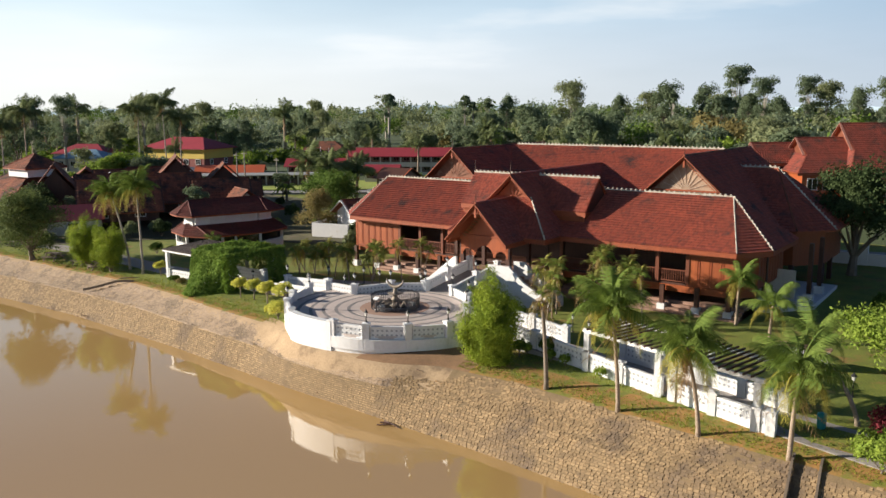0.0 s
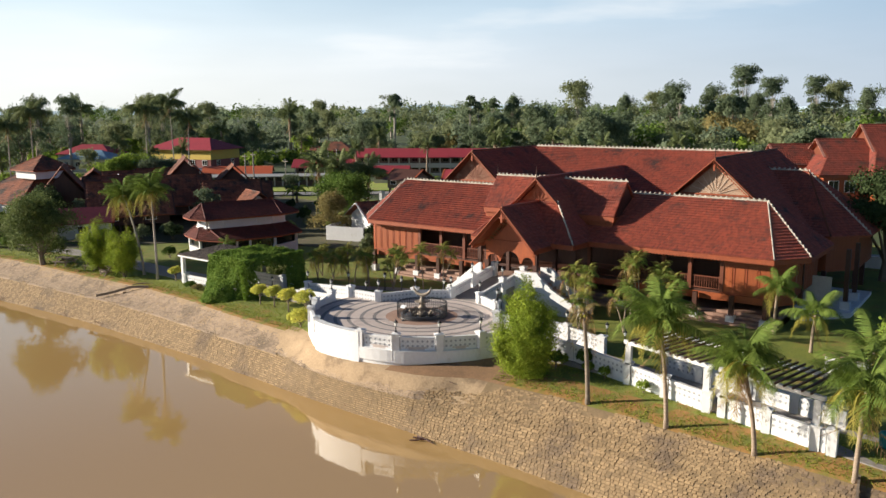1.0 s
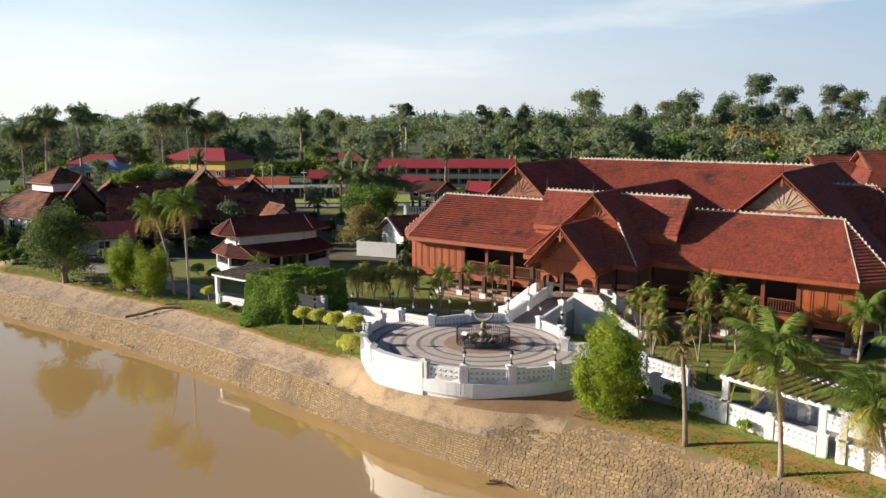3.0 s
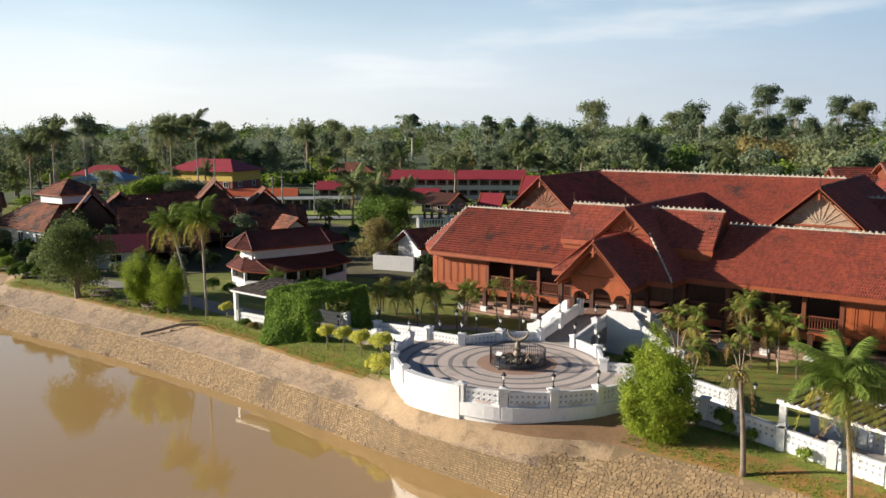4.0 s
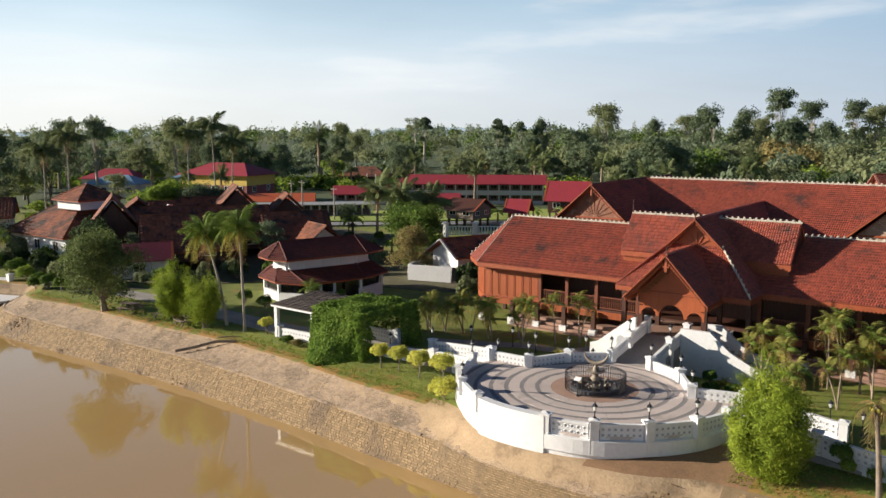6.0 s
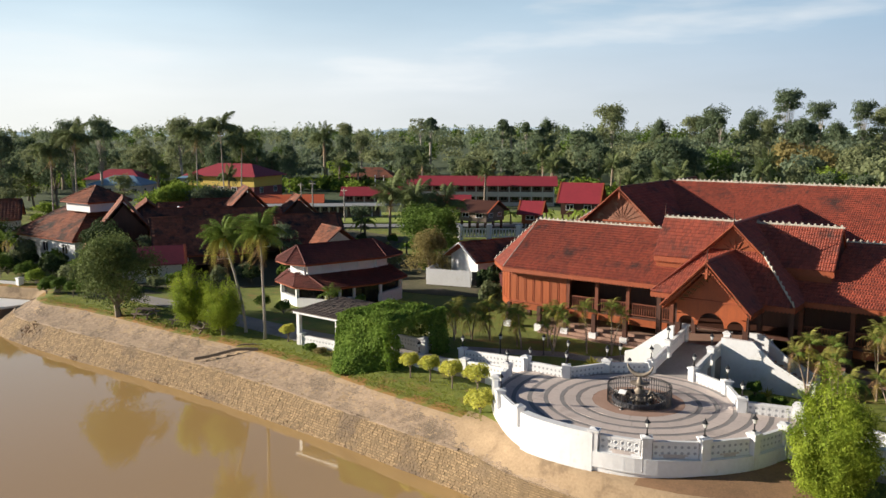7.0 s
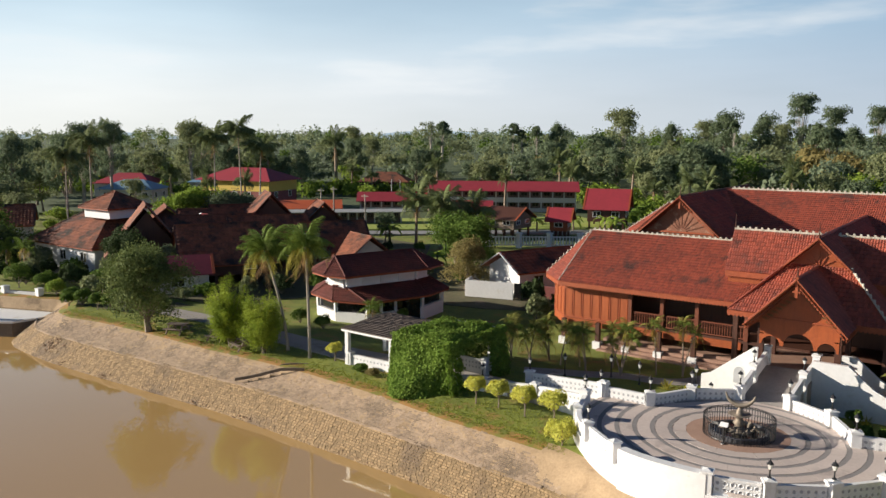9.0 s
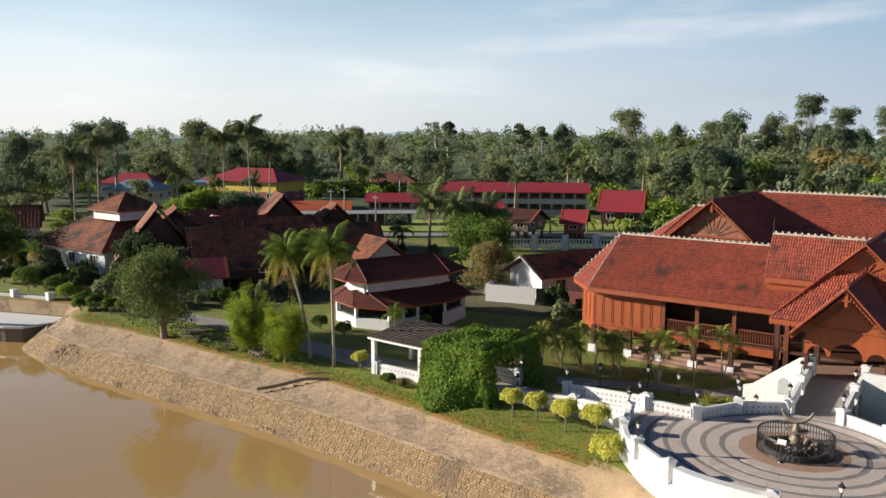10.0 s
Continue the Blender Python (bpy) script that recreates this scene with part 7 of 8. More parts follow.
part("upper_wall", bm, YELLOW_WALL, yb, "yellow painted upper storey")
house("red_pavilion", (-81.2, 126.5, 0.2), 18, 6.0, 6.6, 3.4, 3.0, "timber pavilion with a tall crimson roof", PINK_ROOF, WOOD_DARK, "gable", tiles=False, stilts=1.2, windows=2)
house("red_pavilion", (-81.6, 110.6, 0.2), 18, 2.6, 3.4, 2.6, 1.8, "small hut with a crimson roof", PINK_ROOF, WOOD_TRIM, "gable", tiles=False, stilts=1.0, windows=1)
house("cabin", (-88.0, 106.0, 0.2), 0, 5.0, 5, 3.0, 1.5, "dark-roofed stilted cabin behind the trees", WOOD_DARK, TIMBER_GREY, "gable", tiles=False, stilts=1.4, windows=2)
house("far_house", (-205, 118, 0.2), 30, 14, 9, 3.4, 2.2, "far village house with a red roof", PINK_ROOF, CREAM_WALL, tiles=False, windows=4)
house("far_house", (-188, 108, 0.2), 30, 12, 8, 3.2, 1.8, "far village house with a pale blue roof", BLUE_ROOF, CREAM_WALL, tiles=False, windows=4)
house("far_house", (-158, 160, 0.2), 30, 12, 8, 3.6, 2.2, "far village house with a brown roof", TILE_OLD, WOOD_DARK, tiles=False, windows=3)
house("far_house", (-190, 132, 0.2), 30, 10, 8, 3.6, 1.6, "far village house with a blue-grey roof", BLUE_ROOF, CREAM_WALL, tiles=False, windows=3)
# the neighbouring hall: stepped roofs with small gables above their end slopes
# a darker red than the palace tile, with darker patches
TILE_HALL = material("darker_red_roof_tile", (0.27, 0.055, 0.032), (0.16, 0.036, 0.024), 0.8, 1.4, 0.2, 9, spread=0.2, island=True, dirt=(0.07, 0.03, 0.024), dirt_size=2.6, dirt_from=0.5)
PINK_TRIM = material("faded_pink_paint", (0.42, 0.20, 0.15), (0.32, 0.14, 0.10), 0.6, 0.8, 0.1, 10)


def stepped_roof(t, u0, u1, v0, v1, eave, ridge):
    """A long roof whose left end slopes below a small gable; local x runs along the ridge."""
    vm, g = (v0 + v1) / 2, 0.52
    gz, gu = eave + (ridge - eave) * g, u0 + 2.2
    gv0, gv1 = v0 + (vm - v0) * g, v1 + (vm - v1) * g
    slope(t, [(u0, v0, eave), (u1, v0, eave), (u1, vm, ridge), (gu - 0.5, vm, ridge), (gu, gv0, gz)], TILE_HALL, "", 0.4, 0.32)
    slope(t, [(u1, v1, eave), (u0, v1, eave), (gu, gv1, gz), (gu - 0.5, vm, ridge), (u1, vm, ridge)], TILE_HALL, "", 0.5, 0.4)
    slope(t, [(u0, v1, eave), (u0, v0, eave), (gu, gv0, gz), (gu, gv1, gz)], TILE_HALL, "", 0.4, 0.32)
    bm = bmesh.new()
    v = [bm.verts.new(p) for p in ((gu + 0.1, gv1, gz), (gu + 0.1, gv0, gz), (gu + 0.1, vm, ridge - 0.1))]
    w = [bm.verts.new(q.co + Vector((0.1, 0, 0))) for q in v]
    bm.faces.new(v), bm.faces.new(w[::-1])
    for i in range(3):
        bm.faces.new((v[i], w[i], w[(i + 1) % 3], v[(i + 1) % 3]))
    bmesh.ops.recalc_face_normals(bm, faces=bm.faces)
    part("gable", bm, WOOD_BROWN, t)
    for y in (gv0, gv1):
        bm = bmesh.new()
        beam(bm, (gu - 0.45, y + (y - vm) * 0.05, gz - 0.1), (gu - 0.45, vm, ridge + 0.05), 0.08, 0.3, (1, 0, 0))
        part("bargeboard", bm, PINK_TRIM, t, "faded pink painted bargeboard")
    crest(t, (gu - 0.5, vm, ridge), (u1, vm, ridge), False, TILE_HALL, 0.1)
    bm = bmesh.new()
    box(bm, (u0 + 0.9, v0 + 0.9, -0.5), (u1 - 0.5, v1 - 0.9, eave - 0.1))
    part("wall", bm, WOOD, t)
    n = max(2, int((u1 - u0) / 2.2))
    for k in range(n):
        window(t, pose(u0 + 1.2 + (u1 - u0 - 2.2) * (k + 0.5) / n, v0 + 0.88, eave - 1.5), 1.3, 1.5)
    bm = bmesh.new()
    beam(bm, (u0, v0, eave - 0.2), (u1, v0, eave - 0.2), 0.08, 0.3)
    part("eaves_board", bm, WOOD_TRIM, t)


hall = thing("timber_hall", (-25.0, 110.0, 0.2), "second timber hall with stepped red tile roofs behind the palace", "hall", turn=31)
stepped_roof(hall, 0.0, 10.0, 0.0, 14.0, 6.0, 10.2)
stepped_roof(hall, 5.6, 24.0, -2.0, 16.0, 5.4, 12.1)
stepped_roof(hall, -5.0, 2.5, 6.5, 14.0, 6.8, 9.4)
stepped_roof(hall, 16.0, 28.0, -9.0, 3.0, 5.2, 9.6)

low = site("boundary_wall", (-8, 84, 0), "low white boundary wall behind the palace", "wall")
for k in range(9):
    x, y = -22 + k * 3.2, 82.0 + k * 0.2
    bm = bmesh.new()
    box(bm, (x - 0.25, y - 0.25, 0), (x + 0.25, y + 0.25, 1.9))
    part("post", bm, WHITE, low)
    bm = bmesh.new()
    box(bm, (x + 0.25, y - 0.08, 0), (x + 2.95, y + 0.08, 1.1))
    part("wall_panel", bm, WHITE, low)
planter = site("planter_wall", (-9.5, 48.5, 0), "white garden planter wall with a brick-red coping", "wall")
bm = bmesh.new()
box(bm, (-11.3, 47.9, -0.3), (-8.6, 48.3, 0.95))
part("wall_panel", bm, WHITE, planter)
bm = bmesh.new()
box(bm, (-11.4, 47.8, 0.95), (-8.5, 48.4, 1.05))
part("coping", bm, STEP, planter)

# jetty and bank steps
EDGING = material("stained_concrete_edging", (0.20, 0.155, 0.115), (0.13, 0.10, 0.075), 0.9, 0.8, 0.2, 8)
jetty = site("jetty", (-100, 38, -1.3), "low pale concrete landing stage beyond the end of the bank", "jetty")
bm = bmesh.new()
prism(bm, [(-125, 26.0), (-98.6, 36.0), (-97.2, 36.8), (-96.5, 41.4), (-100.0, 40.4), (-104.0, 38.9), (-125, 31)], -3.6, -1.5)
part("base", bm, EDGING, jetty, "stained concrete quay wall")
bm = bmesh.new()
prism(bm, [(-125.1, 25.85), (-98.5, 35.85), (-97.0, 36.8), (-96.4, 41.5), (-100.0, 40.5), (-104.0, 39.0), (-125.1, 31.2)], -1.5, -1.3)
part("deck", bm, WHITE, jetty)
for x, y, z in ((-100.2, 35.6, 0.9), (-100.6, 41.2, 0.7), (-97.0, 42.6, 0.7), (-104.6, 39.9, 0.7)):
    pier(jetty, x, y, -2.6, z, 0.55)
for x0, y0, x1, y1 in ((-104.5, 39.9, -100.8, 41.1), (-112, 37.1, -104.8, 39.8)):
    bm = bmesh.new()
    beam(bm, (x0, y0, -0.15), (x1, y1, -0.15), 0.2, 0.7)
    part("parapet", bm, WHITE, jetty)
for (x0, y0, x1, y1, n) in ((-62.6, 39.6, -66.8, 37.3, 6), (-6.75, 34.9, -6.3, 31.0, 10)):
    st = site("bank_steps", (x0, y0, 0), "narrow concrete steps down the stone bank", "steps")
    d = (Vector((x1, y1, 0)) - Vector((x0, y0, 0)))
    u = d.normalized()
    w = Vector((-u.y, u.x, 0))
    for k in range(n):
        c = Vector((x0, y0, 0)) + d * ((k + 0.5) / n)
        s = (c.y - foot_y(c.x)) / (edge_y(c.x) - foot_y(c.x))
        z = bank_point(c.x, min(1, max(-0.2, s)))[2]
        bm = bmesh.new()
        box(bm, (-d.length / n / 2, -0.5, -0.4), (d.length / n / 2, 0.5, 0.0), Matrix.Translation((c.x, c.y, z - 0.22)) @ pose(0, 0, 0, 0, 0, math.degrees(math.atan2(u.y, u.x))))
        part("step", bm, BANK_EARTH, st)
    for sgn in (-1, 1):
        bm = bmesh.new()
        last = None
        for k in range(n + 1):
            c = Vector((x0, y0, 0)) + d * (k / n)
            s = (c.y - foot_y(c.x)) / (edge_y(c.x) - foot_y(c.x))
            p = Vector((c.x, c.y, bank_point(c.x, min(1, max(-0.2, s)))[2] + 0.12)) + w * 0.55 * sgn
            if last is not None:
                beam(bm, last, p, 0.1, 0.2)
            last = p
        part("edging", bm, EDGING, st)


# ---------------------------------------------------------------- yards, bushes and banana plants round the village
# dark earth whose colour also carries shade, laid over the brighter lawn
YARD = material("shaded_yard_earth", (0.12, 0.10, 0.05), (0.07, 0.075, 0.03), 0.95, 3.0, 0.3, 9, dirt=(0.16, 0.12, 0.08), dirt_size=3.0)
for pts, lab in (([(-150, 47), (-128, 47.5), (-112, 46.8), (-96, 47), (-84, 48.2), (-80, 58), (-80, 74), (-92, 92), (-120, 95), (-150, 82)], "dark earth yard between the village houses"),
                 ([(-125, 36.2), (-104, 40.6), (-97, 43.2), (-93, 40.6), (-86, 41.4), (-84.5, 46.6), (-96, 46.8), (-112, 46.6), (-125, 46)], "garden bed beside the landing, its earth darkened for shade"),
                 ([(-78, 60.5), (-64, 63.0), (-57, 66), (-56.6, 80), (-70, 92), (-80, 88), (-79.8, 62)], "dark ground sheet in place of shaded grass behind the white house")):
    bm = bmesh.new()
    prism(bm, pts, -1.0, lambda x, y: ground_z(x, y) + 0.05)
    bmesh.ops.recalc_face_normals(bm, faces=bm.faces)
    tagged(part("yard", bm, YARD), lab, "yard", "", "structure")


def banana_plant(at, seed):
    """A short stem under a rosette of long torn leaves."""
    r = random.Random(seed)
    t = thing("banana_plant", at, "leafy banana plant with long torn leaves", "banana plant", "banana plants round the village")
    bm = bmesh.new()
    tube(bm, [(0, 0, -0.2), (0.03, 0, 0.9), (0.05, 0.02, 1.5)], [0.14, 0.11, 0.06], 6)
    part("stem", bm, BARK, t)
    for k in range(9):
        a = 137.5 * k + r.uniform(-15, 15)
        L, up = r.uniform(1.5, 2.1), 0.9 - 0.07 * k
        verts, faces = [], []
        for i in range(7):
            q = i / 6
            w = 0.26 * math.sin(math.pi * min(1, 0.12 + q * 0.86)) * (1 + 0.2 * r.uniform(-1, 1))
            x, z = L * q * (1 - 0.2 * q), L * (up * q - 0.85 * q * q)
            verts += [(x, -w, z - 0.3 * w), (x, 0, z), (x, w, z - 0.3 * w)]
            if i:
                b = 3 * i
                faces += [(b - 3, b - 2, b + 1, b), (b - 2, b - 1, b + 2, b + 1)]
        leaf = raw("leaf", verts, faces, LEAF_LIME, t)
        leaf.matrix_basis = Matrix.Translation((0.05, 0.02, 1.4)) @ pose(0, 0, 0, 0, 0, a)
    return t


rng = np.random.default_rng(77)
bushes = [topiary("garden_bush", lawn_at(-110.0, 47.0), 0.1, 1.0, LEAF_DEEP, "loose dark green bush in a village garden", 601, 480, 0.27, group="bushes in the village gardens"),
          topiary("garden_bush", lawn_at(-104.0, 46.6), 0.1, 0.9, LEAF, "loose green bush in a village garden", 602, 480, 0.27, group="bushes in the village gardens"),
          topiary("garden_bush", lawn_at(-86.0, 57.6), 0.1, 1.0, LEAF_OLIVE, "olive-green bush beside the village houses", 603, 480, 0.27, group="bushes in the village gardens")]
spots = [(-106, 42.6), (-103.2, 43.6), (-108.6, 44.2), (-100.6, 44.6), (-97.4, 45.6), (-94.4, 43.2), (-92.2, 44.6), (-90.2, 43.0), (-88.0, 45.0), (-111.5, 42.2), (-114, 44), (-86.6, 47.4), (-131, 47.2), (-128, 49.5), (-124, 46.4), (-121.5, 48.6), (-118, 47.2), (-115.5, 49.2), (-108, 49.3), (-106, 47.6), (-104.5, 51.5), (-100, 46.2), (-97, 48), (-95, 51), (-94.5, 47), (-86.2, 49.6), (-85, 53.5), (-83.5, 56.5), (-82.2, 60), (-80.5, 63), (-78.2, 61.5), (-79, 66), (-76.5, 64.2), (-74.5, 66.5), (-72.5, 72), (-78, 73), (-81.5, 75.5), (-84.2, 78.5), (-88.5, 77), (-93, 84), (-90, 87), (-86, 90), (-60.5, 66.2), (-58.4, 67.2), (-57.8, 62), (-135, 52), (-138, 50), (-146, 52), (-150, 60), (-133, 58), (-9, 58), (-6, 56), (-8, 63), (-4, 70), (-7, 74), (-2, 60)]
for k, (x, y) in enumerate(spots):
    s = rng.uniform(0.7, 1.35)
    copy_thing(bushes[k % 3], pose(x, y, ground_z(x, y) - 0.05, 0, 0, rng.uniform(0, 360)) @ Matrix.Diagonal((s, s, s * rng.uniform(0.8, 1.3), 1)))
banana = banana_plant(lawn_at(-83.0, 64.5), 5)
for x, y in ((-86.5, 75.5), (-81.5, 79.5), (-77.5, 83.5), (-96.5, 88.5), (-110.5, 89), (-87, 113), (-83, 117.5), (-79, 120.5), (-75.5, 117), (-72, 121), (-92, 118), (-96, 121), (-69, 118), (-66, 122), (-88, 120), (-120.5, 52), (-126, 53), (-62, 118), (-58, 121), (-52, 118), (-45, 122), (-48, 126)):
    s = rng.uniform(0.8, 1.5)
    copy_thing(banana, pose(x, y, 0.3 if y > 80 else ground_z(x, y), 0, 0, rng.uniform(0, 360)) @ Matrix.Diagonal((s, s, s, 1)))


# ---------------------------------------------------------------- poles, lamps and driftwood
def pole(name, at, h, r, mat, label, cap=False):
    t = thing(name, at, label, "pole")
    bm = bmesh.new()
    tube(bm, [(0, 0, -0.3), (0.02, 0, h * 0.5), (0, 0, h)], [r * 1.3, r, r * 0.8], 8)
    part("shaft", bm, mat, t)
    bm = bmesh.new()
    if cap:
        beam(bm, (-0.7, 0, h - 0.4), (0.7, 0, h - 0.4), 0.09, 0.1)
        part("crossarm", bm, mat, t)
    else:
        lathe(bm, [(0.02, h), (0.09, h + 0.05), (0.09, h + 0.12), (0.02, h + 0.18)], 8)
        part("cap", bm, mat, t)
    return t


pole("flagpole", (-135.2, 135.0, 0.3), 5.4, 0.06, WHITE, "slender white flagpole before the school")
pole("flagpole", (-134.5, 137.0, 0.3), 5.2, 0.06, WHITE, "slender white flagpole before the school")
pole("utility_pole", (-116.3, 95.0, 0.3), 6.6, 0.12, BARK_PALE, "pale utility pole among the village houses", True)
pole("utility_pole", (-110.6, 92.0, 0.3), 7.2, 0.12, BARK_PALE, "pale leaning utility pole among the village houses", True)
pole("utility_pole", (-111.4, 100.0, 0.3), 5.6, 0.1, BARK_PALE, "thin utility pole beside the field", True)
for x, y in ((-22.1, 45.3), (-23.8, 46.4), (-38.6, 48.9), (-44.6, 46.8), (-6.6, 43.6)):
    t = thing("garden_lamp", lawn_at(x, y), "small black garden lamp on a short post", "lamp", "black garden lamps")
    bm = bmesh.new()
    lathe(bm, [(0.1, 0), (0.09, 0.05), (0.035, 0.1), (0.03, 0.85), (0.05, 0.88)], 8)
    part("post", bm, IRON, t)
    bm = bmesh.new()
    lathe(bm, [(0.06, 0.88), (0.12, 1.08), (0.12, 1.1)], 6)
    part("lantern_glass", bm, LAMP_GLASS, t)
    bm = bmesh.new()
    lathe(bm, [(0.16, 1.1), (0.14, 1.13), (0.05, 1.24), (0.02, 1.3)], 6)
    part("cap", bm, IRON, t)
for k, (x, y, z, n) in enumerate(((-28.9, 35.4, -0.45, 6), (-27.3, 32.3, -2.72, 4), (-86.8, 36.9, -2.1, 5), (-12.2, 31.2, -2.3, 4))):
    r = random.Random(700 + k)
    t = thing("driftwood", (x, y, z), "dark tangled driftwood branches on the bank", "driftwood")
    for j in range(n):
        a = r.uniform(-0.5, 0.6)
        L = r.uniform(0.7, 1.7)
        c = Vector((r.uniform(-0.5, 0.5), r.uniform(-0.25, 0.25), 0.02))
        d = Vector((math.cos(a), math.sin(a) * 0.7, r.uniform(-0.08, 0.1)))
        bm = bmesh.new()
        tube(bm, [c - d * L / 2, c + Vector((0, r.uniform(-0.08, 0.08), 0.05)), c + d * L / 2], [0.05, 0.04, 0.015], 6)
        part("branch", bm, WOOD_DARK, t)
for x, y in ((-23.5, 40.0), (-21.7, 39.6), (-20.6, 39.3), (-18.0, 38.4)):
    topiary("round_shrub", lawn_at(x, y), 0.05, 0.35, LEAF_LIME, "small fresh green shrub beside the white block wall", int(900 - x * 3), 300, 0.1)
bm = bmesh.new()
prism(bm, [(-43.2, 44.1), (-40.7, 46.6), (-38.9, 48.0), (-37.0, 48.4), (-37.0, 50.3), (-39.6, 49.9), (-42.2, 48.0), (-44.6, 45.4)], -0.8, lambda x, y: ground_z(x, y) + 0.04)
bmesh.ops.recalc_face_normals(bm, faces=bm.faces)
tagged(part("pavement", bm, PATHM), "grey curved garden path behind the terrace", "pavement", "", "structure")


# ---------------------------------------------------------------- woods
def woods_edge(x):
    """Where the woods begin behind the village."""
    return lerp([-420, -260, -200, -150, -105, -90, -60, -30, 20, 80], [118, 116, 134, 166, 185, 160, 132, 134, 136, 120], x)


rng = np.random.default_rng(2024)
G_WOODS = "trees at the edge of the woods"
kinds = [broad_tree("forest_tree", (-120, 205, 0.3), 15, 9, LEAF_DARK, "tall dark forest tree at the edge of the woods", 401, 18, 3600, 0.41, BARK, 0.28, 0.9, group=G_WOODS, lobe=0.66),
         broad_tree("forest_tree", (-95, 190, 0.3), 12, 9, LEAF_OLIVE, "olive-green forest tree at the edge of the woods", 402, 15, 3300, 0.41, BARK, 0.25, group=G_WOODS, lobe=0.75),
         broad_tree("forest_tree", (-60, 190, 0.3), 18, 7, LEAF_DARK, "very tall forest tree with a pale bare trunk", 403, 15, 2600, 0.41, BARK, 0.4, 0.9, group=G_WOODS, lobe=0.62),
         broad_tree("forest_tree", (-40, 165, 0.3), 10, 10, LEAF_OLIVE, "broad forest tree at the edge of the woods", 404, 16, 3400, 0.41, BARK, 0.12, group=G_WOODS, lobe=0.75),
         broad_tree("forest_tree", (-140, 215, 0.3), 13, 8, LEAF_DARK, "forest tree with a rounded dark crown", 405, 14, 3300, 0.41, BARK, 0.2, group=G_WOODS, lobe=0.75),
         broad_tree("forest_tree", (-20, 152, 0.3), 9, 9, LEAF_RUST, "broad tree with rust-tinged leaves at the edge of the woods", 406, 15, 3400, 0.41, BARK, 0.15, group=G_WOODS, lobe=0.75),
         broad_tree("forest_tree", (-200, 235, 0.3), 20, 6, LEAF_OLIVE, "thin emergent tree with a sparse crown on a bare pale trunk", 407, 10, 700, 0.39, BARK_PALE, 0.55, 0.9, group=G_WOODS, lobe=0.55),
         broad_tree("forest_tree", (-50, 160, 0.3), 8, 7, LEAF_LIME, "fresh green tree at the edge of the woods", 408, 14, 3000, 0.41, BARK, 0.15, group=G_WOODS, lobe=0.8)]
placed = 0
while placed < 120:
    x = rng.uniform(-330, 40)
    y = woods_edge(x) + abs(rng.normal(0, 34)) + 4
    ang = math.degrees(math.atan2(-(x + 12), y))
    if not -3 < ang < 74:
        continue
    k = int(rng.choice([0, 0, 0, 1, 1, 3, 3, 4, 4, 5, 7]))
    s = rng.uniform(0.5, 0.85)
    copy_thing(kinds[k], pose(x, y, 0.2, 0, 0, rng.uniform(0, 360)) @ Matrix.Diagonal((s, s, s * rng.uniform(0.85, 1.15), 1)))
    placed += 1
for x, y, k, s in ((-152, 64, 1, 0.5), (-142, 66, 7, 0.5), (-150, 56, 3, 0.55), (-158, 66, 1, 0.6), (-168, 72, 1, 0.6), (-206, 96, 1, 0.8), (-222, 98, 3, 0.8), (-135, 74, 7, 0.45), (-110, 60, 4, 0.34), (-122, 61, 4, 0.42),
                   (-99, 74, 4, 0.36), (-86.5, 64, 4, 0.36), (-95.5, 52.6, 4, 0.3), (-147, 92, 7, 0.4), (-172, 98, 1, 0.5), (-242, 116, 1, 0.9), (-196, 90, 7, 0.8), (-97, 88, 4, 0.34), (-182, 84, 1, 0.7), (-176, 74, 4, 0.7), (-164, 60, 4, 0.75), (-186, 76, 1, 0.8)):
    copy_thing(kinds[k], pose(x, y, 0.2, 0, 0, (x * 29) % 360) @ Matrix.Diagonal((s, s, s, 1)))
# tall trees that stand above the rest: round-headed, draped, layered and thin ones
tall = [broad_tree("emergent_tree", (-153, 295, 0.3), 25, 10, LEAF_OLIVE, "tall tree with a dense round crown above the woods", 421, 20, 6200, 0.41, BARK_PALE, 0.36, 0.95, group=G_WOODS, lobe=0.85),
        broad_tree("emergent_tree", (-118, 301, 0.3), 24, 10, LEAF_DARK, "tall tree draped with dark creepers above the woods", 422, 22, 6000, 0.41, BARK, 0.2, 1.5, group=G_WOODS, lobe=0.62),
        broad_tree("emergent_tree", (-93, 310, 0.3), 30, 11, LEAF_DARK, "very tall tree with layered clumps on bare limbs", 423, 24, 6200, 0.41, BARK_PALE, 0.3, 0.85, group=G_WOODS, lobe=0.66),
        broad_tree("emergent_tree", (-173.5, 205, 0.3), 20, 4.6, LEAF_DARK, "thin pale-trunked tree with a small flat crown", 424, 11, 1900, 0.41, BARK_PALE, 0.5, 0.9, group=G_WOODS, lobe=0.66)]
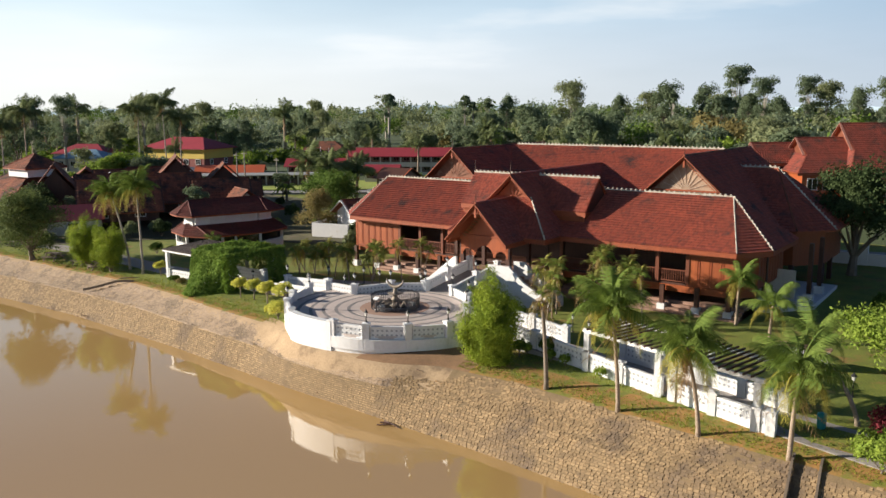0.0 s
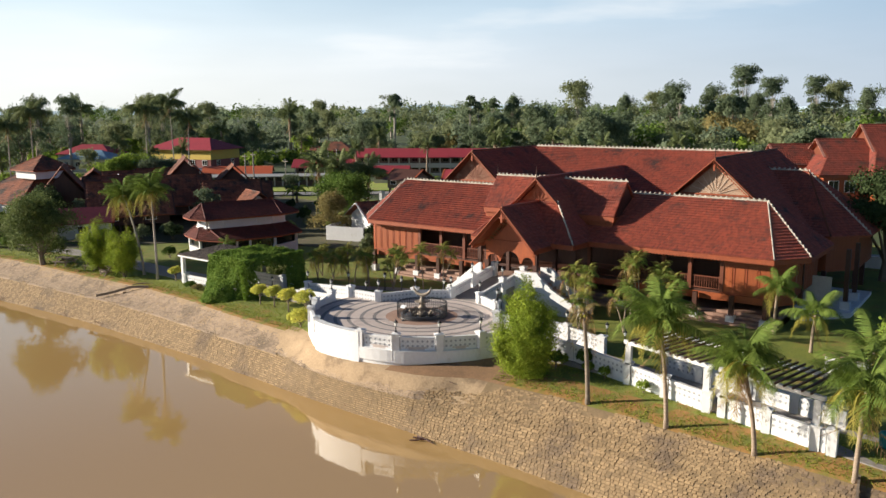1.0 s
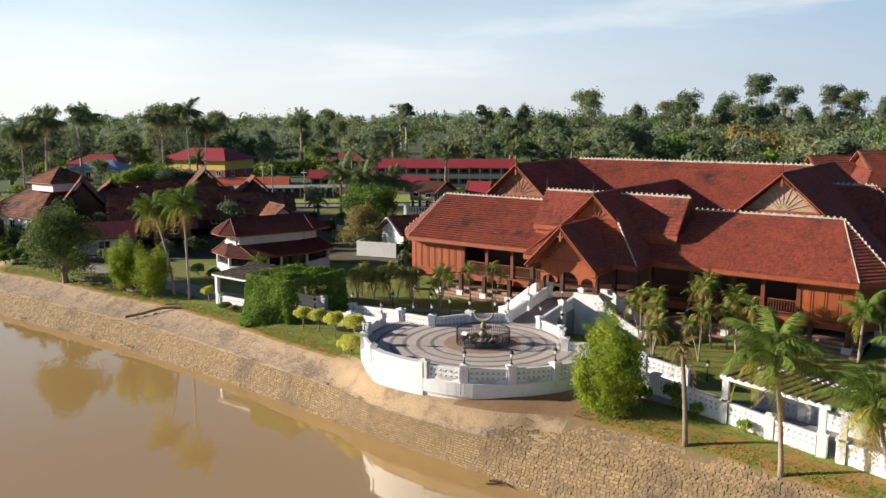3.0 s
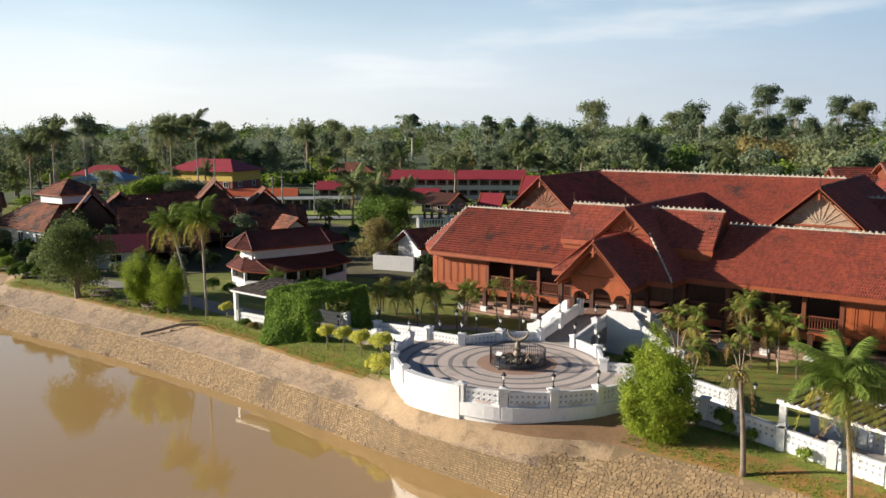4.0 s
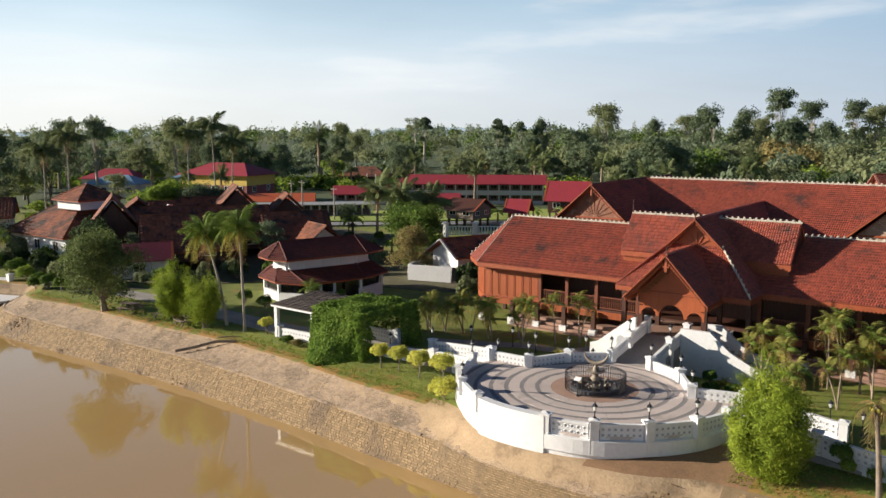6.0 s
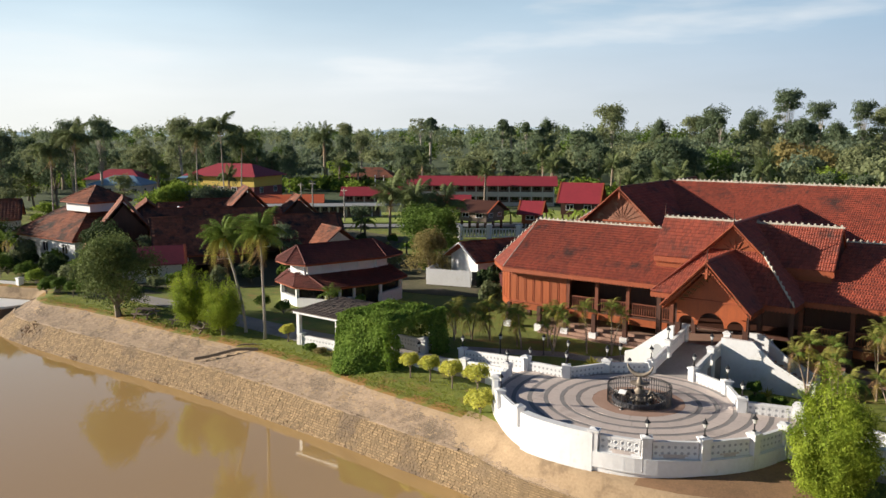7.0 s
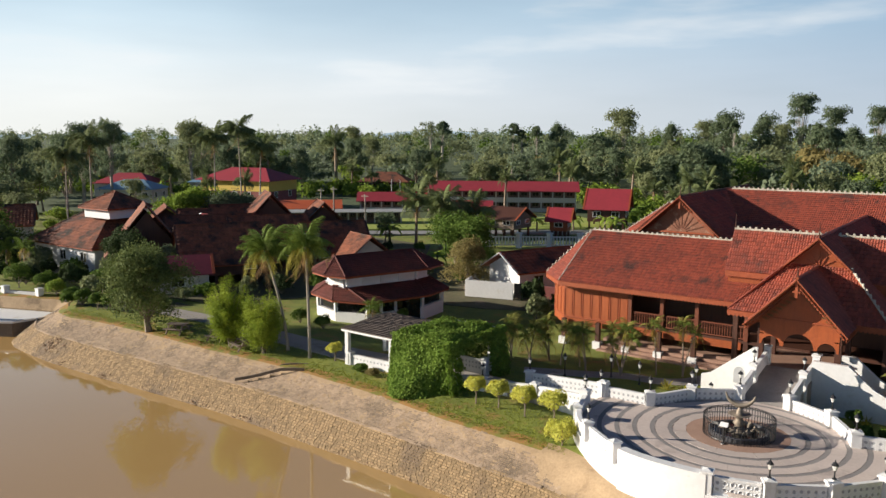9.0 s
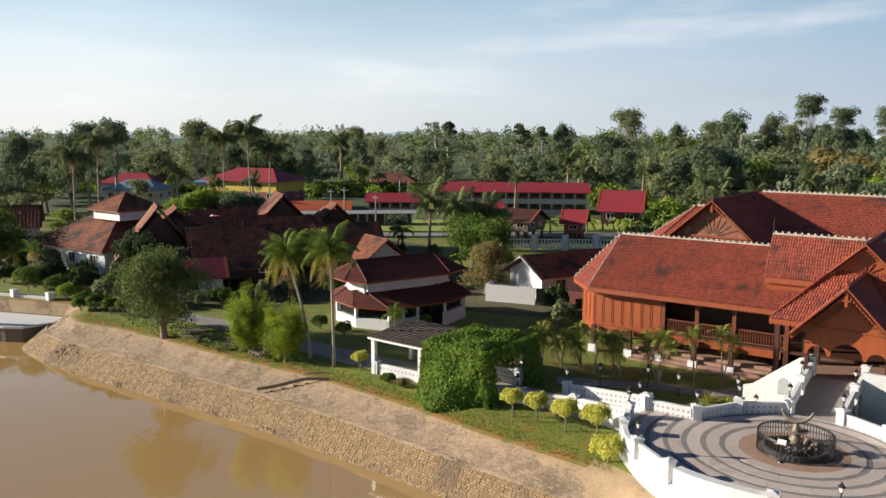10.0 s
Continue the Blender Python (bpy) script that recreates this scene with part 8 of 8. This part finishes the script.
for x, y, k, s in ((-79, 293, 2, 0.86), (-107, 313, 1, 1.0), (-144, 318, 1, 0.86), (-68.6, 310, 2, 0.88), (-61, 304, 0, 0.95), (-50, 296, 1, 0.9), (-98, 306, 0, 0.8), (-86, 300, 1, 0.85), (-125, 306, 0, 0.85), (-40, 290, 2, 0.82), (-30, 282, 1, 0.9), (-112, 296, 3, 1.1), (-72, 288, 1, 0.78),
                   (-173, 277, 1, 0.85), (-178, 272, 3, 1.0), (-182, 260, 3, 1.05), (-178.6, 262, 3, 0.92), (-249, 246, 0, 0.75), (-191, 192, 0, 0.58), (-155.5, 169, 1, 0.5), (-170, 142.5, 1, 0.52), (-188.5, 103, 2, 0.62), (-195, 129, 0, 0.76), (-174, 88, 2, 0.6), (-171, 83, 1, 0.66), (-162, 69, 1, 0.66), (-205, 140, 0, 0.7), (-215, 150, 1, 0.65), (-230, 175, 0, 0.7), (-20, 276, 2, 0.85), (0, 262, 1, 0.9), (12, 250, 0, 0.95), (-10, 268, 0, 0.9)):
    copy_thing(tall[k], pose(x, y, 0.2, 0, 0, (x * 37) % 360) @ Matrix.Diagonal((s * 0.84, s * 0.84, s * 0.97, 1)))
# a broad rust-tinged tree with palms about it behind the palace
for x, y, k, s in ((-64, 191, 5, 1.35), (-56, 186, 5, 1.2), (-72, 192, 3, 1.1), (-48, 182, 1, 1.0), (-80, 188, 3, 0.8)):
    copy_thing(kinds[k], pose(x, y, 0.2, 0, 0, (x * 31) % 360) @ Matrix.Diagonal((s, s, s, 1)))
far_palm = palm("oil_palm", (-70, 140, 0.2), 5.5, (0.2, 0), "bushy palm at the edge of the woods", 500, 15, 5, 3, FAR_FRONDS, FAR_FRONDS, FRONDS_DRY, 0.95, 0.22, group="palms at the edge of the woods")
for k in range(46):
    x = rng.uniform(-300, 25)
    y = woods_edge(x) + rng.uniform(-14, 6)
    if y < 120:
        continue
    s = rng.uniform(0.7, 1.35)
    copy_thing(far_palm, pose(x, y, 0.2, 0, 0, rng.uniform(0, 360)) @ Matrix.Diagonal((s, s, s * rng.uniform(0.8, 1.25), 1)))
for x, y, s in ((-222, 112, 1.9), (-226, 118, 1.7), (-185, 170, 2.3), (-262, 148, 2.6), (-95, 168, 1.35), (-85, 177, 1.5), (-108, 137, 1.2), (-119, 127, 1.1), (-58, 150, 1.4), (-104, 158, 1.2), (-64, 176, 1.5), (-160, 98, 1.3), (-146, 96, 1.1), (-137, 97, 1.2)):
    copy_thing(far_palm, pose(x, y, 0.2, 0, 0, (x * 53) % 360) @ Matrix.Diagonal((s * 0.75, s * 0.75, s, 1)))

# the mass of the woods behind, and the undergrowth before them
masses = [[], [], []]
for k in range(1900):
    y = 150 + 900 * rng.uniform() ** 1.7
    ang = rng.uniform(-6, 76)
    x = -12 - y * math.tan(math.radians(ang)) if ang < 70 else -12 - y * 2.7
    if x < -1100 or y < woods_edge(max(-420, x)) + 18:
        continue
    u = rng.uniform()
    hgt = rng.uniform(5, 12) if y < 230 else rng.uniform(8, 14) if u > 0.3 or y < 290 else rng.uniform(13, 16.5) if u > 0.06 else rng.uniform(16, 19)
    if x < -190 and y > 260:
        hgt += rng.uniform(1.5, 5.5)
    r = rng.uniform(2.2, 4.8) if hgt < 13 else rng.uniform(3.2, 5.6)
    n, size = (230, 0.6) if y < 260 else (130, 0.85) if y < 420 else (90, 1.0)
    p = shell(rng, n if hgt < 16 else 130, (x, y, hgt * 0.66), (r, r, hgt * 0.34), 0.4)
    n = len(p)
    masses[int(rng.choice([0, 0, 1, 1, 2]))].append(np.concatenate([p, np.full((n, 1), size)], 1))
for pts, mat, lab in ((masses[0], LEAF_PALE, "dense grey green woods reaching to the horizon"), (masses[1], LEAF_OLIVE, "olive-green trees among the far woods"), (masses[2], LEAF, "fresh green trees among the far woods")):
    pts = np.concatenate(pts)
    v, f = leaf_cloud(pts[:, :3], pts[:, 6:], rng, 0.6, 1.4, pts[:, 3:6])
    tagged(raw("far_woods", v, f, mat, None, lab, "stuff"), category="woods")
beds = [[], []]
for k in range(620):
    x = rng.uniform(-320, 40)
    y = woods_edge(x) - rng.uniform(-6, 20)
    r = rng.uniform(0.8, 2.4)
    beds[k % 2].append(shell(rng, 90, (x, y, r * 0.8), (r, r, r * 1.1), 0.4))
for pts, mat, lab in ((beds[0], LEAF, "leafy shrub undergrowth along the woods"), (beds[1], LEAF_LIME, "fresh green banana undergrowth along the woods")):
    pts = np.concatenate(pts)
    v, f = leaf_cloud(pts[:, :3], 0.42, rng, 0.9, 2.6, pts[:, 3:], 0.8)
    tagged(raw("undergrowth", v, f, mat, None, lab, "stuff"), category="undergrowth")
# low hills behind all; a pale blue glow stands in for haze on them
HILL = bpy.data.materials.new("haze_glow_hill")
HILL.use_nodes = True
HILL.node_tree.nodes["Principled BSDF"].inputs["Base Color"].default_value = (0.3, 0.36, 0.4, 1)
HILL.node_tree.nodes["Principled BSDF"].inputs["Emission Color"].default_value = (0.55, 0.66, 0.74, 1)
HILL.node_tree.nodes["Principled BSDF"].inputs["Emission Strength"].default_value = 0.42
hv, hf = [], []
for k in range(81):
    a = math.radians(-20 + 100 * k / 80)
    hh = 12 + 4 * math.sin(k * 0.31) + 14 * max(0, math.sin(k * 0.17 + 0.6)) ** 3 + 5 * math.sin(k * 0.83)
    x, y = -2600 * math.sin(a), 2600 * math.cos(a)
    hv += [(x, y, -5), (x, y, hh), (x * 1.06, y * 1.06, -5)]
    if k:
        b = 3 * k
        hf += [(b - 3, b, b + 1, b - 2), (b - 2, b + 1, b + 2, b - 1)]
tagged(raw("backdrop", hv, hf, HILL, None, "pale line of far hills, their haze put in as glow", "structure", True), category="hills")


# ---------------------------------------------------------------- grass tufts along the bank edge, and stones of the bank
rng = np.random.default_rng(9)
verts, faces = [], []
for k in range(16000):
    x = rng.uniform(-92, 2)
    y = edge_y(x) + 0.25 + abs(rng.normal(0.0, 0.7)) if k % 2 else edge_y(x) + rng.uniform(0.4, 5.5)
    if (x + 35.2) ** 2 + (y - 41) ** 2 < 60 or (-33 < x < -26 and y < edge_y(x) + 3.5):
        continue
    z = ground_z(x, y) if y > edge_y(x) else bank_point(x, min(1, (y - foot_y(x)) / (edge_y(x) - foot_y(x))))[2]
    a = rng.uniform(0, 6.28)
    hgt = rng.uniform(0.03, 0.07)
    for j in range(2):
        b = len(verts)
        q = a + j * 1.9
        dx, dy = math.cos(q) * 0.035, math.sin(q) * 0.035
        verts += [(x - dx, y - dy, z - 0.02), (x + dx, y + dy, z - 0.02), (x + dy * 1.4, y - dx * 1.4, z + hgt)]
        faces.append((b, b + 1, b + 2))
tagged(raw("grass", verts, faces, GRASS_BLADE, None, "short tufted grass on the bank lawn", "stuff"), category="grass")


def bank_frame(x, s):
    p0, p1 = Vector(bank_point(x, s)), Vector(bank_point(x, s + 0.02))
    px = Vector(bank_point(x + 0.2, s))
    v = (p1 - p0).normalized()
    u = (px - p0).normalized()
    n = u.cross(v).normalized()
    return p0, u, v, n


stone_shapes = []
for k in range(5):
    r5 = random.Random(900 + k)
    bm = bmesh.new()
    lo = [bm.verts.new((x * 0.5, y * 0.5, -0.5)) for x, y in ((-1, -1), (1, -1), (1, 1), (-1, 1))]
    hi = [bm.verts.new((x * r5.uniform(0.40, 0.485), y * r5.uniform(0.38, 0.48), 0.5 + r5.uniform(-0.15, 0.2))) for x, y in ((-1, -1), (1, -1), (1, 1), (-1, 1))]
    bm.faces.new(hi)
    for i in range(4):
        bm.faces.new((lo[i], lo[(i + 1) % 4], hi[(i + 1) % 4], hi[i]))
    stone_shapes.append(mesh_of(bm, STONE_PIECE))


def sandy(x, s):
    """Above zero where washed-down sand covers the stones, mostly high on the bank."""
    return 0.42 * math.sin(0.47 * x + 2.2 * math.sin(4.1 * s)) + 0.34 * math.sin(1.31 * x + 9 * s) + 0.9 * (s - 0.75) - 0.36


bank_facing = site("stone_facing", (-20, 32, -2), "coursed sandstone facing of the river bank", "stonework", "", "structure")
rng = random.Random(31)
verts, faces = [], []
count = 0
tone = []
rows = 38
for r in range(rows):
    s = -0.205 + r * 0.0322
    x = -96.2
    col = 0
    while x < 14:
        # three stones to a panel, with a wider joint between panels
        col += 1
        joint = 0.04 if col % 3 == 0 else 0.014
        w = rng.uniform(0.17, 0.27) if col % 3 else 0.0
        if not w:
            w = 0.72 - 0.04 - 0.028 - sum(widths) + rng.uniform(-0.03, 0.03)
            widths = []
        elif col % 3 == 1:
            widths = [w]
        else:
            widths.append(w)
        xm = x + w / 2
        x += w + joint
        upper = s > 0.45 and xm < -29
        if s > lerp([-45, -41, -34, -30, -26, -23.5], [0.93, 0.58, 0.56, 0.66, 0.78, 0.98], xm) + 0.05 * math.sin(xm * 1.7) + rng.uniform(-0.04, 0.04) or rng.random() < (0.05 if upper else 0.025) + 0.75 * max(0.0, sandy(xm, s)):
            continue
        p, u, v, n = bank_frame(xm, s)
        hgt = (edge_y(xm) - foot_y(xm)) * 0.0322 * 1.12
        near = -16.0 < xm < -12.5 and r < 32
        th = 0.034 + rng.uniform(-0.02, 0.022)
        if upper:
            th *= 0.4
        th *= 1 - 0.7 * min(1.0, max(0.0, sandy(xm, s) + 0.5))
        if near and count < 300:
            o = new("bank_stone", stone_shapes[rng.randrange(5)])
            o.matrix_basis = Matrix.Translation(p + v * hgt / 2 + n * th * 0.3) @ Matrix((u, v, n)).transposed().to_4x4() @ Matrix.Diagonal((w, hgt * 0.93, th, 1))
            adopt(o, bank_facing)
            count += 1
        else:
            b = len(verts)
            j = [rng.uniform(0.445, 0.497) for _ in range(8)]
            for du, dv in ((-0.5, 0), (0.5, 0), (0.5, 0.95), (-0.5, 0.95)):
                verts.append(p + u * du * w + v * dv * hgt - n * 0.02)
            for i, (du, dv) in enumerate(((-1, -1), (1, -1), (1, 1), (-1, 1))):
                verts.append(p + u * du * j[i] * w + v * (0.475 + dv * j[i + 4] * 0.98) * hgt + n * (th * 0.75 + 0.03 * (j[i] - 0.44)))
            tone += [1 if upper else 0] * 5
            faces += [(b + 4, b + 5, b + 6, b + 7)] + [(b + i, b + (i + 1) % 4, b + 4 + (i + 1) % 4, b + 4 + i) for i in range(4)]
raw("bank_stones", verts, faces, [STONE, STONE_UP], bank_facing, "", "stuff", index=tone)
# the ledge half way up the bank
lv, lf = [], []
for k, x in enumerate(np.arange(-96, -41.5, 0.6)):
    for q, up in ((0.42, 0.0), (0.42, 0.10), (0.46, 0.09), (0.46, 0.0)):
        px_, py_, pz_ = bank_point(float(x), q)
        lv.append((px_, py_, pz_ + up * (0.6 + 0.4 * math.sin(x * 1.3))))
    if k:
        b = 4 * k
        lf += [(b - 4, b, b + 1, b - 3), (b - 3, b + 1, b + 2, b - 2), (b - 2, b + 2, b + 3, b - 1)]
raw("ledge", lv, lf, STONE_UP, bank_facing, "stained stone ledge")
# rubble washed out along the foot of the bank
rng = random.Random(73)
WET = material("wet_bank_rubble", (0.27, 0.165, 0.085), (0.17, 0.105, 0.06), 0.8, 0.3, 0.4, 7)
bm = bmesh.new()
spots = [(rng.uniform(-92, -30), rng.uniform(-0.04, 0.1), rng.uniform(0.05, 0.12)) for _ in range(60)]
spots += [(-88.3 + rng.gauss(0, 0.45), rng.uniform(0.15, 0.42), rng.uniform(0.08, 0.2)) for _ in range(40)]
spots += [(c + rng.gauss(0, 0.5), rng.uniform(-0.03, 0.08), rng.uniform(0.07, 0.16)) for c in (-85.5, -79.7, -68.5, -63.9) for _ in range(7)]
for x, q, r in spots:
    c = Vector(bank_point(x, q))
    g = bmesh.ops.create_icosphere(bm, subdivisions=1, radius=r)["verts"]
    for v in g:
        v.co = c + Vector((v.co.x * rng.uniform(0.9, 1.5), v.co.y * rng.uniform(0.7, 1.2), v.co.z * rng.uniform(0.35, 0.7)))
rubble = part("rubble", bm, WET, None, "", False, "stuff")
tagged(rubble, "dark wet rubble along the foot of the stone bank", "rubble", "", "stuff")
